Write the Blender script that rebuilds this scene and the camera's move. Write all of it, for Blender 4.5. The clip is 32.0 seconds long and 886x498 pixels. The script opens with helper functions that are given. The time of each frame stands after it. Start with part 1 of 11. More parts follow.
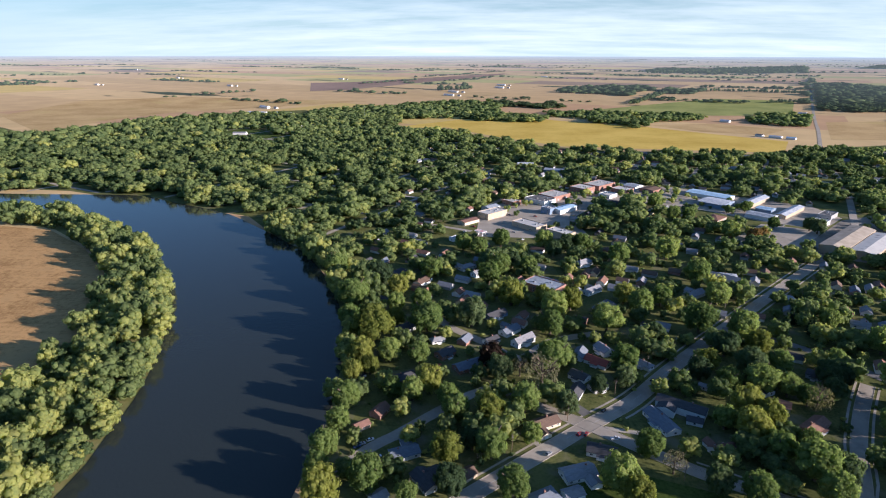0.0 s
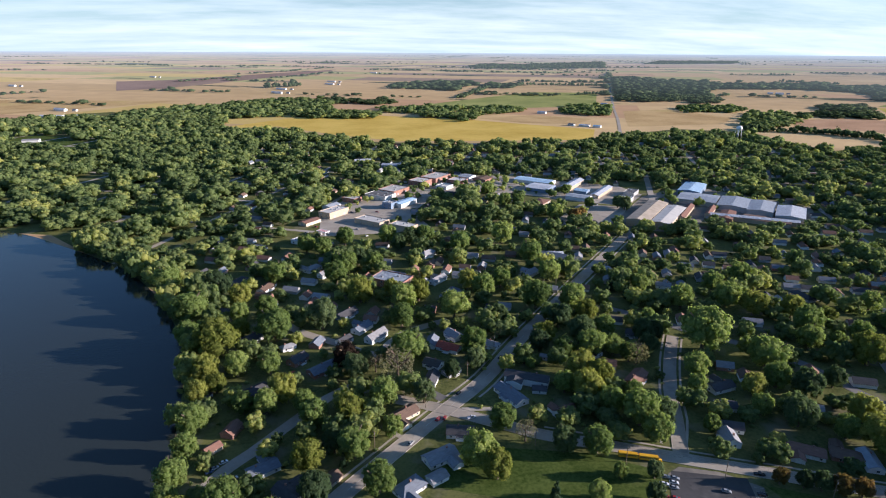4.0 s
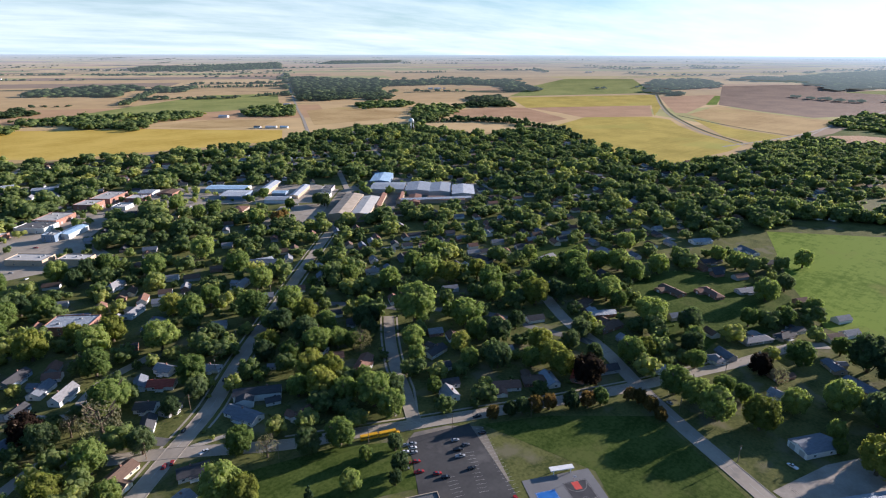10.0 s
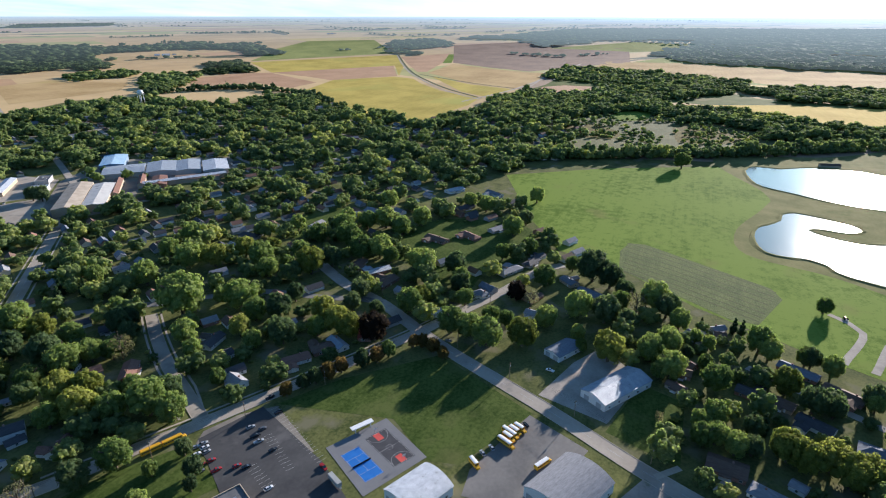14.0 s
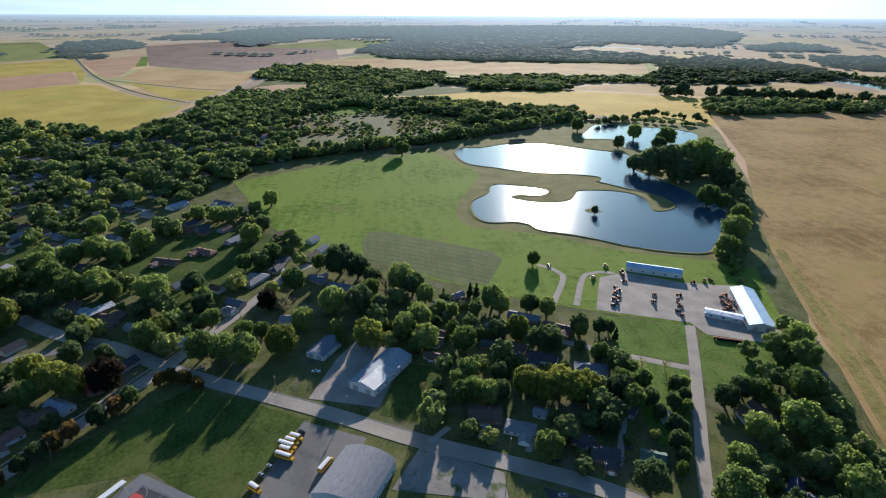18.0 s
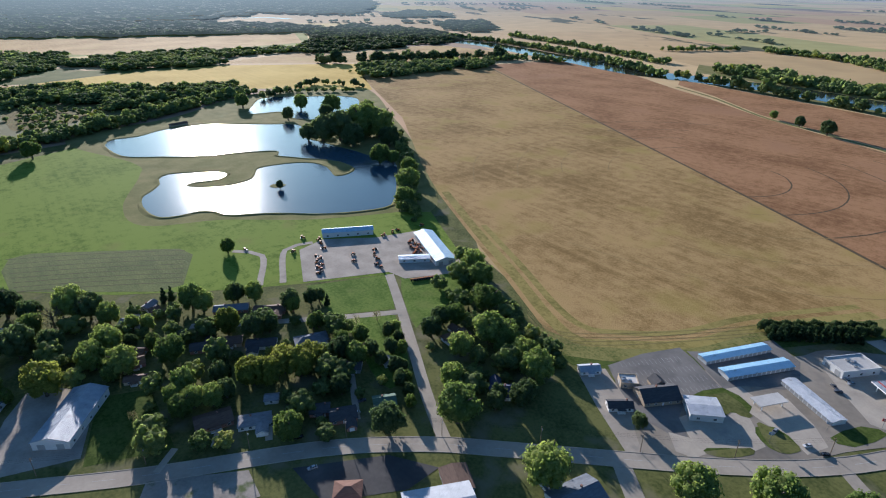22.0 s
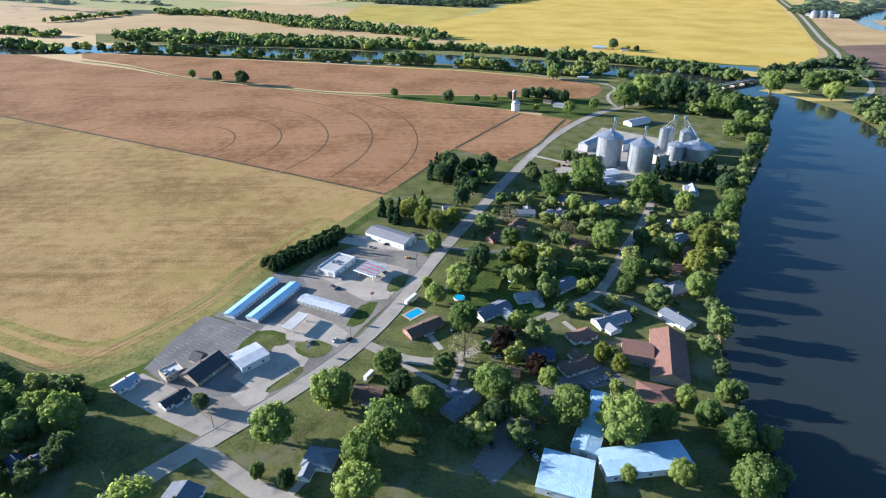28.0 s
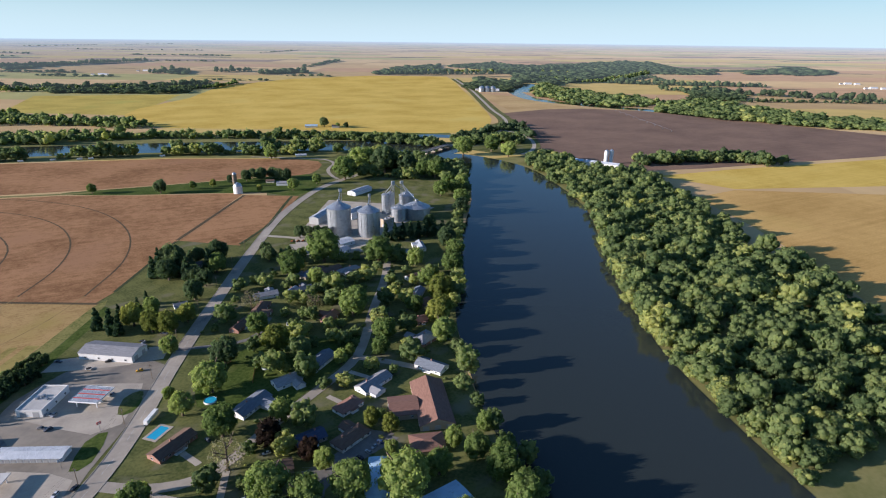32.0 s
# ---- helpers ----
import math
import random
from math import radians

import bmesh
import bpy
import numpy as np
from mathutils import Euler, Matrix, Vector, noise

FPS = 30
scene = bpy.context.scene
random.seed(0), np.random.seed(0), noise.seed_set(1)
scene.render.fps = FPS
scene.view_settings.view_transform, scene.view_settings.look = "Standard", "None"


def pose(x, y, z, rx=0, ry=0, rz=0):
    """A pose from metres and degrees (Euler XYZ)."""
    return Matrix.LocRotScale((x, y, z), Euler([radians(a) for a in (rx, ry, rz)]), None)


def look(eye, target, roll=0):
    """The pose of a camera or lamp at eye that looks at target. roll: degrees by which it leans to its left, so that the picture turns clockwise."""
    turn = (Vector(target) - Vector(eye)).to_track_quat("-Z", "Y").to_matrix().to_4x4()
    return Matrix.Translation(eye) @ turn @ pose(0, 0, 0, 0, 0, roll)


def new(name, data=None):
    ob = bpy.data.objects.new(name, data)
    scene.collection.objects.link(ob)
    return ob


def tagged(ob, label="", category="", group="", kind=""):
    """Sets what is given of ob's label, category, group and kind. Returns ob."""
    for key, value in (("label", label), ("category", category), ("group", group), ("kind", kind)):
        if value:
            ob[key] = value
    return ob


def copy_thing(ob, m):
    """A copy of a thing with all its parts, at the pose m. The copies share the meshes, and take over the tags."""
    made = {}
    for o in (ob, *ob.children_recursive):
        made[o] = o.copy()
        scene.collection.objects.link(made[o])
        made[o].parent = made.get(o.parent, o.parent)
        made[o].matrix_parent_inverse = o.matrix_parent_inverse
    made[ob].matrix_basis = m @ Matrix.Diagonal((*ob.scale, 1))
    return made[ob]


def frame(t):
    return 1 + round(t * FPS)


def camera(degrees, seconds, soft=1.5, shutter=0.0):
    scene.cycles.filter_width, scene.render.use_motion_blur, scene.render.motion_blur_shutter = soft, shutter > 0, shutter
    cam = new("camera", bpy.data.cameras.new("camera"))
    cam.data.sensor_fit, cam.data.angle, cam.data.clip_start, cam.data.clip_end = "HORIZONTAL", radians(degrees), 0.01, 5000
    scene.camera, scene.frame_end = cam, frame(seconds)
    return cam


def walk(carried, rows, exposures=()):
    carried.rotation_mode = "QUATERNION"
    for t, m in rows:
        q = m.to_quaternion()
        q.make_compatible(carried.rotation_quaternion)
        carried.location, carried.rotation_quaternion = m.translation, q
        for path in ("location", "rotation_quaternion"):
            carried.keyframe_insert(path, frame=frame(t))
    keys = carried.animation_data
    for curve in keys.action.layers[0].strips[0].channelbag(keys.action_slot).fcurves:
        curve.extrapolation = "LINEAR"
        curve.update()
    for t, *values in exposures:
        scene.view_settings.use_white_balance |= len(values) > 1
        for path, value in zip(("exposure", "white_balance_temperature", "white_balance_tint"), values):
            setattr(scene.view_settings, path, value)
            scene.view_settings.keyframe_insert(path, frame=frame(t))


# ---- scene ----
# ---- camera ----
cam = camera(75.51, 32.0, soft=1.12)
PATH = [
    (0, pose(0, 0, 208, 71.12, 0, 2.90) @ pose(0, 0, 0, 0, 0, 0.09)),
    (0.5, pose(0, 0, 208, 70.89, 0, 0.81) @ pose(0, 0, 0, 0, 0, 0.31)),
    (1, pose(0, 0, 208, 70.89, 0, -1.30) @ pose(0, 0, 0, 0, 0, 0.43)),
    (1.5, pose(0, 0, 208, 70.92, 0, -3.41) @ pose(0, 0, 0, 0, 0, 0.44)),
    (2, pose(0, 0, 208, 70.93, 0, -5.51) @ pose(0, 0, 0, 0, 0, 0.40)),
    (2.5, pose(0, 0, 208, 70.92, 0, -7.55) @ pose(0, 0, 0, 0, 0, 0.35)),
    (3, pose(0, 0, 208, 71.01, 0, -9.46) @ pose(0, 0, 0, 0, 0, 0.32)),
    (3.5, pose(0, 0, 208, 70.92, 0, -11.41) @ pose(0, 0, 0, 0, 0, 0.31)),
    (5.5, pose(0, 0, 208, 70.94, 0, -19.36) @ pose(0, 0, 0, 0, 0, 0.31)),
    (6, pose(0, 0, 208, 70.99, 0, -21.37) @ pose(0, 0, 0, 0, 0, 0.30)),
    (6.5, pose(0, 0, 208, 70.94, 0, -23.75) @ pose(0, 0, 0, 0, 0, 0.30)),
    (7, pose(0, 0, 208, 70.94, 0, -26.37) @ pose(0, 0, 0, 0, 0, 0.31)),
    (7.5, pose(0, 0, 208, 70.95, 0, -29.22) @ pose(0, 0, 0, 0, 0, 0.31)),
    (8, pose(0, 0, 208, 70.95, 0, -32.11) @ pose(0, 0, 0, 0, 0, 0.30)),
    (8.5, pose(0, 0, 208, 70.97, 0, -34.97) @ pose(0, 0, 0, 0, 0, 0.27)),
    (9, pose(0, 0, 208, 70.97, 0, -37.84) @ pose(0, 0, 0, 0, 0, 0.24)),
    (9.5, pose(0, 0, 208, 71.01, 0, -40.68) @ pose(0, 0, 0, 0, 0, 0.21)),
    (10, pose(0, 0, 208, 71.01, 0, -43.55) @ pose(0, 0, 0, 0, 0, 0.18)),
    (10.5, pose(0, 0, 208, 71.00, 0, -46.39) @ pose(0, 0, 0, 0, 0, 0.16)),
    (11, pose(0, 0, 208, 71.02, 0, -49.25) @ pose(0, 0, 0, 0, 0, 0.14)),
    (11.5, pose(0, 0, 208, 71.04, 0, -52.13) @ pose(0, 0, 0, 0, 0, 0.14)),
    (12, pose(0, 0, 208, 71.05, 0, -55.05) @ pose(0, 0, 0, 0, 0, 0.13)),
    (12.5, pose(0, 0, 208, 71.05, 0, -58.01) @ pose(0, 0, 0, 0, 0, 0.12)),
    (13, pose(0, 0, 208, 70.26, 0, -61.10) @ pose(0, 0, 0, 0, 0, 0.11)),
    (13.5, pose(0, 0, 208, 68.22, 0, -64.37) @ pose(0, 0, 0, 0, 0, 0.11)),
    (14, pose(0, 0, 208, 67.65, 0, -67.68) @ pose(0, 0, 0, 0, 0, 0.13)),
    (14.5, pose(0, 0, 208, 67.61, 0, -70.98) @ pose(0, 0, 0, 0, 0, 0.18)),
    (16.5, pose(0, 0, 208, 67.61, 0, -84.33) @ pose(0, 0, 0, 0, 0, 0.25)),
    (17, pose(0, 0, 208, 67.59, 0, -87.82) @ pose(0, 0, 0, 0, 0, 0.29)),
    (17.5, pose(0, 0, 208, 67.58, 0, -91.30) @ pose(0, 0, 0, 0, 0, 0.31)),
    (18, pose(0, 0, 208, 67.58, 0, -94.90) @ pose(0, 0, 0, 0, 0, 0.31)),
    (18.5, pose(0, 0, 208, 67.55, 0, -98.61) @ pose(0, 0, 0, 0, 0, 0.31)),
    (19, pose(0, 0, 208, 67.58, 0, -102.30) @ pose(0, 0, 0, 0, 0, 0.31)),
    (19.5, pose(0, 0, 208, 67.53, 0, -106.22) @ pose(0, 0, 0, 0, 0, 0.28)),
    (20, pose(0, 0, 208, 67.52, 0, -110.27) @ pose(0, 0, 0, 0, 0, 0.25)),
    (20.5, pose(0, 0, 208, 67.49, 0, -114.34) @ pose(0, 0, 0, 0, 0, 0.22)),
    (21, pose(0, 0, 208, 67.53, 0, -118.43) @ pose(0, 0, 0, 0, 0, 0.25)),
    (21.5, pose(0, 0, 208, 67.43, 0, -122.59) @ pose(0, 0, 0, 0, 0, 0.38)),
    (22, pose(0, 0, 208, 65.20, 0, -127.21) @ pose(0, 0, 0, 0, 0, 0.55)),
    (22.5, pose(0, 0, 208, 62.28, 0, -131.95) @ pose(0, 0, 0, 0, 0, 0.66)),
    (23, pose(0, 0, 208, 60.61, 0, -136.95) @ pose(0, 0, 0, 0, 0, 0.65)),
    (23.5, pose(0, 0, 208, 60.61, 0, -141.98) @ pose(0, 0, 0, 0, 0, 0.56)),
    (24, pose(0, 0, 208, 60.62, 0, -147.02) @ pose(0, 0, 0, 0, 0, 0.45)),
    (24.5, pose(0, 0, 208, 60.62, 0, -151.82) @ pose(0, 0, 0, 0, 0, 0.34)),
    (25, pose(0, 0, 208, 60.61, 0, -156.18) @ pose(0, 0, 0, 0, 0, 0.25)),
    (25.5, pose(0, 0, 208, 60.61, 0, -159.89) @ pose(0, 0, 0, 0, 0, 0.19)),
    (26, pose(0, 0, 208, 60.57, 0, -164.05) @ pose(0, 0, 0, 0, 0, 0.16)),
    (26.5, pose(0, 0, 208, 60.55, 0, -168.50) @ pose(0, 0, 0, 0, 0, 0.21)),
    (28.5, pose(0, 0, 208, 63.90, 0, -183.67) @ pose(0, 0, 0, 0, 0, 0.29)),
    (29, pose(0, 0, 208, 66.08, 0, -187.17) @ pose(0, 0, 0, 0, 0, 0.36)),
    (29.5, pose(0, 0, 208, 68.26, 0, -190.70) @ pose(0, 0, 0, 0, 0, 0.40)),
    (30, pose(0, 0, 208, 69.88, 0, -194.23) @ pose(0, 0, 0, 0, 0, 0.40)),
    (30.5, pose(0, 0, 208, 69.82, 0, -197.78) @ pose(0, 0, 0, 0, 0, 0.40)),
    (31, pose(0, 0, 208, 69.82, 0, -201.34) @ pose(0, 0, 0, 0, 0, 0.42)),
    (31.5, pose(0, 0, 208, 69.79, 0, -204.29) @ pose(0, 0, 0, 0, 0, 0.50)),
    (32, pose(0, 0, 208, 69.90, 0, -207.59) @ pose(0, 0, 0, 0, 0, 0.64)),
]
walk(cam, PATH, [(0, 1.01, 5930, 23), (9, 1.07, 6060, 21), (11.5, 0.98, 6010, 20), (13.3, 1.05, 5900, 15), (14.3, 1.18, 5870, 15), (17, 1.0, 5850, 14), (19, 0.76, 5790, 14), (22, 0.88, 5650, 16), (23, 1.2, 5620, 15), (25, 1.58, 5480, 13), (29, 1.6, 5560, 16), (30, 1.12, 5830, 19), (32, 0.98, 5890, 20)])

# ---- light ----
SUN_AZ, SUN_EL = -105.0, 13.8
to_sun = Vector((-math.sin(radians(SUN_AZ)) * math.cos(radians(SUN_EL)), math.cos(radians(SUN_AZ)) * math.cos(radians(SUN_EL)), math.sin(radians(SUN_EL))))
world = bpy.data.worlds.new("sky")
scene.world = world
world.use_nodes = True
wt = world.node_tree
wt.nodes.clear()
w_out, w_bg, w_sky = wt.nodes.new("ShaderNodeOutputWorld"), wt.nodes.new("ShaderNodeBackground"), wt.nodes.new("ShaderNodeTexSky")
w_sky.sky_type, w_sky.sun_disc, w_sky.sun_elevation = "NISHITA", False, radians(SUN_EL)
w_sky.sun_rotation = math.atan2(to_sun.x, to_sun.y)
w_sky.air_density, w_sky.dust_density, w_sky.ozone_density = 1.0, 0.9, 2.5
w_bg.inputs[1].default_value = 0.058
# thin streaks of high cloud, on a flat layer far above
w_tc, w_sep = wt.nodes.new("ShaderNodeTexCoord"), wt.nodes.new("ShaderNodeSeparateXYZ")
wt.links.new(w_tc.outputs["Generated"], w_sep.inputs[0])
w_z = wt.nodes.new("ShaderNodeMath")
w_z.operation, w_z.inputs[1].default_value = "ADD", 0.10
wt.links.new(w_sep.outputs[2], w_z.inputs[0])
w_uv = []
for axis, stretch in ((0, 1.0), (1, 1.0)):
    n = wt.nodes.new("ShaderNodeMath")
    n.operation = "DIVIDE"
    wt.links.new(w_sep.outputs[axis], n.inputs[0])
    wt.links.new(w_z.outputs[0], n.inputs[1])
    w_uv.append(n)
w_co = wt.nodes.new("ShaderNodeCombineXYZ")
wt.links.new(w_uv[0].outputs[0], w_co.inputs[0])
wt.links.new(w_uv[1].outputs[0], w_co.inputs[1])
w_map = wt.nodes.new("ShaderNodeMapping")
w_map.inputs["Rotation"].default_value = (0, 0, radians(25))
w_map.inputs["Scale"].default_value = (0.30, 0.62, 1)
wt.links.new(w_co.outputs[0], w_map.inputs[0])
w_noise = wt.nodes.new("ShaderNodeTexNoise")
w_noise.inputs["Scale"].default_value, w_noise.inputs["Detail"].default_value, w_noise.inputs["Roughness"].default_value = 1.6, 7, 0.62
wt.links.new(w_map.outputs[0], w_noise.inputs["Vector"])
w_ramp = wt.nodes.new("ShaderNodeValToRGB")
w_ramp.color_ramp.elements[0].position, w_ramp.color_ramp.elements[1].position = 0.36, 0.82
wt.links.new(w_noise.outputs[0], w_ramp.inputs[0])
w_mix = wt.nodes.new("ShaderNodeMixRGB")
w_mix.inputs[2].default_value = (9.4, 10.6, 10.4, 1)
w_high = wt.nodes.new("ShaderNodeMapRange")
w_high.inputs["From Min"].default_value, w_high.inputs["From Max"].default_value = 0.03, 0.22
w_high.inputs["To Min"].default_value, w_high.inputs["To Max"].default_value = 1.0, 0.04
wt.links.new(w_sep.outputs[2], w_high.inputs[0])
w_thin = wt.nodes.new("ShaderNodeMath")
w_thin.operation = "MULTIPLY"
wt.links.new(w_ramp.outputs[0], w_thin.inputs[0])
wt.links.new(w_high.outputs[0], w_thin.inputs[1])
# the cloud lies over the north and east; the south is clear
w_side, w_where, w_part = wt.nodes.new("ShaderNodeVectorMath"), wt.nodes.new("ShaderNodeMapRange"), wt.nodes.new("ShaderNodeMath")
w_side.operation, w_side.inputs[1].default_value = "DOT_PRODUCT", (0.62, 0.78, 0)
w_where.interpolation_type = "SMOOTHSTEP"
w_where.inputs["From Min"].default_value, w_where.inputs["From Max"].default_value = -0.1, 0.75
w_part.operation = "MULTIPLY"
wt.links.new(w_tc.outputs["Generated"], w_side.inputs[0])
wt.links.new(w_side.outputs["Value"], w_where.inputs[0])
wt.links.new(w_thin.outputs[0], w_part.inputs[0])
wt.links.new(w_where.outputs[0], w_part.inputs[1])
wt.links.new(w_part.outputs[0], w_mix.inputs[0])
# pale haze towards the horizon
w_veil, w_low = wt.nodes.new("ShaderNodeMixRGB"), wt.nodes.new("ShaderNodeMapRange")
w_low.interpolation_type = "SMOOTHSTEP"
w_low.inputs["From Min"].default_value, w_low.inputs["From Max"].default_value = -0.02, 0.15
w_low.inputs["To Min"].default_value, w_low.inputs["To Max"].default_value = 0.88, 0.03
wt.links.new(w_sep.outputs[2], w_low.inputs[0])
wt.links.new(w_low.outputs[0], w_veil.inputs[0])
w_dot, w_pow, w_glow, w_white = wt.nodes.new("ShaderNodeVectorMath"), wt.nodes.new("ShaderNodeMath"), wt.nodes.new("ShaderNodeMath"), wt.nodes.new("ShaderNodeVectorMath")
w_dot.operation, w_dot.inputs[1].default_value = "DOT_PRODUCT", to_sun
w_pow.operation, w_pow.use_clamp, w_pow.inputs[1].default_value = "POWER", True, 5.0
w_glow.operation, w_glow.inputs[1].default_value, w_glow.inputs[2].default_value = "MULTIPLY_ADD", 0.75, 1.0
w_white.operation, w_white.inputs[0].default_value = "SCALE", (6.6, 8.5, 8.5)
wt.links.new(w_tc.outputs["Generated"], w_dot.inputs[0])
wt.links.new(w_dot.outputs["Value"], w_pow.inputs[0])
wt.links.new(w_pow.outputs[0], w_glow.inputs[0])
wt.links.new(w_glow.outputs[0], w_white.inputs["Scale"])
wt.links.new(w_white.outputs[0], w_veil.inputs[2])
w_clear = wt.nodes.new("ShaderNodeMixRGB")
w_clear.blend_type, w_clear.inputs[0].default_value, w_clear.inputs[2].default_value = "MULTIPLY", 1.0, (0.62, 1.0, 1.24, 1)
wt.links.new(w_sky.outputs[0], w_clear.inputs[1])
wt.links.new(w_clear.outputs[0], w_veil.inputs[1])
wt.links.new(w_veil.outputs[0], w_mix.inputs[1])
wt.links.new(w_mix.outputs[0], w_bg.inputs[0])
wt.links.new(w_bg.outputs[0], w_out.inputs[0])
sun = new("sun", bpy.data.lights.new("sun", "SUN"))
sun.data.energy, sun.data.angle, sun.data.color = 5.0, radians(0.6), (1.0, 0.89, 0.75)
sun.matrix_world = look((0, 0, 900), Vector((0, 0, 900)) - to_sun)

# ---- materials ----
MATS = {}


def node(t, kind, **values):
    n = t.nodes.new("ShaderNode" + kind)
    for k, v in values.items():
        n.inputs[k.replace("_", " ")].default_value = v
    return n


def surface(name, low, high, scale=0.3, rough=0.8, bump=0.0, bump_scale=3.0, metal=0.0, stains=None, random=0.0, coords="Object", stretch=(1, 1, 1), spec=0.12, fine=0.35, rows=None):
    """A plain surface: two colours mingled at two scales, grain and bump, in metres."""
    m = bpy.data.materials.new(name)
    m.use_nodes = True
    t = m.node_tree
    p = t.nodes["Principled BSDF"]
    p.inputs["Roughness"].default_value, p.inputs["Metallic"].default_value = rough, metal
    p.inputs["Specular IOR Level"].default_value = spec
    tc, mp = t.nodes.new("ShaderNodeTexCoord"), t.nodes.new("ShaderNodeMapping")
    mp.inputs["Scale"].default_value = stretch
    t.links.new(tc.outputs[coords], mp.inputs[0])
    a, b = node(t, "TexNoise", Scale=scale, Detail=4.0), node(t, "TexNoise", Scale=scale * 9, Detail=3.0)
    for n in (a, b):
        t.links.new(mp.outputs[0], n.inputs["Vector"])
    add = t.nodes.new("ShaderNodeMath")
    add.operation, add.inputs[1].default_value = "MULTIPLY_ADD", fine
    t.links.new(b.outputs[0], add.inputs[0])
    t.links.new(a.outputs[0], add.inputs[2])
    value = add.outputs[0]
    if rows is not None:
        rm = t.nodes.new("ShaderNodeMapping")
        rm.inputs["Rotation"].default_value, rm.inputs["Scale"].default_value = (0, 0, radians(rows)), (0.006, 0.16, 1)
        rn = node(t, "TexNoise", Scale=1.0, Detail=4.0, Roughness=0.7)
        t.links.new(tc.outputs[coords], rm.inputs[0])
        t.links.new(rm.outputs[0], rn.inputs["Vector"])
        more = t.nodes.new("ShaderNodeMath")
        more.operation, more.inputs[1].default_value = "MULTIPLY_ADD", 0.55
        t.links.new(rn.outputs[0], more.inputs[0])
        shift = t.nodes.new("ShaderNodeMath")
        shift.operation, shift.inputs[1].default_value = "SUBTRACT", 0.27
        t.links.new(value, shift.inputs[0])
        t.links.new(shift.outputs[0], more.inputs[2])
        value = more.outputs[0]
        gn = node(t, "TexNoise", Scale=0.45, Detail=4.0, Roughness=0.7)
        t.links.new(tc.outputs[coords], gn.inputs["Vector"])
        ga, gs = t.nodes.new("ShaderNodeMath"), t.nodes.new("ShaderNodeMath")
        ga.operation, ga.inputs[1].default_value = "MULTIPLY_ADD", 0.8
        gs.operation, gs.inputs[1].default_value = "SUBTRACT", 0.4
        t.links.new(gn.outputs[0], ga.inputs[0])
        t.links.new(value, gs.inputs[0])
        t.links.new(gs.outputs[0], ga.inputs[2])
        value = ga.outputs[0]
    if random:
        oi = t.nodes.new("ShaderNodeObjectInfo")
        more = t.nodes.new("ShaderNodeMath")
        more.operation, more.inputs[1].default_value = "MULTIPLY_ADD", random
        t.links.new(oi.outputs["Random"], more.inputs[0])
        t.links.new(value, more.inputs[2])
        value = more.outputs[0]
    ramp = t.nodes.new("ShaderNodeValToRGB")
    ramp.color_ramp.elements[0].position, ramp.color_ramp.elements[1].position = 0.42 + random / 4 + (fine - 0.35) * 0.5, 0.85 + random * 0.75 + (fine - 0.35) * 0.5
    ramp.color_ramp.elements[0].color, ramp.color_ramp.elements[1].color = (*low, 1), (*high, 1)
    t.links.new(value, ramp.inputs[0])
    colour = ramp.outputs[0]
    if stains:
        s = node(t, "TexNoise", Scale=stains[1], Detail=5.0)
        t.links.new(tc.outputs[coords], s.inputs["Vector"])
        sr = t.nodes.new("ShaderNodeValToRGB")
        sr.color_ramp.elements[0].position, sr.color_ramp.elements[1].position = stains[2], stains[2] + (0.12 if rows is None else 0.22)
        t.links.new(s.outputs[0], sr.inputs[0])
        mix = t.nodes.new("ShaderNodeMixRGB")
        mix.inputs[2].default_value = (*stains[0], 1)
        t.links.new(sr.outputs[0], mix.inputs[0])
        t.links.new(colour, mix.inputs[1])
        colour = mix.outputs[0]
    t.links.new(colour, p.inputs["Base Color"])
    if bump:
        bn, bs = t.nodes.new("ShaderNodeBump"), node(t, "TexNoise", Scale=bump_scale, Detail=3.0)
        t.links.new(mp.outputs[0], bs.inputs["Vector"])
        bn.inputs["Distance"].default_value = bump
        t.links.new(bs.outputs[0], bn.inputs["Height"])
        t.links.new(bn.outputs[0], p.inputs["Normal"])
    MATS[name] = m
    return m


def ribbed(name, low, high, pitch=0.6, rough=0.45, metal=0.5):
    """Ribbed sheet metal: ribs run up the slope, every pitch metres along the local x."""
    m = surface(name, low, high, 0.25, rough, 0, 1, metal, spec=0.22, stains=((low[0] * 0.75, low[1] * 0.72, low[2] * 0.68), 0.35, 0.62))
    t = m.node_tree
    tc, wave, bn = t.nodes.new("ShaderNodeTexCoord"), node(t, "TexWave", Scale=1.0 / pitch), t.nodes.new("ShaderNodeBump")
    wave.bands_direction = "X"
    t.links.new(tc.outputs["Object"], wave.inputs["Vector"])
    bn.inputs["Distance"].default_value = 0.04
    t.links.new(wave.outputs[0], bn.inputs["Height"])
    t.links.new(bn.outputs[0], t.nodes["Principled BSDF"].inputs["Normal"])
    return m


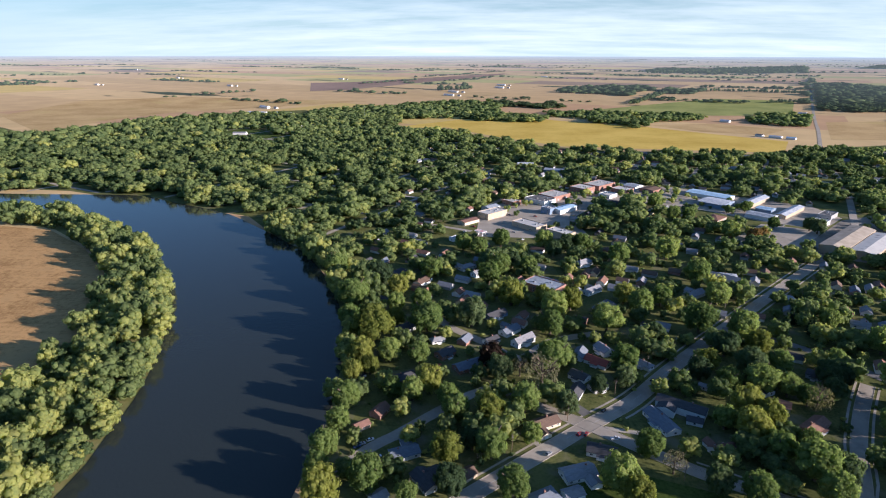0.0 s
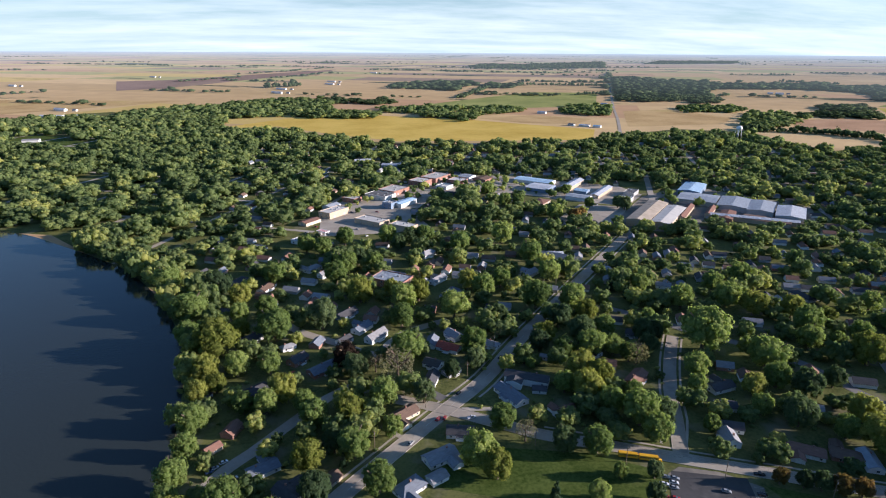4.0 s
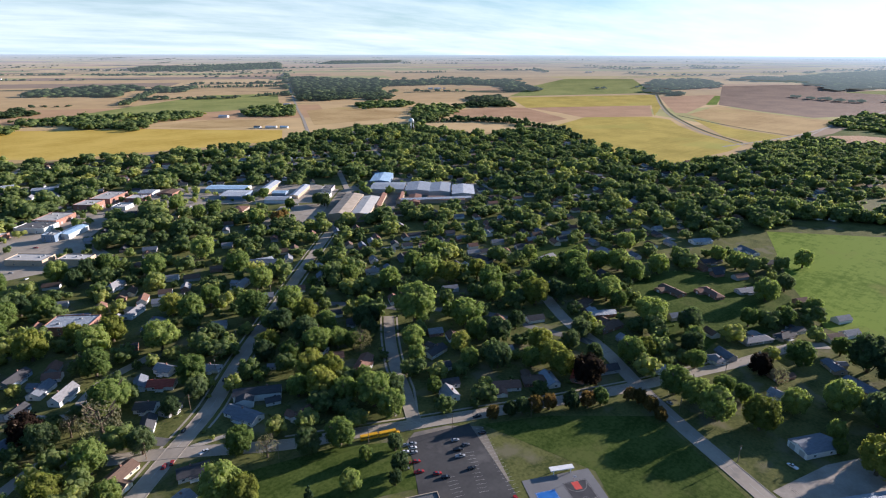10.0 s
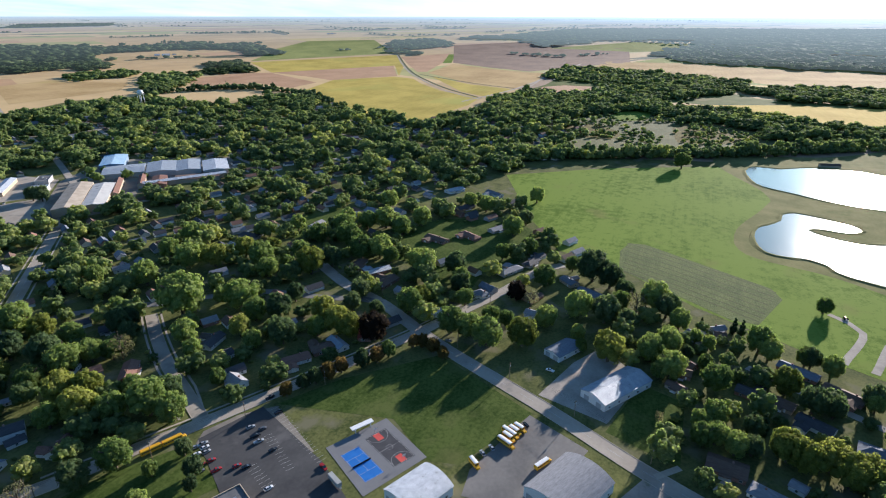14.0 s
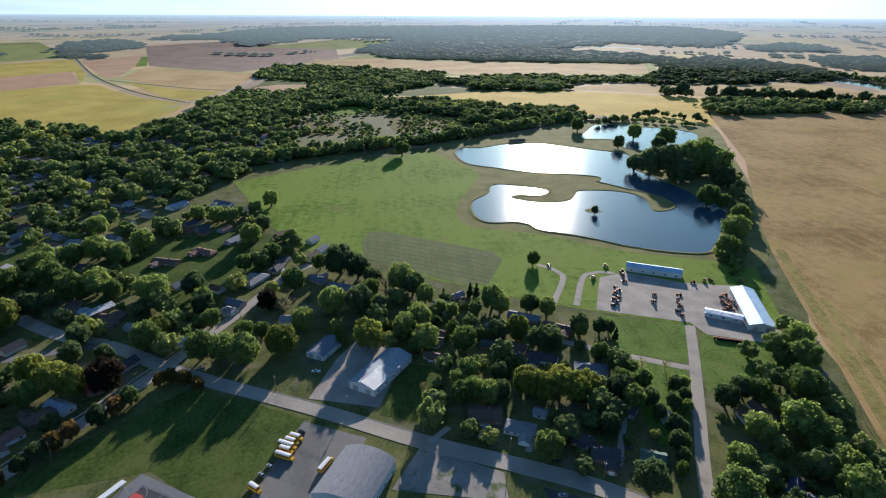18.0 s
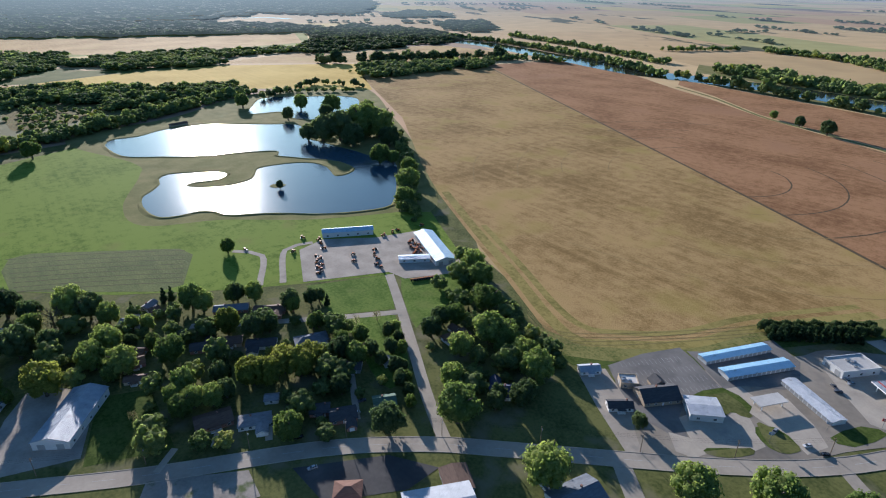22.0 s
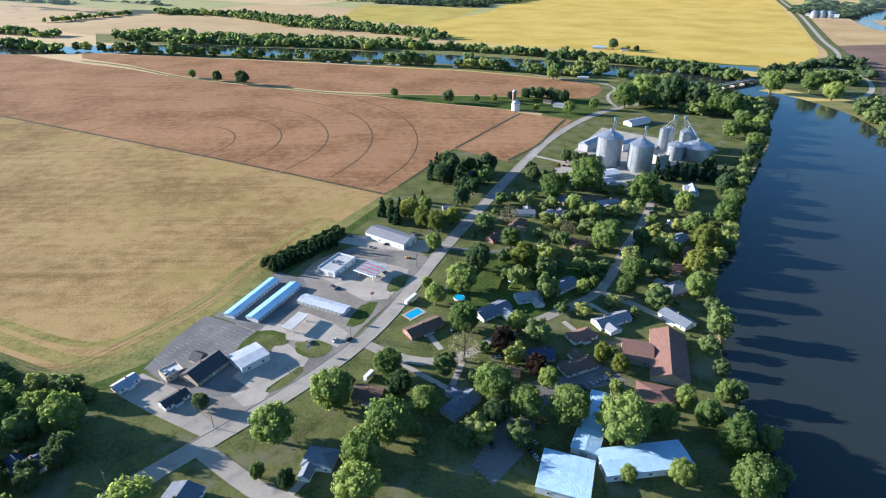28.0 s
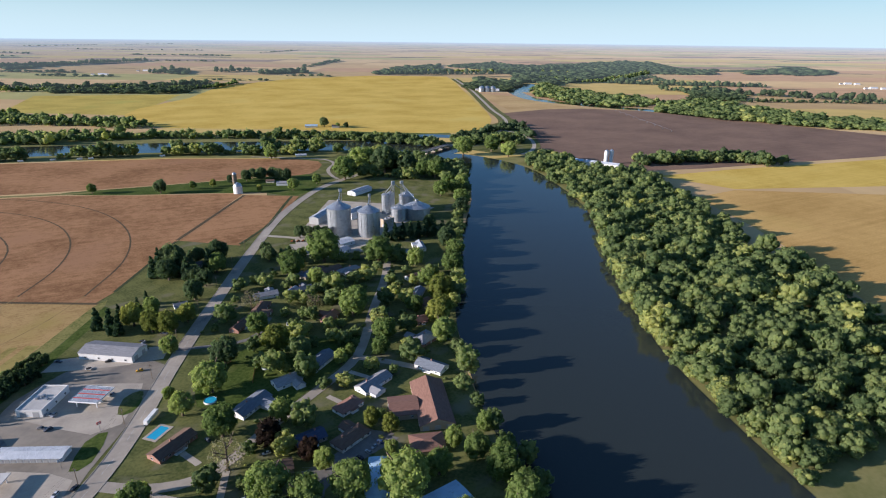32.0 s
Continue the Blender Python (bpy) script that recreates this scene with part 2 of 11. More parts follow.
def courses(name, brick_a, brick_b, mortar, width=0.4, height=0.15):
    """Bricks or shingles in courses, too small to tell apart from the air."""
    m = surface(name, brick_a, brick_b, 0.5, 0.85, 0.01, 4)
    t = m.node_tree
    p = t.nodes["Principled BSDF"]
    tc = t.nodes.new("ShaderNodeTexCoord")
    br = node(t, "TexBrick", Scale=1.0, Mortar_Size=0.02)
    br.inputs["Brick Width"].default_value, br.inputs["Row Height"].default_value = width, height
    br.inputs["Color1"].default_value, br.inputs["Color2"].default_value, br.inputs["Mortar"].default_value = (*brick_a, 1), (*brick_b, 1), (*mortar, 1)
    t.links.new(tc.outputs["UV"], br.inputs["Vector"])
    mix = t.nodes.new("ShaderNodeMixRGB")
    mix.inputs[0].default_value = 0.55
    old = p.inputs["Base Color"].links[0].from_socket
    t.links.new(br.outputs[0], mix.inputs[1])
    t.links.new(old, mix.inputs[2])
    t.links.new(mix.outputs[0], p.inputs["Base Color"])
    return m


def leaf(name, dark, mid, bright, from_attr=False):
    """Foliage: colour varies from tree to tree and from tuft to tuft; some light shines through."""
    m = bpy.data.materials.new(name)
    m.use_nodes = True
    t = m.node_tree
    p, out = t.nodes["Principled BSDF"], t.nodes["Material Output"]
    p.inputs["Roughness"].default_value, p.inputs["Specular IOR Level"].default_value = 0.75, 0.04
    geo = t.nodes.new("ShaderNodeNewGeometry")
    if from_attr:
        src = t.nodes.new("ShaderNodeAttribute")
        src.attribute_name = "tint"
        own = src.outputs["Fac"]
    else:
        src = t.nodes.new("ShaderNodeObjectInfo")
        own = src.outputs["Random"]
    tc = t.nodes.new("ShaderNodeTexCoord")
    n = node(t, "TexNoise", Scale=0.5, Detail=5.0, Roughness=0.75)
    t.links.new(tc.outputs["Object"], n.inputs["Vector"])
    a, b = t.nodes.new("ShaderNodeMath"), t.nodes.new("ShaderNodeMath")
    a.operation, a.inputs[1].default_value = "MULTIPLY_ADD", 0.7
    b.operation, b.inputs[1].default_value = "MULTIPLY_ADD", 0.3
    t.links.new(own, a.inputs[0])
    t.links.new(geo.outputs["Random Per Island"], b.inputs[0])
    sub = t.nodes.new("ShaderNodeMath")
    sub.operation, sub.inputs[1].default_value, sub.inputs[2].default_value = "MULTIPLY_ADD", 1.0, -0.5
    t.links.new(n.outputs[0], sub.inputs[0])
    t.links.new(sub.outputs[0], b.inputs[2])
    t.links.new(b.outputs[0], a.inputs[2])
    ramp = t.nodes.new("ShaderNodeValToRGB")
    e = ramp.color_ramp.elements
    e[0].position, e[1].position, e[0].color, e[1].color = 0.05, 0.95, (*dark, 1), (*bright, 1)
    k = e.new(0.5)
    k.color = (*mid, 1)
    t.links.new(a.outputs[0], ramp.inputs[0])
    t.links.new(ramp.outputs[0], p.inputs["Base Color"])
    tr, mix = t.nodes.new("ShaderNodeBsdfTranslucent"), t.nodes.new("ShaderNodeMixShader")
    fn, bn = node(t, "TexNoise", Scale=1.1, Detail=4.0, Roughness=0.7), t.nodes.new("ShaderNodeBump")
    t.links.new(tc.outputs["Object"], fn.inputs["Vector"])
    bn.inputs["Distance"].default_value = 0.9
    t.links.new(fn.outputs[0], bn.inputs["Height"])
    t.links.new(bn.outputs[0], p.inputs["Normal"])
    mix.inputs[0].default_value = 0.57
    through_leaf = t.nodes.new("ShaderNodeMixRGB")
    through_leaf.blend_type, through_leaf.inputs[0].default_value, through_leaf.inputs[2].default_value = "MULTIPLY", 1.0, (1.12, 1.16, 0.8, 1)
    t.links.new(ramp.outputs[0], through_leaf.inputs[1])
    t.links.new(through_leaf.outputs[0], tr.inputs[0])
    t.links.new(p.outputs[0], mix.inputs[1])
    t.links.new(tr.outputs[0], mix.inputs[2])
    t.links.new(mix.outputs[0], out.inputs[0])
    MATS[name] = m
    return m


def still_water(name, colour, ripple, rough, scale):
    m = bpy.data.materials.new(name)
    m.use_nodes = True
    t = m.node_tree
    p = t.nodes["Principled BSDF"]
    p.inputs["Base Color"].default_value = (*colour, 1)
    p.inputs["Roughness"].default_value, p.inputs["IOR"].default_value = rough, 1.33
    p.inputs["Specular IOR Level"].default_value = 0.5
    tc = t.nodes.new("ShaderNodeTexCoord")
    a, b = node(t, "TexNoise", Scale=scale, Detail=3.0), node(t, "TexNoise", Scale=scale * 0.07, Detail=2.0)
    for n in (a, b):
        t.links.new(tc.outputs["Object"], n.inputs["Vector"])
    mul = t.nodes.new("ShaderNodeMath")
    mul.operation = "MULTIPLY"
    t.links.new(a.outputs[0], mul.inputs[0])
    t.links.new(b.outputs[0], mul.inputs[1])
    bn = t.nodes.new("ShaderNodeBump")
    bn.inputs["Distance"].default_value = ripple
    t.links.new(mul.outputs[0], bn.inputs["Height"])
    t.links.new(bn.outputs[0], p.inputs["Normal"])
    MATS[name] = m
    return m


surface("lawn", (0.058, 0.074, 0.024), (0.146, 0.150, 0.053), 0.06, 0.9, 0.05, 3, stains=((0.165, 0.155, 0.092), 0.045, 0.545), fine=0.75, spec=0.03)
surface("bright_lawn", (0.040, 0.066, 0.014), (0.088, 0.118, 0.030), 0.05, 0.9, 0.05, 3, stains=((0.120, 0.130, 0.045), 0.04, 0.56), fine=0.6, rows=60, spec=0.02)
# bright_lawn made lighter: sunlight on the dealer lawns is put into the colour
surface("sunny_lawn", (0.070, 0.128, 0.020), (0.145, 0.205, 0.044), 0.05, 0.9, 0.05, 3, stains=((0.16, 0.19, 0.055), 0.04, 0.57), fine=0.6, rows=60, spec=0.02)
surface("marsh_grass", (0.066, 0.096, 0.024), (0.130, 0.150, 0.046), 0.02, 0.95, 0.1, 1.0, stains=((0.20, 0.18, 0.08), 0.012, 0.55), spec=0.03)
surface("meadow", (0.092, 0.152, 0.018), (0.178, 0.245, 0.042), 0.012, 0.9, 0.05, 1.5, stains=((0.19, 0.185, 0.055), 0.02, 0.6), rows=75, fine=0.9, spec=0.02)
surface("rough_grass", (0.13, 0.14, 0.045), (0.24, 0.22, 0.09), 0.04, 0.95, 0.1, 1.5, spec=0.03)
surface("brown_reeds", (0.105, 0.090, 0.036), (0.195, 0.160, 0.062), 0.03, 0.95, 0.2, 1.0, stains=((0.12, 0.135, 0.045), 0.03, 0.55), fine=0.8, spec=0.03)
surface("wetland", (0.055, 0.080, 0.024), (0.145, 0.135, 0.052), 0.012, 0.95, 0.1, 1.0)
surface("asphalt", (0.050, 0.050, 0.052), (0.088, 0.086, 0.084), 0.05, 0.85, 0.004, 20, stains=((0.12, 0.115, 0.11), 0.06, 0.6))
surface("old_asphalt", (0.130, 0.125, 0.118), (0.215, 0.202, 0.185), 0.05, 0.9, 0.004, 20, stains=((0.075, 0.075, 0.075), 0.05, 0.62))
surface("pale_road", (0.285, 0.250, 0.205), (0.40, 0.352, 0.288), 0.05, 0.9, 0.004, 20, stains=((0.2, 0.19, 0.17), 0.06, 0.6))
surface("worn_paving", (0.165, 0.146, 0.120), (0.295, 0.258, 0.206), 0.03, 0.9, 0.004, 20, stains=((0.115, 0.110, 0.105), 0.02, 0.56))
surface("concrete", (0.325, 0.288, 0.238), (0.455, 0.400, 0.322), 0.08, 0.85, 0.004, 10, stains=((0.27, 0.25, 0.23), 0.07, 0.6))
surface("gravel", (0.27, 0.24, 0.2), (0.42, 0.37, 0.31), 0.07, 0.95, 0.02, 6, stains=((0.22, 0.2, 0.18), 0.03, 0.6))
surface("weedy_gravel", (0.20, 0.185, 0.16), (0.36, 0.32, 0.27), 0.07, 0.95, 0.03, 5, stains=((0.10, 0.125, 0.05), 0.11, 0.55))
surface("line_paint", (0.34, 0.34, 0.33), (0.50, 0.49, 0.46), 2.0, 0.7)
surface("soy_gold", (0.34, 0.27, 0.06), (0.52, 0.40, 0.10), 0.01, 0.95, 0.15, 1.2, stains=((0.38, 0.36, 0.09), 0.006, 0.55), rows=28, spec=0.03)
surface("gold_field", (0.46, 0.315, 0.062), (0.62, 0.445, 0.112), 0.008, 0.95, 0.1, 1.2, stains=((0.55, 0.44, 0.13), 0.004, 0.6), rows=28, spec=0.03)
surface("tan_field", (0.36, 0.238, 0.105), (0.53, 0.375, 0.18), 0.008, 0.95, 0.12, 1.2, stains=((0.46, 0.36, 0.14), 0.005, 0.58), rows=28, spec=0.03)
surface("soy_field", (0.216, 0.137, 0.051), (0.414, 0.276, 0.117), 0.009, 0.95, 0.4, 1.3, stains=((0.326, 0.248, 0.076), 0.018, 0.54), rows=47, fine=0.7, spec=0.03)
surface("corn_field", (0.206, 0.107, 0.049), (0.376, 0.206, 0.102), 0.012, 0.95, 0.3, 1.2, stains=((0.295, 0.16, 0.09), 0.006, 0.57), rows=47, fine=0.7, spec=0.03)
surface("corn_stubble", (0.30, 0.175, 0.072), (0.50, 0.305, 0.130), 0.02, 0.95, 0.25, 1.2, stains=((0.40, 0.27, 0.13), 0.02, 0.56), rows=100, fine=0.8, spec=0.03)
surface("red_field", (0.33, 0.19, 0.10), (0.45, 0.27, 0.15), 0.01, 0.95, 0.12, 1, rows=28)
surface("brown_field", (0.14, 0.09, 0.065), (0.23, 0.15, 0.105), 0.01, 0.95, 0.1, 1, rows=28)
surface("plum_field", (0.20, 0.150, 0.125), (0.29, 0.215, 0.18), 0.004, 0.95, 0.1, 1, stains=((0.30, 0.235, 0.17), 0.003, 0.55), rows=28, spec=0.03)
surface("ochre_field", (0.38, 0.235, 0.075), (0.54, 0.350, 0.125), 0.008, 0.95, 0.12, 1.2, stains=((0.46, 0.33, 0.10), 0.006, 0.57), rows=28, spec=0.03)
surface("green_field", (0.19, 0.22, 0.07), (0.31, 0.32, 0.11), 0.008, 0.95, 0.1, 1, rows=28, spec=0.03)
surface("weedy_margin", (0.095, 0.115, 0.030), (0.235, 0.215, 0.075), 0.06, 0.95, 0.2, 1.5, rows=62, fine=0.8, spec=0.03)
surface("plough", (0.064, 0.092, 0.022), (0.120, 0.148, 0.040), 0.03, 0.95, 0.3, 0.6, rows=75)
surface("ditch_green", (0.030, 0.042, 0.018), (0.065, 0.080, 0.032), 0.05, 0.95, 0.1, 1.0)
surface("furrow", (0.040, 0.045, 0.018), (0.085, 0.075, 0.032), 0.2, 0.95)
surface("crop_row", (0.15, 0.13, 0.05), (0.24, 0.20, 0.08), 0.1, 0.95)
surface("end_rows", (0.165, 0.145, 0.042), (0.315, 0.255, 0.085), 0.02, 0.95, 0.25, 1.3, stains=((0.24, 0.20, 0.07), 0.03, 0.54), rows=62, fine=0.8, spec=0.03)
surface("faint_track", (0.19, 0.135, 0.052), (0.31, 0.22, 0.09), 0.1, 0.95)
surface("track", (0.070, 0.053, 0.030), (0.115, 0.085, 0.046), 0.1, 0.95)
for nm, c in {"white": (0.72, 0.71, 0.68), "cream": (0.62, 0.55, 0.42), "tan": (0.45, 0.36, 0.26), "grey": (0.38, 0.38, 0.37), "blue": (0.2, 0.27, 0.36)}.items():
    surface("wall_" + nm, tuple(v * 0.86 for v in c), c, 0.4, 0.75, 0.01, 5, random=0.15, stretch=(1, 1, 6))
courses("wall_brick", (0.26, 0.12, 0.085), (0.34, 0.17, 0.12), (0.4, 0.36, 0.32))
courses("wall_pale_brick", (0.44, 0.33, 0.22), (0.52, 0.40, 0.28), (0.5, 0.46, 0.4))
for nm, c in {"grey": (0.26, 0.26, 0.27), "dark": (0.075, 0.075, 0.08), "brown": (0.15, 0.10, 0.075), "rust": (0.215, 0.12, 0.09), "red": (0.40, 0.10, 0.07), "slate": (0.16, 0.18, 0.21), "navy": (0.06, 0.075, 0.12), "green": (0.10, 0.16, 0.12)}.items():
    surface("roof_" + nm, tuple(v * 0.72 for v in c), tuple(v * 1.15 for v in c), 0.35, 0.8, 0.02, 4, random=0.25, stretch=(1, 4, 1), stains=(tuple(v * 1.3 for v in c), 0.2, 0.66))
ribbed("roof_tin", (0.26, 0.29, 0.33), (0.37, 0.41, 0.45), 0.6, 0.6, 0.1)
ribbed("roof_tinwhite", (0.38, 0.41, 0.45), (0.52, 0.55, 0.59), 0.6, 0.6, 0.0)
# white storage roofs: the blue of the reflected sky is put into the colour
ribbed("roof_tinskylit", (0.28, 0.50, 0.68), (0.36, 0.60, 0.78), 0.6, 0.35, 0.2)
ribbed("roof_tinsky", (0.32, 0.49, 0.64), (0.44, 0.61, 0.75), 0.6, 0.55, 0.05)
ribbed("bin_metal", (0.33, 0.36, 0.39), (0.46, 0.49, 0.52), 0.9, 0.36, 0.75)
surface("flat_roof", (0.40, 0.39, 0.37), (0.58, 0.56, 0.52), 0.12, 0.9, 0.01, 6, stains=((0.28, 0.27, 0.26), 0.1, 0.6), random=0.4)
surface("tan_roof", (0.36, 0.30, 0.23), (0.50, 0.42, 0.33), 0.12, 0.85, 0.01, 6, stains=((0.27, 0.23, 0.19), 0.08, 0.6))
surface("dark_flat_roof", (0.10, 0.10, 0.105), (0.17, 0.17, 0.17), 0.12, 0.9, 0.01, 6, stains=((0.22, 0.21, 0.2), 0.1, 0.63))
surface("trim_white", (0.68, 0.68, 0.66), (0.8, 0.8, 0.78), 0.8, 0.5)
surface("steel", (0.35, 0.36, 0.37), (0.5, 0.51, 0.52), 0.5, 0.4, metal=0.8)
surface("wood_pole", (0.16, 0.12, 0.085), (0.25, 0.19, 0.13), 1.0, 0.9, 0.01, 8)
surface("wood_fence", (0.30, 0.15, 0.07), (0.42, 0.24, 0.12), 1.0, 0.85, 0.01, 6)
surface("bark", (0.09, 0.07, 0.05), (0.18, 0.14, 0.10), 0.8, 0.95, 0.05, 3)
surface("rubber", (0.02, 0.02, 0.02), (0.04, 0.04, 0.04), 2.0, 0.8)
surface("bus_yellow", (0.62, 0.32, 0.02), (0.75, 0.42, 0.04), 0.5, 0.4)
surface("paint_orange", (0.45, 0.13, 0.04), (0.55, 0.18, 0.06), 0.5, 0.45)
surface("paint_blue", (0.02, 0.13, 0.42), (0.03, 0.17, 0.5), 0.3, 0.6)
surface("court_red", (0.5, 0.07, 0.06), (0.6, 0.10, 0.08), 0.3, 0.7)
surface("court_dark", (0.05, 0.05, 0.055), (0.075, 0.075, 0.08), 0.2, 0.8)
surface("court_grey", (0.16, 0.16, 0.165), (0.2, 0.2, 0.2), 0.1, 0.8)
for nm, c in {"white": (0.75, 0.75, 0.75), "black": (0.02, 0.02, 0.022), "silver": (0.4, 0.41, 0.42), "red": (0.4, 0.03, 0.03), "blue": (0.04, 0.08, 0.2), "grey": (0.12, 0.12, 0.13)}.items():
    surface("car_" + nm, tuple(v * 0.9 for v in c), c, 0.5, 0.25, metal=0.2, spec=0.6)
glass = surface("glass", (0.02, 0.025, 0.03), (0.04, 0.05, 0.06), 0.5, 0.06, spec=0.8)
leaf("leaf_m", (0.106, 0.161, 0.051), (0.208, 0.279, 0.087), (0.366, 0.423, 0.134))
leaf("leaf_d", (0.056, 0.091, 0.046), (0.104, 0.155, 0.071), (0.181, 0.228, 0.105))
leaf("leaf_y", (0.134, 0.165, 0.041), (0.259, 0.282, 0.067), (0.389, 0.394, 0.113))
leaf("leaf_o", (0.098, 0.088, 0.028), (0.190, 0.138, 0.050), (0.315, 0.190, 0.075))
leaf("leaf_p", (0.020, 0.015, 0.012), (0.038, 0.027, 0.021), (0.070, 0.044, 0.032))
leaf("leaf_b", (0.125, 0.121, 0.063), (0.211, 0.201, 0.120), (0.320, 0.306, 0.199))
leaf("leaf_c", (0.024, 0.049, 0.028), (0.043, 0.082, 0.043), (0.082, 0.125, 0.067))
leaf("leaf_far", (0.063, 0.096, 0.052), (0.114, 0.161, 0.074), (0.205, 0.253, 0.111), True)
leaf("leaf_mixed", (0.097, 0.147, 0.063), (0.235, 0.294, 0.112), (0.470, 0.475, 0.153), True)
still_water("river_water", (0.027, 0.034, 0.031), 0.13, 0.04, 0.5)
still_water("lake_water", (0.045, 0.085, 0.118), 0.14, 0.13, 0.5)
still_water("pool_water", (0.03, 0.35, 0.55), 0.02, 0.05, 1.0)

# the far woods belong to the hazy backdrop: haze mixed into their leaves as emission
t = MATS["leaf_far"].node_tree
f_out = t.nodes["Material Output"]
f_co, f_len, f_mix, f_haze = t.nodes.new("ShaderNodeTexCoord"), t.nodes.new("ShaderNodeVectorMath"), t.nodes.new("ShaderNodeMixShader"), t.nodes.new("ShaderNodeEmission")
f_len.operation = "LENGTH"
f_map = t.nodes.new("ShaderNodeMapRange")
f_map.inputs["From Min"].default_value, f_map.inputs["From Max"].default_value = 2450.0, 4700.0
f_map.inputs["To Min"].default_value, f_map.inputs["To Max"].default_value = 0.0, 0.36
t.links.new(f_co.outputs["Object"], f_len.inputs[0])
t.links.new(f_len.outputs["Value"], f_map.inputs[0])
f_haze.inputs[0].default_value, f_haze.inputs[1].default_value = (0.30, 0.37, 0.39, 1), 0.66
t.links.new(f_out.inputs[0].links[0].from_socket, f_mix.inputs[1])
# stronger with distance and towards the sun
t.links.new(f_haze.outputs[0], f_mix.inputs[2])
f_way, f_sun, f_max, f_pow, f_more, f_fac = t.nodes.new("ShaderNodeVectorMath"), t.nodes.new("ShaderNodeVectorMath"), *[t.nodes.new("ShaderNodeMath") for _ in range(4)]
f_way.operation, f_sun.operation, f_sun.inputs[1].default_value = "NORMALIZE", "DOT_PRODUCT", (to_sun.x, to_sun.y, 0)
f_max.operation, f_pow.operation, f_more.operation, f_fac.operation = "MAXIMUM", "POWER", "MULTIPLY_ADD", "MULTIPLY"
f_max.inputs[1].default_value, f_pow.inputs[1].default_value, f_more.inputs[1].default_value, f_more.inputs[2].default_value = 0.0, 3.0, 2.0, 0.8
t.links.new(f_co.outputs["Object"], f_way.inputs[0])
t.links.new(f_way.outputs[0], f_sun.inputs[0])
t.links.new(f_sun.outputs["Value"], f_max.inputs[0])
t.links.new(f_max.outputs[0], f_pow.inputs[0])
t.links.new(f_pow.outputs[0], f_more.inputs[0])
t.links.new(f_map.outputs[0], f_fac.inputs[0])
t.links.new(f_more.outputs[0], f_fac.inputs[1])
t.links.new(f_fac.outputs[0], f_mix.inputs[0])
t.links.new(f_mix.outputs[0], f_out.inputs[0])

# ---- builders ----
EYE_H = 208.0
NEAR, FAR = 2450.0, 4900.0


def warp(x, y, z=0.0):
    """The open plain beyond NEAR is drawn in on a rising bowl, so that it reaches the horizon within FAR."""
    d = math.hypot(x, y)
    if d <= NEAR:
        return (x, y, z)
    k = (FAR - NEAR * NEAR / d) / d
    return (x * k, y * k, EYE_H - (EYE_H - z) * k)


def mesh_of(name, verts, faces, mats=(), uv=None):
    me = bpy.data.meshes.new(name)
    me.from_pydata([tuple(v) for v in verts], [], faces)
    for m in mats:
        me.materials.append(MATS[m])
    if uv is not None:
        layer = me.uv_layers.new(name="plan")
        idx = np.empty(len(me.loops), dtype=np.int32)
        me.loops.foreach_get("vertex_index", idx)
        layer.data.foreach_set("uv", np.asarray(uv, dtype=np.float32)[idx].ravel())
    me.update()
    return me


def part(name, bm, material, parent=None, label="", smooth=False):
    me = bpy.data.meshes.new(name)
    bm.to_mesh(me)
    bm.free()
    me.materials.append(MATS[material])
    if smooth:
        me.polygons.foreach_set("use_smooth", [True] * len(me.polygons))
    ob = new(name, me)
    ob.parent = parent
    return tagged(ob, label)


def thing(name, m, label, category, group="", kind=""):
    ob = new(name)
    ob.matrix_world = m
    ob.empty_display_size = 0.5
    return tagged(ob, label, category, group, kind)


def box(bm, x0, x1, y0, y1, z0, z1, uv=False):
    vs = [bm.verts.new((x, y, z)) for z in (z0, z1) for y in (y0, y1) for x in (x0, x1)]
    fs = [(0, 2, 3, 1), (4, 5, 7, 6), (0, 1, 5, 4), (1, 3, 7, 5), (3, 2, 6, 7), (2, 0, 4, 6)]
    made = [bm.faces.new([vs[i] for i in f]) for f in fs]
    if uv:
        layer = bm.loops.layers.uv.verify()
        for f in made:
            n = f.normal if f.normal.length else Vector((0, 0, 1))
            f.normal_update()
            n = f.normal
            for lp in f.loops:
                c = lp.vert.co
                lp[layer].uv = (c.y if abs(n.x) > 0.5 else c.x, c.z if abs(n.z) < 0.5 else c.y)
    return made


def boxes(*rows):
    bm = bmesh.new()
    for r in rows:
        box(bm, *r, uv=True)
    return bm


def tube(bm, x, y, z0, z1, r0, r1, n=8, cap=True):
    a = [bm.verts.new((x + r0 * math.cos(2 * math.pi * i / n), y + r0 * math.sin(2 * math.pi * i / n), z0)) for i in range(n)]
    b = [bm.verts.new((x + r1 * math.cos(2 * math.pi * i / n), y + r1 * math.sin(2 * math.pi * i / n), z1)) for i in range(n)]
    for i in range(n):
        bm.faces.new((a[i], a[(i + 1) % n], b[(i + 1) % n], b[i]))
    if cap:
        bm.faces.new(b)
    return bm


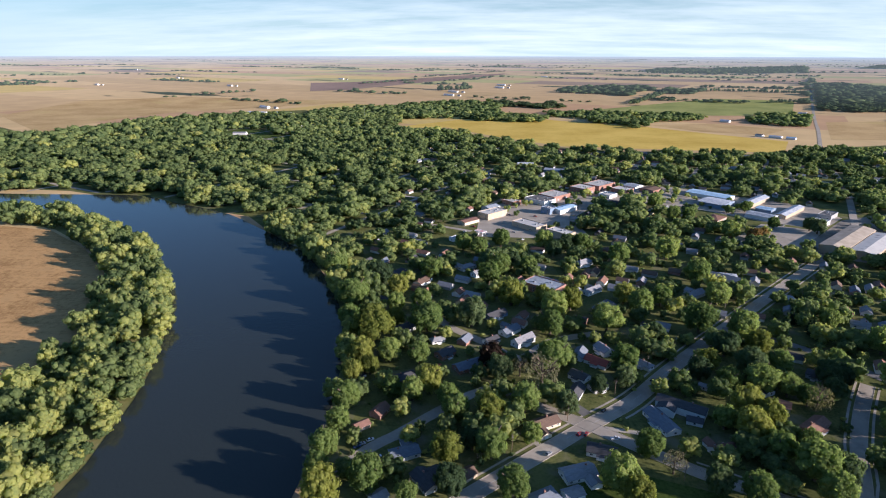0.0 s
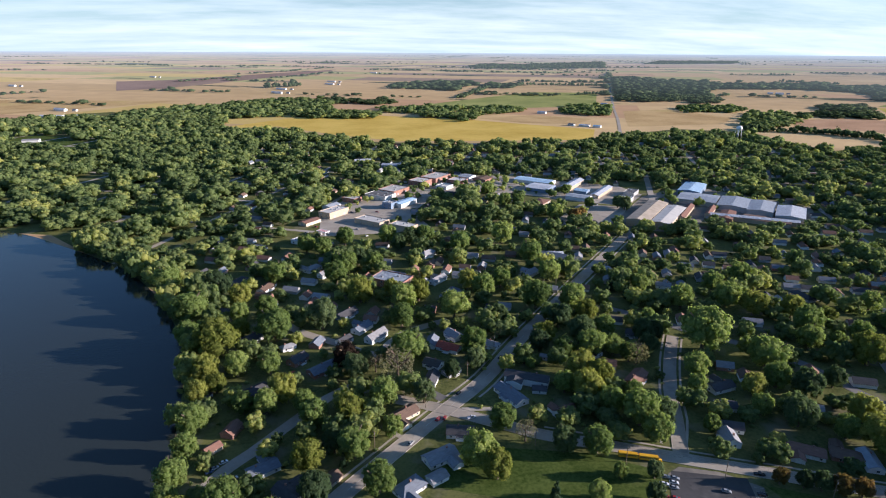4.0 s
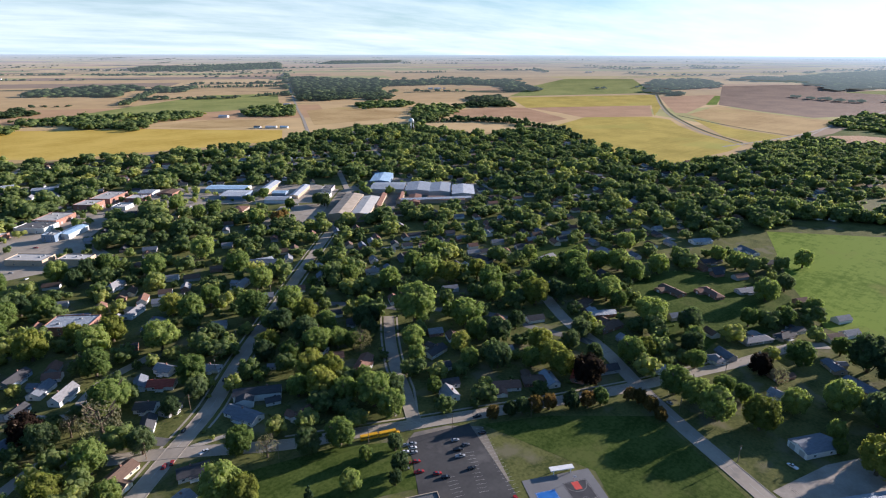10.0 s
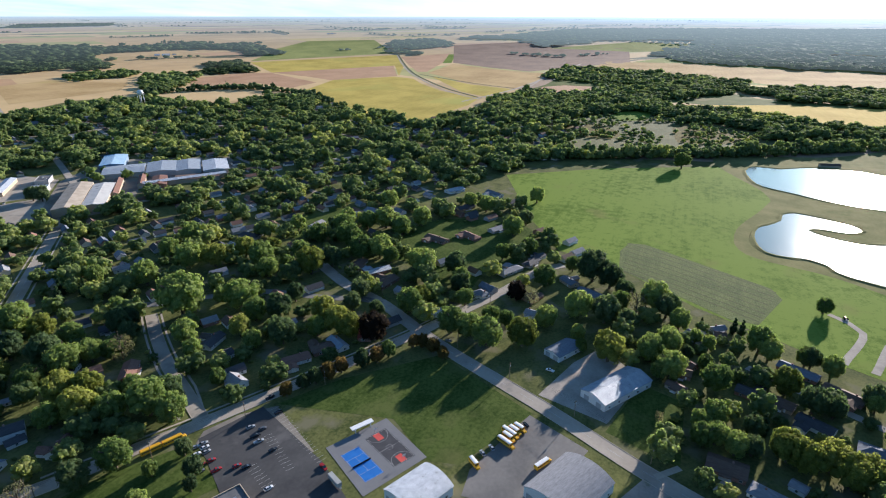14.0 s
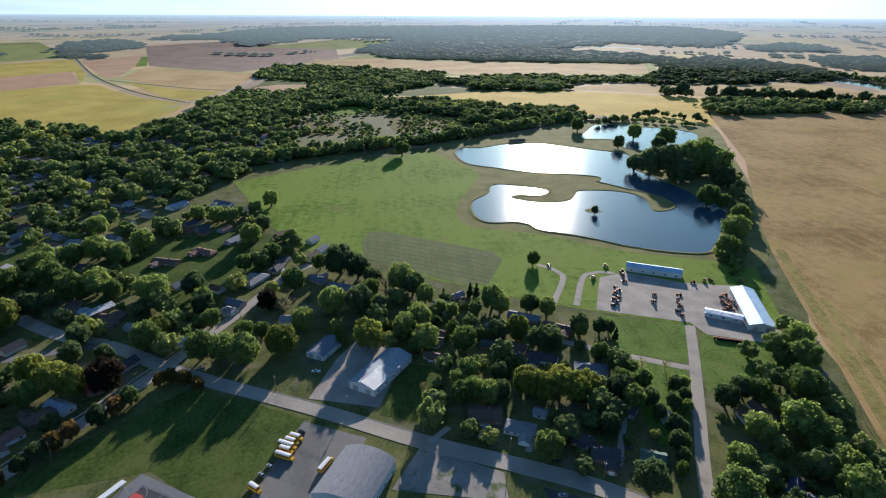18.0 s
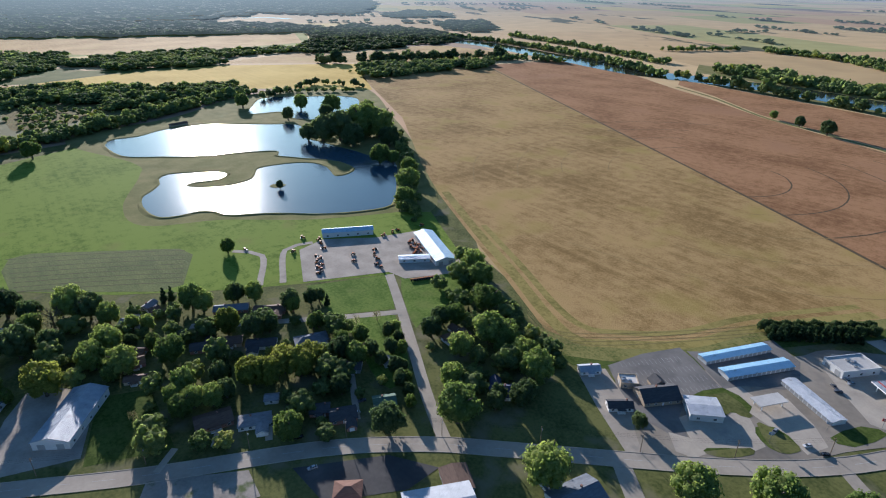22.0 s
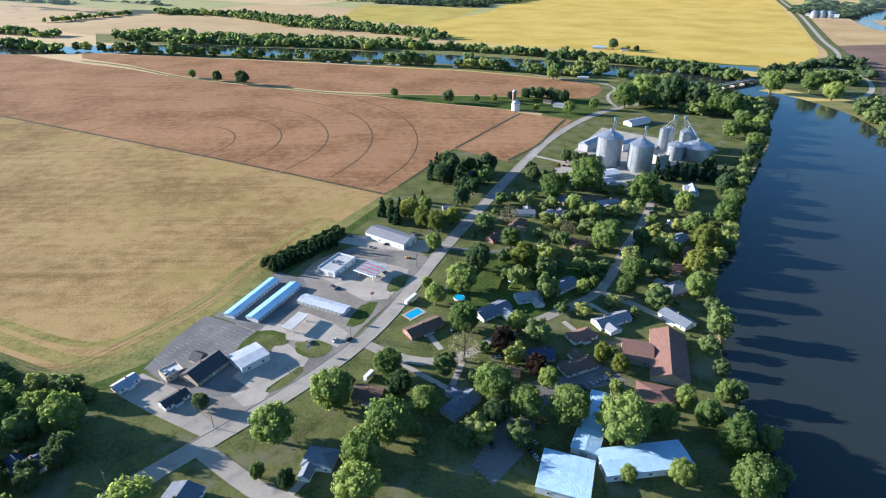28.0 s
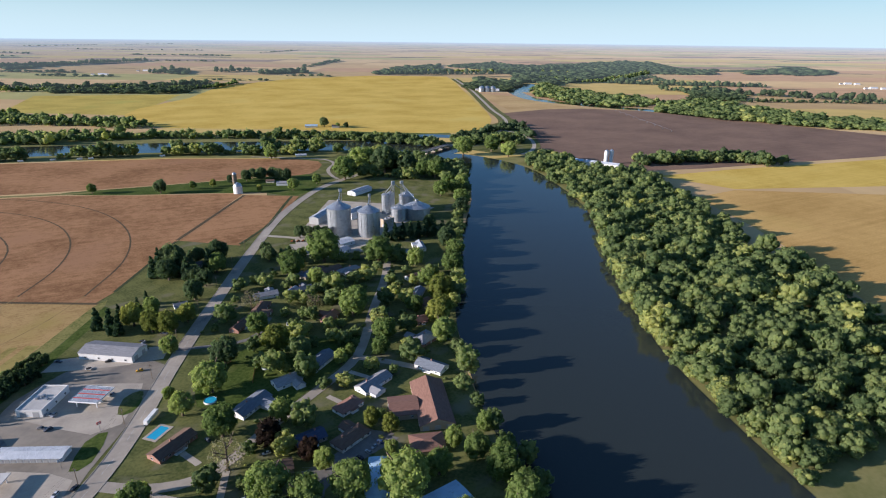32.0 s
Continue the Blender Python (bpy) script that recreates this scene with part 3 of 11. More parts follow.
def beam(bm, p, q, r):
    """A square bar from p to q."""
    p, q = Vector(p), Vector(q)
    d = (q - p).normalized()
    s = d.cross(Vector((0, 0, 1)) if abs(d.z) < 0.9 else Vector((1, 0, 0))).normalized() * r
    u = s.cross(d).normalized() * r
    a = [bm.verts.new(p + o) for o in (s + u, u - s, -s - u, s - u)]
    b = [bm.verts.new(q + o) for o in (s + u, u - s, -s - u, s - u)]
    for i in range(4):
        bm.faces.new((a[i], a[(i + 1) % 4], b[(i + 1) % 4], b[i]))
    bm.faces.new(a[::-1])
    bm.faces.new(b)


def smooth_line(pts, step=8.0, closed=False):
    """A smooth curve through the points, as short chords."""
    p = [np.array(q, dtype=float) for q in pts]
    n = len(p)
    out = []
    for i in range(n if closed else n - 1):
        a, b = p[i], p[(i + 1) % n]
        z = p[i - 1] if (closed or i) else 2 * a - b
        c = p[(i + 2) % n] if (closed or i + 2 < n) else 2 * b - a
        k = max(2, int(np.hypot(*(b - a)) / step))
        for s in range(k):
            u = s / k
            out.append(0.5 * (2 * a + (b - z) * u + (2 * z - 5 * a + 4 * b - c) * u * u + (3 * a - z - 3 * b + c) * u ** 3))
    if not closed:
        out.append(p[-1])
    return np.array(out)


def patch(name, pts, z, material, label, category="ground", smooth=False, step=12.0, kind="structure"):
    """A flat piece of ground within an outline."""
    if smooth:
        pts = smooth_line(pts, step, True)
    bm = bmesh.new()
    f = bm.faces.new([bm.verts.new((p[0], p[1], z)) for p in pts])
    f.normal_update()
    if f.normal.z < 0:
        f.normal_flip()
    bmesh.ops.triangulate(bm, faces=bm.faces[:], ngon_method="EAR_CLIP")
    if max(math.hypot(p[0], p[1]) for p in pts) > NEAR:
        for _ in range(9):
            long = [e for e in bm.edges if e.calc_length() > 130]
            if not long:
                break
            bmesh.ops.subdivide_edges(bm, edges=long, cuts=1)
            bmesh.ops.triangulate(bm, faces=bm.faces[:])
        for v in bm.verts:
            v.co = warp(*v.co)
    return tagged(part(name, bm, material), label, category, "", kind)


def ribbon(pts, width, z, step=10.0, smooth=True):
    """Verts and faces of a band along a line."""
    c = smooth_line(pts, step) if smooth else np.array(pts, dtype=float)
    d = np.gradient(c, axis=0)
    d /= np.linalg.norm(d, axis=1)[:, None] + 1e-9
    s = np.stack([-d[:, 1], d[:, 0]], 1) * width / 2
    v = [warp(*p, z) for p in np.concatenate([c - s, c + s])]
    n = len(c)
    return v, [(i, i + 1, n + i + 1, n + i) for i in range(n - 1)], c, d


ROADS = []


def road(name, pts, width, material, label, marked=False, kerb=False, z=0.14, step=10.0):
    z += 0.003 * (len(ROADS) % 12)
    v, f, c, d = ribbon(pts, width, z, step)
    ob = tagged(new(name, mesh_of(name, v, f, (material,))), label, "road", "", "structure")
    ROADS.append((c, width))
    if kerb:
        for side in (-1, 1):
            s = np.stack([-d[:, 1], d[:, 0]], 1) * side
            bm = bmesh.new()
            prof = ((width / 2 - 0.02, 0.05), (width / 2 - 0.02, z + 0.13), (width / 2 + 0.3, z + 0.13), (width / 2 + 0.3, 0.02))
            rows = [[bm.verts.new((*(p + q * o), h)) for o, h in prof] for p, q in zip(c, s)]
            for a, b in zip(rows, rows[1:]):
                for i in range(3):
                    bm.faces.new((a[i], a[i + 1], b[i + 1], b[i]))
            part("kerb", bm, "concrete", ob)
    if marked:
        bm = bmesh.new()
        for k in range(0, len(c) - 1, 2):
            a, b = Vector((*c[k], z + 0.006)), Vector((*c[k + 1], z + 0.006))
            s = Vector((-d[k][1], d[k][0], 0)) * 0.09
            bm.faces.new([bm.verts.new(q) for q in (a - s, b - s, b + s, a + s)])
        part("centre_line", bm, "line_paint", ob)
    return ob


def bank(name, pts, width, top, label, closed=True, material="rough_grass"):
    """A low bank round water: up from the land, over a crest, down to the water's edge."""
    c = smooth_line(pts, 12, closed)
    d = (np.roll(c, -1, 0) - np.roll(c, 1, 0)) if closed else np.gradient(c, axis=0)
    d /= np.linalg.norm(d, axis=1)[:, None] + 1e-9
    area = 0.5 * np.sum(c[:, 0] * np.roll(c[:, 1], -1) - np.roll(c[:, 0], -1) * c[:, 1])
    s = np.stack([d[:, 1], -d[:, 0]], 1) * (1 if area > 0 else -1)
    prof = ((width, 0.02), (width * 0.45, top), (width * 0.15, top * 0.8), (-0.8, 0.05))
    rng = np.random.default_rng(len(c))
    v = []
    for o, h in prof:
        w = 1 + 0.35 * rng.standard_normal(len(c)).clip(-1, 1) * (o > 0)
        for p, q, k in zip(c, s, w):
            v.append((p[0] + q[0] * o * k, p[1] + q[1] * o * k, h))
    n = len(c)
    f = [(r * n + i, r * n + (i + 1) % n, (r + 1) * n + (i + 1) % n, (r + 1) * n + i) for r in range(3) for i in range(n if closed else n - 1)]
    return tagged(new(name, mesh_of(name, v, f, (material,))), label, "bank", "", "structure")


# trees
ICO_V = None


def ico():
    global ICO_V
    if ICO_V is None:
        bm = bmesh.new()
        bmesh.ops.create_icosphere(bm, subdivisions=1, radius=1)
        ICO_V = (np.array([v.co[:] for v in bm.verts]), np.array([[v.index for v in f.verts] for f in bm.faces]))
        bm.free()
    return ICO_V


def crown(rng, radius, height, lobes, tufts, tuft, kind="broad"):
    """Verts, triangles and quads of a crown: soft lobes bulging from one dense dome, all under leaf tufts that face outwards."""
    iv, it = ico()
    vs, tris, quads, n = [], [], [], 0
    fine = lobes > 30
    mid0 = np.array([0, 0, height - radius * 0.98])
    for k in range(lobes):
        if k == 0 and kind != "conifer":
            # the dense middle of the crown
            c, lr = np.array([0, 0, height - radius * 0.95]), radius * (np.array([0.80, 0.80, 0.76]) if lobes > 1 else np.array([0.98, 0.98, 0.92]))
        elif kind == "conifer":
            u = (k + 0.5) / lobes
            z = height * (0.08 + 0.88 * u)
            rr = radius * (1 - u) * 0.75 + 0.15
            a = k * 2.4
            c = np.array([rr * 0.55 * math.cos(a), rr * 0.55 * math.sin(a), z])
            lr = (0.62 * rr + 0.25) * np.array([1, 1, 1.15])
        else:
            g = (k + 0.5) / lobes
            zz = 1 - 1.75 * g
            a = k * 2.39996 + rng.uniform(-0.4, 0.4)
            ring = math.sqrt(max(0.05, 1 - zz * zz))
            out = rng.uniform(0.56, 0.80)
            c = np.array([radius * out * ring * math.cos(a), radius * out * ring * math.sin(a), height - radius * 0.95 + radius * out * zz * 0.92])
            lr = radius * rng.uniform(*((0.20, 0.35) if fine else (0.27, 0.44) if lobes > 12 else (0.36, 0.56))) * np.array([1, 1, rng.uniform(0.75, 0.95)])
        core = c + iv * lr * rng.uniform(0.82, 1.04, (len(iv), 1)) * (0.9 if fine and k else 1.0)
        vs.append(core)
        tris.append(it + n)
        n += len(iv)
        m = tufts if k or kind == "conifer" or lobes < 30 else tufts * 3
        mid = mid0 if kind != "conifer" else np.array([0, 0, c[2]])
        outw = c - mid
        dirs = rng.standard_normal((m, 3))
        dirs = dirs / np.linalg.norm(dirs, axis=1)[:, None] + (0.8 if k or kind == "conifer" else 0.0) * outw / (np.linalg.norm(outw) + 1e-6)
        dirs /= np.linalg.norm(dirs, axis=1)[:, None] + 1e-9
        pos = c + dirs * lr * rng.uniform(0.88, 1.14, (m, 1))
        away = pos - mid
        away /= np.linalg.norm(away, axis=1)[:, None] + 1e-9
        nrm = 0.75 * dirs + 0.45 * away + 0.32 * rng.standard_normal((m, 3))
        nrm /= np.linalg.norm(nrm, axis=1)[:, None]
        ref = rng.standard_normal((m, 3))
        ax = np.cross(nrm, ref)
        ax /= np.linalg.norm(ax, axis=1)[:, None] + 1e-9
        ay = np.cross(nrm, ax)
        sz = tuft * rng.uniform(0.6, 1.3, (m, 1))
        lift = nrm * sz * 0.2
        q = np.stack([pos - ax * sz, pos - ay * sz * 0.75 + lift, pos + ax * sz, pos + ay * sz * 0.75 - lift], 1).reshape(-1, 3)
        vs.append(q)
        quads.append(n + np.arange(m * 4).reshape(-1, 4))
        n += m * 4
    return np.concatenate(vs), np.concatenate(tris), np.concatenate(quads)


def poly_mesh(name, v, tris, quads, material, tint=None):
    """A mesh straight from arrays."""
    me = bpy.data.meshes.new(name)
    nt, nq = len(tris), len(quads)
    me.vertices.add(len(v))
    me.vertices.foreach_set("co", np.asarray(v, dtype=np.float32).ravel())
    loops = np.concatenate([tris.ravel(), quads.ravel()]).astype(np.int32)
    me.loops.add(len(loops))
    me.loops.foreach_set("vertex_index", loops)
    start = np.concatenate([np.arange(nt) * 3, nt * 3 + np.arange(nq) * 4]).astype(np.int32)
    me.polygons.add(nt + nq)
    me.polygons.foreach_set("loop_start", start)
    me.materials.append(MATS[material])
    if tint is not None:
        at = me.attributes.new("tint", "FLOAT", "POINT")
        at.data.foreach_set("value", np.asarray(tint, dtype=np.float32))
    me.update(calc_edges=True)
    me.validate()
    return me


def trunk_mesh(rng, height, radius, limbs=5, bare=False):
    bm = bmesh.new()
    r = 0.055 * radius + 0.12
    top = height * (0.62 if not bare else 0.8)
    tube(bm, 0, 0, -0.1, top * 0.4, r * 1.5, r, 8, False)
    tube(bm, 0, 0, top * 0.4, top, r, r * 0.5, 8)
    for k in range(limbs):
        a = k * 2.4 + rng.uniform(-0.3, 0.3)
        z = top * rng.uniform(0.4, 0.9)
        reach = radius * rng.uniform(0.45, 0.8)
        beam(bm, (0, 0, z), (reach * math.cos(a), reach * math.sin(a), z + reach * rng.uniform(0.5, 1.0)), r * 0.32)
        if bare:
            for j in range(3):
                b = a + rng.uniform(-0.7, 0.7)
                beam(bm, (reach * 0.5 * math.cos(a), reach * 0.5 * math.sin(a), z + reach * 0.35), (reach * 1.1 * math.cos(b), reach * 1.1 * math.sin(b), z + reach * rng.uniform(0.7, 1.4)), r * 0.16)
    return bm


LABELS = {
    "m": ("broad-crowned deciduous tree with mid-green leaves", "tree"), "d": ("dense dark-green deciduous tree", "tree"), "y": ("deciduous tree turning yellow-green in early autumn", "tree"),
    "o": ("small rounded tree with orange-brown autumn leaves", "tree"), "p": ("dark purple-leaved ornamental tree", "tree"), "b": ("thin-leaved grey-green tree with bare branches showing", "tree"), "c": ("dark-green conical evergreen conifer", "conifer tree"),
}
TREE_KIT = {}
TREE_NAMES = {"d": "shade_tree", "y": "autumn_tree", "o": "autumn_tree", "c": "conifer", "p": "ornamental_tree", "b": "thin_tree"}
TREE_SPOTS = []


def tree_kit(kind):
    """Three trees of a kind, of radius 8 m (conifer 3 m), to be copied."""
    if kind in TREE_KIT:
        return TREE_KIT[kind]
    kit = []
    for i in range(4 if kind in "my" else 3):
        rng = np.random.default_rng(100 + 7 * i + ord(kind))
        if kind == "c":
            R, H = 3.0, 11.0
            v, t, q = crown(rng, R, H, 12, 24, 0.5, "conifer")
        else:
            R, H = 8.0, 15.2
            n, m, s = (46, 30, 0.46) if kind != "b" else (26, 24, 0.45)
            v, t, q = crown(rng, R, H, n, m, s)
            if kind == "b":
                t = t[:0]
            v[:, 2] = np.maximum(v[:, 2], 1.1)
        trunk = bpy.data.meshes.new("trunk")
        b = trunk_mesh(rng, H, R, 6 if kind != "c" else 0, kind == "b")
        b.to_mesh(trunk)
        b.free()
        trunk.materials.append(MATS["bark"])
        kit.append((R, H, trunk, poly_mesh("crown", v, t, q, "leaf_" + kind)))
    TREE_KIT[kind] = kit
    return kit


def plant(kind, rows, group="trees of the town"):
    """Single trees: rows of x, y and crown radius in metres."""
    kit = tree_kit(kind)
    label, cat = LABELS[kind]
    for i, (x, y, r) in enumerate(rows):
        R, H, trunk, crown_me = kit[(i * 7 + int(abs(x))) % len(kit)]
        r *= 1.0 if kind == "c" else 1.1
        s = r / R
        hs = s if kind == "c" else (1.85 * r + 3.2) / H
        ob = thing(TREE_NAMES.get(kind, "tree"), Matrix.LocRotScale((x, y, 0), Euler((0, 0, (x * 1.7 + y * 2.3) % 6.28)), (s, s, hs)), label, cat, group)
        for nm, me in (("trunk", trunk), ("crown", crown_me)):
            o = new(nm, me)
            o.parent = ob
        TREE_SPOTS.append((x, y, r))


BLOCKED = []


def in_poly(poly, pts):
    poly = np.array(poly, dtype=float)
    x, y = pts[:, 0], pts[:, 1]
    inside = np.zeros(len(pts), bool)
    j = len(poly) - 1
    for i in range(len(poly)):
        xi, yi, xj, yj = *poly[i], *poly[j]
        hit = ((yi > y) != (yj > y)) & (x < (xj - xi) * (y - yi) / (yj - yi + 1e-12) + xi)
        inside ^= hit
        j = i
    return inside


def clear_of(pts, r):
    """Which of the points keep off roads, buildings, trees and open yards."""
    ok = np.ones(len(pts), bool)
    for c, w in ROADS:
        for k in range(0, len(c)):
            ok &= np.hypot(pts[:, 0] - c[k][0], pts[:, 1] - c[k][1]) > w / 2 + 0.45 * r
    for x, y, q in TREE_SPOTS:
        ok &= np.hypot(pts[:, 0] - x, pts[:, 1] - y) > 0.75 * (q + r)
    for x, y, q in HOUSE_SPOTS:
        ok &= np.hypot(pts[:, 0] - x, pts[:, 1] - y) > q + 0.5 * r
    for poly in BLOCKED:
        ok &= ~in_poly(poly, pts)
    return ok


HOUSE_SPOTS = []
FOREST = {}


def waves(pts, size, seed):
    """A smooth uneven height over the plan, about -1 to 1, in clumps of the given size."""
    rng = np.random.default_rng(seed)
    h = np.zeros(len(pts))
    for k, w in ((1.0, 1.0), (1.7, 0.7), (2.9, 0.5), (5.1, 0.35)):
        a = rng.uniform(0, 6.28)
        u, v = pts[:, 0] * math.cos(a) + pts[:, 1] * math.sin(a), pts[:, 1] * math.cos(a) - pts[:, 0] * math.sin(a)
        h += w * np.sin(u * k * 3.1 / size + rng.uniform(0, 6.28)) * np.sin(v * k * 3.1 / size + rng.uniform(0, 6.28))
    return h


def glades(pts, size, keep, seed):
    """Leaves clearings open: keeps the given share of the points."""
    if len(pts) == 0:
        return pts
    h = waves(pts, size, seed)
    return pts[h <= np.quantile(h, keep)]


def scatter(poly, spacing, seed, jitter=0.45):
    p = np.array(poly, dtype=float)
    x0, y0, x1, y1 = *p.min(0), *p.max(0)
    rng = np.random.default_rng(seed)
    gx, gy = np.meshgrid(np.arange(x0, x1, spacing), np.arange(y0, y1, spacing))
    gx = gx + (np.arange(gx.shape[0]) % 2)[:, None] * spacing * 0.5
    pts = np.stack([gx.ravel(), gy.ravel()], 1) + rng.uniform(-jitter, jitter, (gx.size, 2)) * spacing
    edge = pts + np.stack([waves(pts, spacing * 7, seed), waves(pts, spacing * 7, seed + 1)], 1) * spacing * 0.7
    return pts[in_poly(poly, edge)]


def forest(name, pts, radius, label, seed=1, yellow=0.25, tall=1.0, category="woodland"):
    """Many trees in one piece, each copied from a few patterns; finer ones near the middle of the plan."""
    if len(pts) == 0:
        return None
    if not FOREST:
        for key, (n, m, s) in {3: (1, 3, 3.6), 0: (3, 4, 2.6), 1: (11, 11, 1.15), 2: (16, 13, 0.9)}.items():
            FOREST[key] = [crown(np.random.default_rng(60 + i), 8.0, 15.0, n, m, s) for i in range(6)]
    rng = np.random.default_rng(seed)
    V, T, Q, tint, n = [], [], [], [], 0
    clump = waves(pts, 90.0, seed + 5)
    for i, (x, y) in enumerate(pts):
        d = math.hypot(x, y)
        px = radius / d
        v, t, q = FOREST[3 if d > 1.25 * NEAR else 2 if px > 0.0145 else 1 if px > 0.0068 else 0][rng.integers(6)]
        r = radius * rng.choice((0.55, 0.75, 0.95, 1.12, 1.4), p=(0.17, 0.2, 0.28, 0.22, 0.13))
        a = rng.uniform(0, 6.28)
        s = r / 8.0
        hs = s * rng.uniform(0.8, 1.2) * tall
        c, sn = math.cos(a) * s, math.sin(a) * s
        w = np.stack([v[:, 0] * c - v[:, 1] * sn + x, v[:, 0] * sn + v[:, 1] * c + y, np.maximum(v[:, 2] * hs, 0.3)], 1)
        if d > NEAR:
            k = (FAR - NEAR * NEAR / d) / d
            w = np.stack([w[:, 0] * k, w[:, 1] * k, EYE_H - (EYE_H - w[:, 2]) * k], 1)
        V.append(w)
        T.append(t + n)
        Q.append(q + n)
        tv = rng.uniform(0, 0.5) if rng.uniform() > yellow + 0.12 * clump[i] else rng.uniform(0.5, 1.0)
        tint.append(np.full(len(v), tv))
        n += len(v)
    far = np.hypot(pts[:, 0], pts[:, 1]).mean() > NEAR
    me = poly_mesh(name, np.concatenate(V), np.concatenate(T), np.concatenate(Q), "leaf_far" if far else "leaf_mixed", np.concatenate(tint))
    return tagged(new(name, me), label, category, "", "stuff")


def woods(poly, spacing, seed):
    """A wood on the plain, about 14 m high, its crowns touching."""
    far = math.hypot(*np.array(poly).mean(0))
    spacing = min(spacing, 20 if far < NEAR else 36 if far < 5000 else 62)
    pts = glades(scatter(poly, spacing, seed), spacing * 9, 0.94, seed)
    for spot in OPEN_SPOTS:
        pts = pts[~in_poly(spot, pts)]
    pts = pts[np.abs((pts - (985, 1705)) @ (0.882, -0.471)) > 22]
    r = 0.68 * spacing
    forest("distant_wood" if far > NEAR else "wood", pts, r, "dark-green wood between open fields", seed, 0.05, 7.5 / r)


def belt(points, width, spacing, seed):
    """Spots along a belt of trees."""
    c = smooth_line(points, spacing)
    rng = np.random.default_rng(seed)
    d = np.gradient(c, axis=0)
    d /= np.linalg.norm(d, axis=1)[:, None] + 1e-9
    s = np.stack([-d[:, 1], d[:, 0]], 1)
    rows = max(1, round(width / spacing))
    out = []
    for k in range(rows):
        o = (k + 0.5) / rows * width - width / 2
        out.append(c + s * (o + rng.uniform(-0.4, 0.4, (len(c), 1)) * spacing) + d * rng.uniform(-0.5, 0.5, (len(c), 1)) * spacing)
    return np.concatenate(out)


# houses
def gable_roof(bm, L, W, h, rise, over=0.45, thick=0.18):
    """Two slopes with thickness, the ridge along x."""
    x = L / 2 + over
    y = W / 2 + over
    drop = rise * over / (W / 2)
    for s in (-1, 1):
        a = [(-x, s * y, h - drop), (x, s * y, h - drop), (x, 0, h + rise), (-x, 0, h + rise)]
        lo = [bm.verts.new(p) for p in a]
        hi = [bm.verts.new((p[0], p[1], p[2] + thick)) for p in a]
        bm.faces.new(hi)
        bm.faces.new(lo[::-1])
        for i in range(4):
            bm.faces.new((lo[i], lo[(i + 1) % 4], hi[(i + 1) % 4], hi[i]))
    bmesh.ops.recalc_face_normals(bm, faces=bm.faces[:])


def hip_roof(bm, L, W, h, rise, over=0.5, thick=0.18):
    x, y, r = L / 2 + over, W / 2 + over, max(0.2, (L - W) / 2)
    drop = rise * over / (W / 2)
    lo = [bm.verts.new(p) for p in ((-x, -y, h - drop), (x, -y, h - drop), (x, y, h - drop), (-x, y, h - drop))]
    mid = [bm.verts.new((*v.co.xy, v.co.z + thick)) for v in lo]
    a, b = bm.verts.new((-r, 0, h + rise + thick)), bm.verts.new((r, 0, h + rise + thick))
    bm.faces.new(lo[::-1])
    for i in range(4):
        bm.faces.new((lo[i], lo[(i + 1) % 4], mid[(i + 1) % 4], mid[i]))
    bm.faces.new((mid[0], mid[1], b, a))
    bm.faces.new((mid[1], mid[2], b))
    bm.faces.new((mid[2], mid[3], a, b))
    bm.faces.new((mid[3], mid[0], a))
    bmesh.ops.recalc_face_normals(bm, faces=bm.faces[:])


def arch_roof(bm, L, W, h, rise, over=0.4, thick=0.2, n=10):
    x = L / 2 + over
    prof = []
    for i in range(n + 1):
        u = -1 + 2 * i / n
        prof.append((u * (W / 2 + over), h + rise * (1 - abs(u) ** 2.2)))
    rows = []
    for s in (-x, x):
        rows.append(([bm.verts.new((s, y, z)) for y, z in prof], [bm.verts.new((s, y, z + thick)) for y, z in prof]))
    for i in range(n):
        bm.faces.new((rows[0][1][i], rows[1][1][i], rows[1][1][i + 1], rows[0][1][i + 1]))
        bm.faces.new((rows[0][0][i], rows[0][0][i + 1], rows[1][0][i + 1], rows[1][0][i]))
        for a, b in rows:
            bm.faces.new((a[i], a[i + 1], b[i + 1], b[i]))
    bmesh.ops.recalc_face_normals(bm, faces=bm.faces[:])


def walls(L, W, h, rise, shape="gable"):
    bm = bmesh.new()
    box(bm, -L / 2, L / 2, -W / 2, W / 2, 0, h, uv=True)
    layer = bm.loops.layers.uv.verify()
    if shape in ("gable", "arch"):
        for s in (-1, 1):
            n = 8
            prof = [(-W / 2, h), (W / 2, h), (0, h + rise)] if shape == "gable" else [(-W / 2, h)] + [(W / 2 * (1 - 2 * i / n), h + rise * (1 - abs(1 - 2 * i / n) ** 2.2)) for i in range(n)]
            f = bm.faces.new([bm.verts.new((s * (L / 2 - 0.003), y, z)) for y, z in prof])
            g2 = bm.faces.new([bm.verts.new((s * (L / 2 - 0.2), y, z)) for y, z in prof][::-1])
            for face in (f, g2):
                for lp in face.loops:
                    lp[layer].uv = lp.vert.co.yz
    return bm


def window_bm(w, h, t=0.08):
    f = 0.09
    return boxes((-w / 2 - f, -w / 2, -t, t, -h / 2 - f, h / 2 + f), (w / 2, w / 2 + f, -t, t, -h / 2 - f, h / 2 + f), (-w / 2, w / 2, -t, t, h / 2, h / 2 + f), (-w / 2, w / 2, -t, t, -h / 2 - f, -h / 2), (-w / 2, w / 2, -t * 0.7, t * 0.7, -0.03, 0.03))


KIT = {}


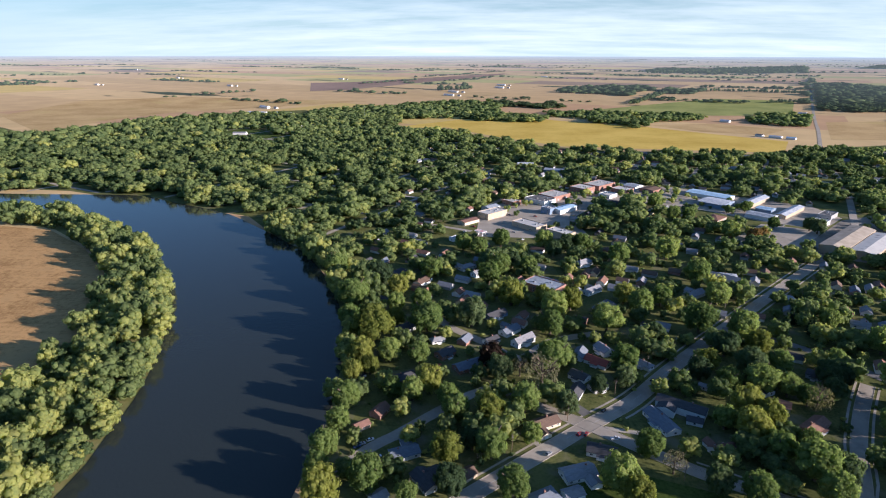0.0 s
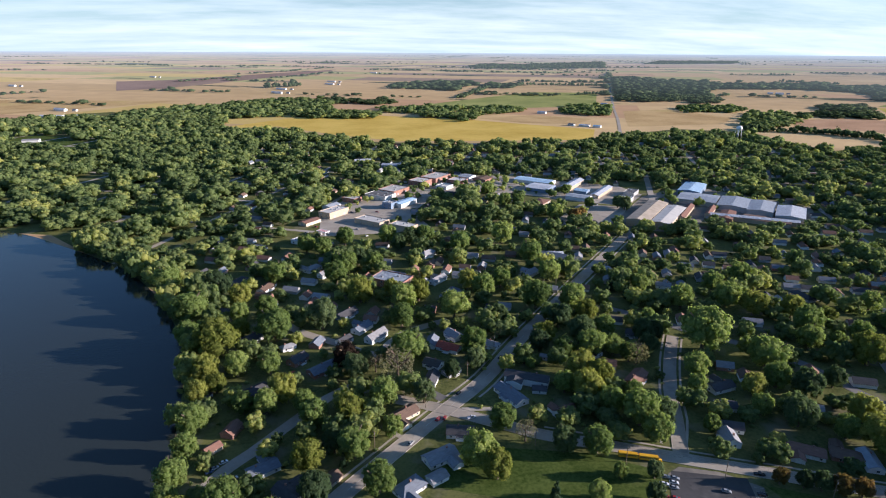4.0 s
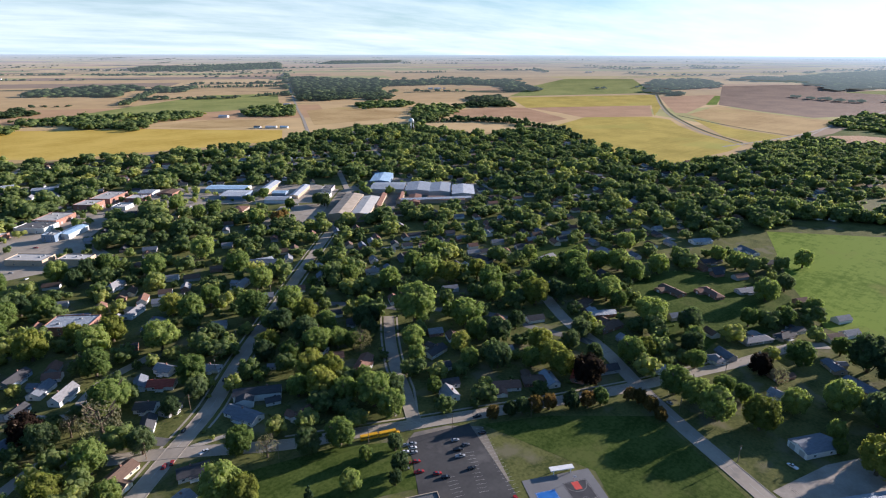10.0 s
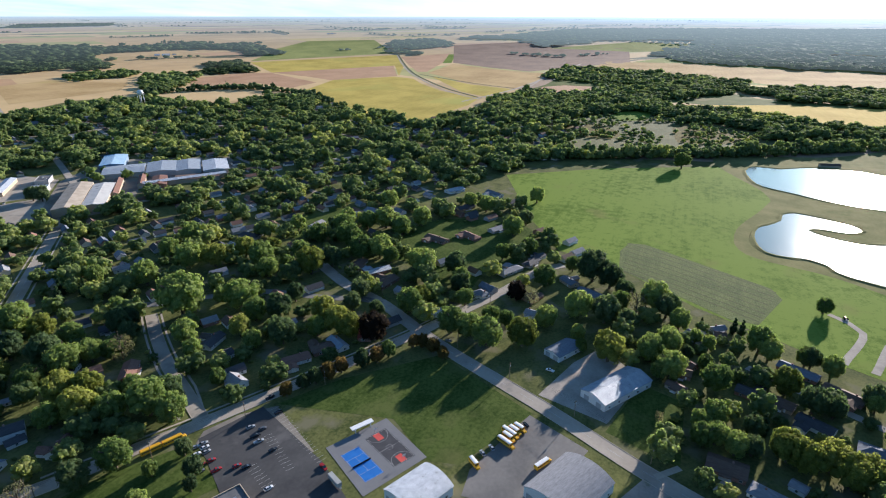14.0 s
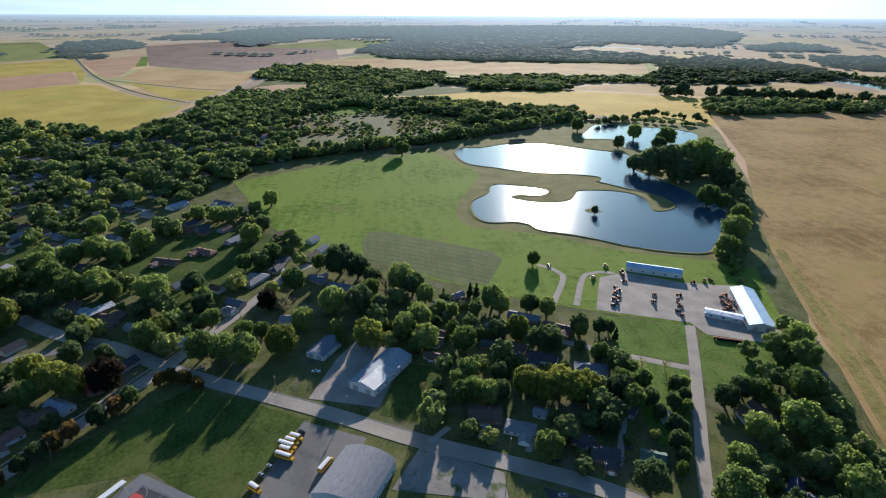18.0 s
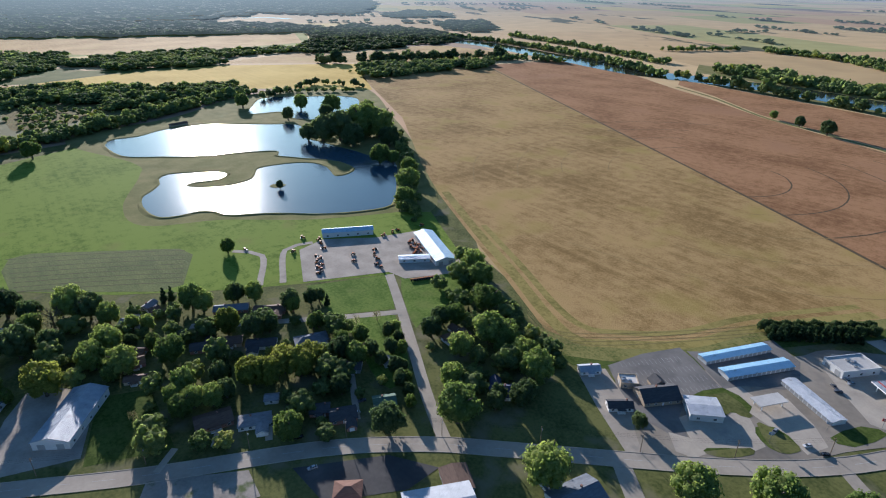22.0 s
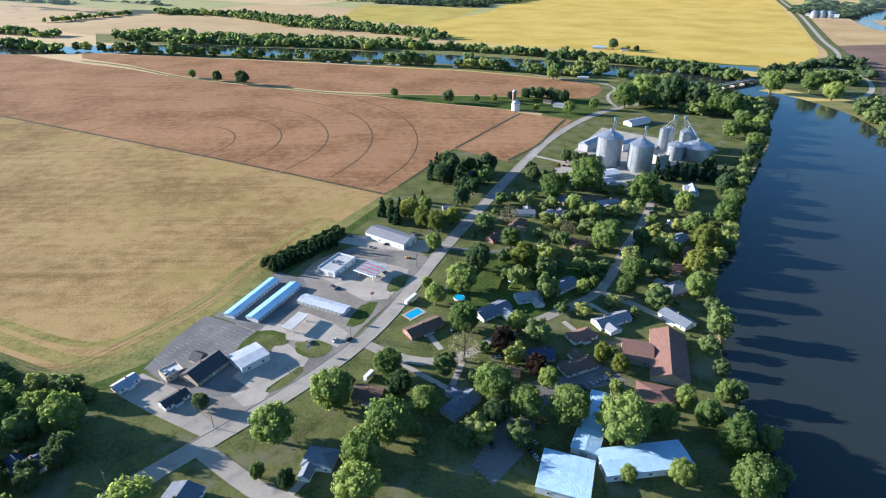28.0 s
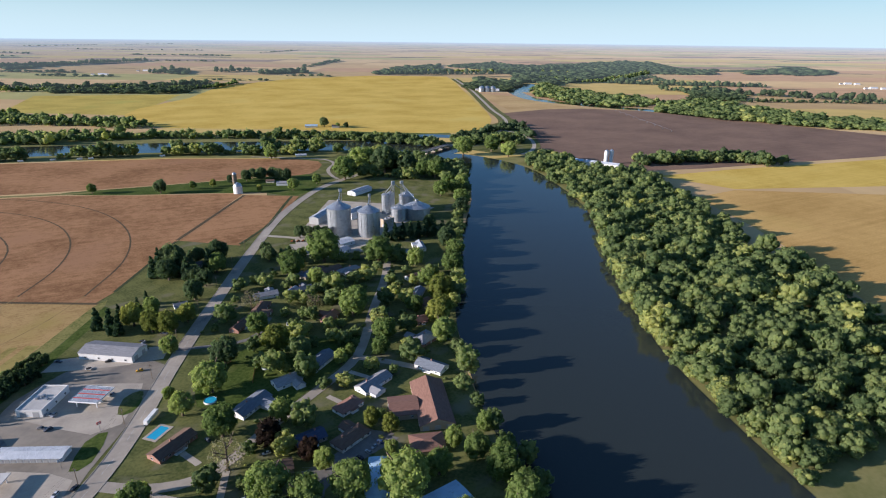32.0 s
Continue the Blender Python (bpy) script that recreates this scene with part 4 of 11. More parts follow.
def shared(key, make, material):
    if key not in KIT:
        me = bpy.data.meshes.new(key[0] if isinstance(key, tuple) else key)
        bm = make()
        bm.to_mesh(me)
        bm.free()
        me.materials.append(MATS[material])
        KIT[key] = me
    return KIT[key]


def put_window(parent, x, y, z, rz, w=1.1, h=1.2):
    win = new("window", shared(("window_frame", w, h), lambda: window_bm(w, h), "trim_white"))
    win.parent = parent
    win.matrix_basis = pose(x, y, z, 0, 0, rz)
    pane = new("pane", shared(("pane", w, h), lambda: boxes((-w / 2, w / 2, -0.03, 0.03, -h / 2, h / 2)), "glass"))
    pane.parent = win
    return win


def door_bm(w, h):
    """A door in one piece: raised panels over one another, jambs and a head round them."""
    bm = bmesh.new()
    prof = [(0.05, 0.02)]
    n = 4
    for k in range(n):
        z0, z1 = 0.02 + k * (h - 0.02) / n, 0.02 + (k + 1) * (h - 0.02) / n
        prof += [(-0.05, z0), (-0.05, z0 + 0.05), (-0.075, z0 + 0.07), (-0.075, z1 - 0.02)]
    prof += [(-0.09, h), (-0.09, h + 0.1), (0.05, h + 0.1)]
    left = [bm.verts.new((-w / 2, y, z)) for y, z in prof]
    right = [bm.verts.new((w / 2, y, z)) for y, z in prof]
    for i in range(len(prof)):
        j = (i + 1) % len(prof)
        bm.faces.new((left[i], left[j], right[j], right[i]))
    bm.faces.new(left[::-1])
    bm.faces.new(right)
    bmesh.ops.recalc_face_normals(bm, faces=bm.faces[:])
    return bm


def put_door(parent, x, y, rz, w=1.0, h=2.05, material="trim_white", name="door"):
    d = new(name, shared((name, w, h, material), lambda: door_bm(w, h), material))
    d.parent = parent
    d.matrix_basis = pose(x, y, 0, 0, 0, rz)
    return d


WORDS = {"white": "white", "cream": "cream", "tan": "tan", "grey": "grey", "blue": "blue", "brick": "red-brick", "rust": "red-brown shingle", "slate": "blue-grey shingle", "dark": "dark charcoal shingle", "brown": "brown shingle", "red": "red", "tin": "pale metal", "tinwhite": "white metal", "tinskylit": "white metal tinted by the sky", "navy": "dark navy shingle", "tinsky": "sky-blue metal", "green": "dull green"}


def house(x, y, rot, L, W, h, rise, wall, roof, wing=0):
    """A small house: gabled body, often a lower wing or a porch, windows, a door and a chimney."""
    rng = random.Random(int(x * 13 + y * 7))
    small = L < 10 and W < 7.5
    name = "shed" if small else "house"
    hip = (not small) and rng.random() < 0.25
    label = f"{WORDS[wall]} {'garden shed or garage' if small else 'single-family house'} with a {WORDS.get(roof, roof)} {'hipped' if hip else 'gabled'} roof"
    ob = thing(name, pose(x, y, 0, 0, 0, rot), label, "shed" if small else "house", "" if small else "houses of the town")
    HOUSE_SPOTS.append((x, y, max(L, W) * 0.55))
    part("wall", walls(L, W, h, rise, "hip" if hip else "gable"), "wall_" + wall, ob)
    bm = bmesh.new()
    (hip_roof if hip else gable_roof)(bm, L, W, h, rise)
    part("roof", bm, "roof_" + roof, ob)
    if small:
        put_door(ob, L / 2 + 0.02, 0, 90, 2.6, 2.1, "trim_white", "garage_door")
        put_window(ob, 0, -W / 2 - 0.02, 1.5, 0)
        return ob
    n = max(2, int(L / (4 if math.hypot(x, y) < 330 else 6)))
    for s in (-1, 1):
        for k in range(n):
            if s < 0 and k == n // 2:
                put_door(ob, -L / 2 + (k + 0.5) * L / n, -W / 2 - 0.03, 0)
            else:
                put_window(ob, -L / 2 + (k + 0.5) * L / n, s * (W / 2 + 0.02), h * 0.55, 0 if s < 0 else 180, 1.3, 1.2)
        put_window(ob, s * (L / 2 + 0.02), W * 0.1, h * 0.55, 90, 1.6, 1.2)
    cx = rng.uniform(-0.3, 0.3) * L
    part("chimney", boxes((cx - 0.4, cx + 0.4, 0.5, 1.3, h + rise * 0.5, h + rise + 0.9), (cx - 0.5, cx + 0.5, 0.4, 1.4, h + rise + 0.7, h + rise + 0.85)), "wall_brick", ob, "brick chimney")
    if L > 13 and rng.random() < 0.65:
        s = rng.choice((-1, 1))
        wl, ww = min(7.0, W * 0.75), L * 0.36
        wb = walls(wl, ww, h - 0.3, rise * 0.75)
        wo = part("wing", wb, "wall_" + wall, ob)
        wo.matrix_basis = pose(rng.choice((-1, 1)) * L * 0.24, s * (W / 2 + wl / 2 - 0.4), 0, 0, 0, 90)
        bm = bmesh.new()
        gable_roof(bm, wl, ww, h - 0.3, rise * 0.75)
        part("wing_roof", bm, "roof_" + roof, wo)
        put_door(wo, s * (wl / 2 + 0.03), 0, 90, 2.6, 2.1, "trim_white", "garage_door")
    else:
        pw = L * 0.3
        po = part("porch", boxes((-pw / 2, pw / 2, -W / 2 - 2.0, -W / 2, 0.0, 0.3), (-pw / 2, -pw / 2 + 0.15, -W / 2 - 2, -W / 2 - 1.85, 0.3, h - 0.4), (pw / 2 - 0.15, pw / 2, -W / 2 - 2, -W / 2 - 1.85, 0.3, h - 0.4)), "trim_white", ob)
        part("porch_roof", boxes((-pw / 2 - 0.3, pw / 2 + 0.3, -W / 2 - 2.3, -W / 2 + 0.1, h - 0.4, h - 0.22)), "roof_" + roof, po)
    return ob


def hall(name, x, y, rot, L, W, h, rise, style, wall, roof, label, category="building", bays=0):
    """A large building with a gabled, arched or flat roof, wide doors and rows of windows."""
    ob = thing(name, pose(x, y, 0, 0, 0, rot), label, category)
    HOUSE_SPOTS.append((x, y, max(L, W) * 0.5))
    shape = {"storage": "gable"}.get(style, style)
    part("wall", walls(L, W, h, rise, shape), "wall_" + wall, ob)
    bm = bmesh.new()
    if shape == "arch":
        arch_roof(bm, L, W, h, rise)
    elif shape == "gable":
        gable_roof(bm, L, W, h, rise)
    elif shape == "hip":
        hip_roof(bm, L, W, h, rise, 0.7)
    else:
        box(bm, -L / 2 + 0.35, L / 2 - 0.35, -W / 2 + 0.35, W / 2 - 0.35, h - 0.1, h + 0.02, True)
        par = boxes((-L / 2 - 0.06, L / 2 + 0.06, -W / 2 - 0.06, -W / 2 + 0.34, h - 0.3, h + 0.6), (-L / 2 - 0.06, L / 2 + 0.06, W / 2 - 0.34, W / 2 + 0.06, h - 0.3, h + 0.6), (-L / 2 - 0.06, -L / 2 + 0.34, -W / 2 + 0.34, W / 2 - 0.34, h - 0.3, h + 0.6), (L / 2 - 0.34, L / 2 + 0.06, -W / 2 + 0.34, W / 2 - 0.34, h - 0.3, h + 0.6))
        part("parapet", par, "wall_" + wall, ob)
        rng = random.Random(int(x * 3 + y))
        for k in range(3):
            u, v = rng.uniform(-0.35, 0.35) * L, rng.uniform(-0.3, 0.3) * W
            part("roof_unit", boxes((u - 1, u + 1, v - 0.8, v + 0.8, h + 0.02, h + 1.1), (u - 0.7, u + 0.7, v - 0.5, v + 0.5, h + 1.1, h + 1.25)), "steel", ob, "grey rooftop ventilation unit")
    part("roof", bm, roof if roof in MATS else "roof_" + roof, ob)
    if style == "storage":
        n = int(L / 3.2)
        for s in (-1, 1):
            for k in range(n):
                put_door(ob, -L / 2 + (k + 0.5) * L / n, s * (W / 2 + 0.02), 0, 2.4, 2.2, "wall_grey", "roller_door")
    else:
        n = max(2, int(L / 8)) if math.hypot(x, y) < 600 else 2 if style == "flat" else 0
        for s in (-1, 1):
            for k in range(n):
                put_window(ob, -L / 2 + (k + 0.5) * L / n, s * (W / 2 + 0.02), min(1.9, h * 0.55), 0, 1.6, 1.3)
                if style == "flat" and h > 6.5:
                    put_window(ob, -L / 2 + (k + 0.5) * L / n, s * (W / 2 + 0.02), 5.2, 0, 1.3, 1.7)
        m = max(1, int(W / 6.5)) if math.hypot(x, y) < 600 else min(2, max(1, int(W / 14)))
        for s in (-1, 1):
            for k in range(m):
                put_door(ob, s * (L / 2 + 0.03), -W / 2 + (k + 0.5) * W / m, 90, 3.6, min(3.4, h - 0.6), "wall_grey", "overhead_door")
    return ob

# ---- ground ----
def farmland(name, haze):
    """Rectangular fields on a north-south grid, with hedges and woods; the plan is in kilometres."""
    m = bpy.data.materials.new(name)
    m.use_nodes = True
    t = m.node_tree
    p, out = t.nodes["Principled BSDF"], t.nodes["Material Output"]
    p.inputs["Roughness"].default_value, p.inputs["Specular IOR Level"].default_value = 0.95, 0.1
    uv, rot, sep = t.nodes.new("ShaderNodeUVMap"), t.nodes.new("ShaderNodeMapping"), t.nodes.new("ShaderNodeSeparateXYZ")
    uv.uv_map = "plan"
    rot.inputs["Rotation"].default_value = (0, 0, radians(28))
    t.links.new(uv.outputs[0], rot.inputs[0])
    t.links.new(rot.outputs[0], sep.inputs[0])

    def calc(op, a, b=None, c=None):
        n = t.nodes.new("ShaderNodeMath")
        n.operation = op
        for i, v in enumerate((a, b, c)):
            if v is None:
                continue
            if isinstance(v, (int, float)):
                n.inputs[i].default_value = v
            else:
                t.links.new(v, n.inputs[i])
        return n.outputs[0]

    def dice(a, b=0.0):
        n, k = t.nodes.new("ShaderNodeTexWhiteNoise"), t.nodes.new("ShaderNodeCombineXYZ")
        n.noise_dimensions = "2D"
        for i, v in enumerate((a, b)):
            if isinstance(v, (int, float)):
                k.inputs[i].default_value = v
            else:
                t.links.new(v, k.inputs[i])
        t.links.new(k.outputs[0], n.inputs["Vector"])
        return n.outputs["Value"]

    x, y = sep.outputs[0], sep.outputs[1]
    row = calc("FLOOR", calc("DIVIDE", y, 0.5))
    shift = calc("MULTIPLY", dice(row, 3.0), 1.6)
    wide = calc("MULTIPLY_ADD", dice(row, 9.0), 0.8, 0.75)
    col = calc("FLOOR", calc("DIVIDE", calc("ADD", x, shift), wide))
    pick = dice(col, row)
    ramp = t.nodes.new("ShaderNodeValToRGB")
    ramp.color_ramp.interpolation = "CONSTANT"
    e = ramp.color_ramp.elements
    shades = ((0.0, (0.50, 0.345, 0.170)), (0.22, (0.56, 0.395, 0.195)), (0.45, (0.46, 0.320, 0.152)), (0.60, (0.52, 0.385, 0.130)), (0.74, (0.37, 0.340, 0.130)), (0.84, (0.47, 0.295, 0.160)), (0.95, (0.29, 0.205, 0.135)))
    e[0].position, e[0].color = 0.0, (*shades[0][1], 1)
    e[1].position, e[1].color = shades[1][0], (*shades[1][1], 1)
    for pos, c in shades[2:]:
        k = e.new(pos)
        k.color = (*c, 1)
    t.links.new(pick, ramp.inputs[0])
    grain = node(t, "TexNoise", Scale=9.0, Detail=6.0)
    t.links.new(rot.outputs[0], grain.inputs["Vector"])
    shade = calc("MULTIPLY_ADD", grain.outputs[0], 0.5, 0.75)
    mul = t.nodes.new("ShaderNodeMixRGB")
    mul.blend_type, mul.inputs[0].default_value = "MULTIPLY", 1.0
    t.links.new(ramp.outputs[0], mul.inputs[1])
    t.links.new(shade, mul.inputs[2])
    colour = mul.outputs[0]
    if haze:
        woods = node(t, "TexNoise", Scale=0.7, Detail=5.0, Roughness=0.62)
        stretch = t.nodes.new("ShaderNodeMapping")
        stretch.inputs["Scale"].default_value = (0.8, 2.6, 1.0)
        t.links.new(rot.outputs[0], stretch.inputs[0])
        t.links.new(stretch.outputs[0], woods.inputs["Vector"])
        wr = t.nodes.new("ShaderNodeValToRGB")
        wr.color_ramp.elements[0].position, wr.color_ramp.elements[1].position = 0.60, 0.62
        t.links.new(woods.outputs[0], wr.inputs[0])
        mix = t.nodes.new("ShaderNodeMixRGB")
        mix.inputs[2].default_value = (0.05, 0.065, 0.03, 1)
        t.links.new(wr.outputs[0], mix.inputs[0])
        t.links.new(colour, mix.inputs[1])
        colour = mix.outputs[0]
    t.links.new(colour, p.inputs["Base Color"])
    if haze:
        # painted haze: the fields fade into a blue emission, brighter towards the sun
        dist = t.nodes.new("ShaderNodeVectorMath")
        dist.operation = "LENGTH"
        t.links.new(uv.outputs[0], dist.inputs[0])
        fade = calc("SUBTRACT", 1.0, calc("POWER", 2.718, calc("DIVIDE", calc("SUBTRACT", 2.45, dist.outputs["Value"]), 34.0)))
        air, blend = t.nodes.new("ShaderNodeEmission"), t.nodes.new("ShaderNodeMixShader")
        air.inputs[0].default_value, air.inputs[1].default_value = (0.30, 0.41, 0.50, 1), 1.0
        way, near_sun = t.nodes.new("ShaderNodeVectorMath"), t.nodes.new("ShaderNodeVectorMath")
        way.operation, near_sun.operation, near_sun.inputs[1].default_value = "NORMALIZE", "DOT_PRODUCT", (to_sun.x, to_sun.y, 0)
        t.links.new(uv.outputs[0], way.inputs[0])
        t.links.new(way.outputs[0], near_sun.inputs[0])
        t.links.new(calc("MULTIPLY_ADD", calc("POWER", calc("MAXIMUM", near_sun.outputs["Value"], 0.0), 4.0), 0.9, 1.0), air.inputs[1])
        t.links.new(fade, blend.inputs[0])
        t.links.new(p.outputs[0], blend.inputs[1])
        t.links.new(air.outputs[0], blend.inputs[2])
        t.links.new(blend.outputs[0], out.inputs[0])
    MATS[name] = m


farmland("farmland", False)
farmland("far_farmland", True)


def sheet(name, radii, material, label, category):
    n = 300
    v, uvs = [], []
    for r in radii:
        for i in range(n):
            a = 2 * math.pi * i / n
            x, y = r * math.cos(a), r * math.sin(a)
            v.append(warp(x, y, 0.0))
            uvs.append((x / 1000, y / 1000))
    f = [(k * n + i, k * n + (i + 1) % n, (k + 1) * n + (i + 1) % n, (k + 1) * n + i) for k in range(len(radii) - 1) for i in range(n)]
    me = mesh_of(name, v, f, (material,), uvs)
    me.flip_normals()
    return tagged(new(name, me), label, category, "", "structure")


sheet("ground", [0.5, 200, 500, 900, 1400, 1900, NEAR], "farmland", "flat farmland with tan and gold fields", "ground")
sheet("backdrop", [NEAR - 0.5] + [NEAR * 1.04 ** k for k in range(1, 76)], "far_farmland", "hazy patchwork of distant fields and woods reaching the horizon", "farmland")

# ---- vehicles, bins and yard things ----
def shell(bm, rows):
    """A closed body from cross-sections: each row is x, half width at the sill, half width at the top, z low, z high."""
    rings = []
    for x, w0, w1, z0, z1 in rows:
        rings.append([bm.verts.new(p) for p in ((x, -w0, z0), (x, -w0, z0 + (z1 - z0) * 0.6), (x, -w1, z1), (x, w1, z1), (x, w0, z0 + (z1 - z0) * 0.6), (x, w0, z0))])
    for a, b in zip(rings, rings[1:]):
        for i in range(6):
            bm.faces.new((a[i], a[(i + 1) % 6], b[(i + 1) % 6], b[i]))
    bm.faces.new(rings[0][::-1])
    bm.faces.new(rings[-1])
    bmesh.ops.recalc_face_normals(bm, faces=bm.faces[:])
    return bm


def wheel_bm(r, w, n=12):
    bm = bmesh.new()
    tube(bm, 0, 0, -w / 2, w / 2, r, r, n)
    bmesh.ops.rotate(bm, verts=bm.verts[:], matrix=Matrix.Rotation(math.pi / 2, 3, "X"))
    return bm


def put_wheel(parent, x, y, r, w, rim=True):
    o = new("wheel", shared(("wheel", r, w), lambda: wheel_bm(r, w), "rubber"))
    o.parent = parent
    o.location = (x, y, r)
    if rim:
        k = new("rim", shared(("rim", r, w), lambda: wheel_bm(r * 0.6, w * 1.08, 10), "steel"))
        k.parent = o
    return o


CAR_KIT = {}
CAR_WORDS = {"white": "white", "black": "black", "silver": "silver", "red": "red", "blue": "dark-blue", "grey": "dark-grey", "yellow": "yellow"}


def car(x, y, rot, colour="silver", truck=False, z=0.16):
    key = (colour, truck)
    name = "pickup_truck" if truck else "car"
    m = pose(x, y, z, 0, 0, rot)
    if key in CAR_KIT:
        return copy_thing(CAR_KIT[key], m)
    ob = thing(name, m, f"{CAR_WORDS[colour]} {'pickup truck' if truck else 'passenger car'} parked on paving", "pickup truck" if truck else "car", "parked vehicles")
    paint = "bus_yellow" if colour == "yellow" else "car_" + colour
    L = 2.8 if truck else 2.3
    bm = bmesh.new()
    shell(bm, [(-L, 0.78, 0.74, 0.42, 0.86), (-L + 0.25, 0.9, 0.86, 0.28, 0.98), (0.3, 0.92, 0.88, 0.25, 1.0), (L - 0.8, 0.9, 0.84, 0.28, 0.94), (L - 0.1, 0.84, 0.74, 0.34, 0.78), (L, 0.7, 0.6, 0.42, 0.7)])
    part("body", bm, paint, ob)
    bm = bmesh.new()
    if truck:
        shell(bm, [(-0.6, 0.82, 0.66, 0.96, 1.7), (-0.4, 0.82, 0.68, 0.96, 1.78), (0.7, 0.82, 0.68, 0.96, 1.76), (1.5, 0.8, 0.7, 0.9, 1.0)])
    else:
        shell(bm, [(-2.05, 0.78, 0.66, 0.92, 1.0), (-1.35, 0.8, 0.62, 0.95, 1.44), (0.25, 0.82, 0.64, 0.97, 1.46), (1.15, 0.8, 0.68, 0.92, 0.99)])
    part("cabin_glass", bm, "glass", ob, "dark tinted glass")
    bm = boxes((-0.35, 0.55, -0.62, 0.62, 1.74, 1.82)) if truck else boxes((-1.25, 0.15, -0.58, 0.58, 1.42, 1.5))
    part("roof", bm, paint, ob)
    for sx in (-1, 1):
        for sy in (-1, 1):
            put_wheel(ob, sx * (L - 0.85), sy * 0.82, 0.34, 0.24)
    for sy in (-1, 1):
        part("headlight", boxes((L - 0.14, L - 0.04, sy * 0.55 - 0.16, sy * 0.55 + 0.16, 0.6, 0.74)), "trim_white", ob)
    CAR_KIT[key] = ob
    return ob


def school_bus(x, y, rot, L=11.0, roof="trim_white"):
    key = ("bus", round(L), roof)
    m = pose(x, y, 0.16, 0, 0, rot)
    if key in CAR_KIT:
        return copy_thing(CAR_KIT[key], m)
    ob = thing("school_bus", m, "parked yellow school bus with a pale roof" if roof == "trim_white" else "yellow school bus standing at the kerb", "bus", "school buses")
    h = L / 2
    bm = bmesh.new()
    shell(bm, [(-h, 1.15, 1.1, 0.6, 2.75), (-h + 0.1, 1.22, 1.15, 0.5, 2.8), (h - 2.0, 1.22, 1.15, 0.5, 2.8), (h - 1.9, 1.2, 1.05, 0.5, 2.6)])
    part("body", bm, "bus_yellow", ob)
    bm = bmesh.new()
    shell(bm, [(h - 1.9, 1.05, 0.95, 0.5, 1.6), (h - 0.3, 1.0, 0.85, 0.5, 1.4), (h, 0.85, 0.7, 0.6, 1.1)])
    part("bonnet", bm, "bus_yellow", ob)
    bm = bmesh.new()
    shell(bm, [(-h + 0.15, 1.12, 0.5, 2.78, 3.12), (h - 2.1, 1.12, 0.5, 2.78, 3.12)])
    part("roof", bm, roof, ob)
    for s in (-1, 1):
        for k in range(int(L - 3)):
            part("window", boxes((-h + 0.5 + k, -h + 1.3 + k, s * 1.23 - 0.02, s * 1.23 + 0.02, 1.75, 2.4)), "glass", ob)
        for px in (-h + 2.2, h - 1.3):
            put_wheel(ob, px, s * 1.02, 0.5, 0.32)
    part("windscreen", boxes((h - 1.95, h - 1.84, -0.95, 0.95, 1.65, 2.5)), "glass", ob)
    CAR_KIT[key] = ob
    return ob


def tractor(x, y, rot, big=True):
    key = ("tractor", big)
    m = pose(x, y, 0.17, 0, 0, rot)
    if key in CAR_KIT:
        return copy_thing(CAR_KIT[key], m)
    ob = thing("tractor" if big else "implement", m, "red-orange farm tractor in a gravel yard" if big else "red-orange farm implement on wheels", "tractor" if big else "farm implement", "farm machines")
    bm = bmesh.new()
    shell(bm, [(-0.4, 0.5, 0.42, 0.9, 1.9), (1.9, 0.42, 0.36, 0.8, 1.75), (2.2, 0.36, 0.3, 0.85, 1.6)])
    part("bonnet", bm, "paint_orange", ob)
    if big:
        part("cab", boxes((-1.6, -0.3, -0.75, 0.75, 1.5, 2.75)), "glass", ob)
        part("cab_roof", boxes((-1.75, -0.15, -0.85, 0.85, 2.75, 2.95)), "paint_orange", ob)
    part("frame", boxes((-2.2, 1.9, -0.35, 0.35, 0.6, 1.0), (-2.6, -2.2, -1.2, 1.2, 0.6, 0.75)), "steel", ob)
    for sy in (-1, 1):
        put_wheel(ob, -1.2, sy * 1.0, 0.9, 0.5, big)
        put_wheel(ob, 1.4, sy * 0.85, 0.6, 0.4, big)
    CAR_KIT[key] = ob
    return ob


def trailer(x, y, rot, L, colour, label):
    ob = thing("box_trailer", pose(x, y, 0.16, 0, 0, rot), label, "trailer")
    part("body", boxes((-L / 2, L / 2, -1.2, 1.2, 0.7, 3.1)), colour, ob)
    part("frame", boxes((-L / 2, L / 2 + 1.2, -0.5, 0.5, 0.45, 0.7)), "steel", ob)
    for sy in (-1, 1):
        put_wheel(ob, -L / 4, sy * 1.05, 0.45, 0.3, False)
        put_wheel(ob, -L / 4 - 1.1, sy * 1.05, 0.45, 0.3, False)


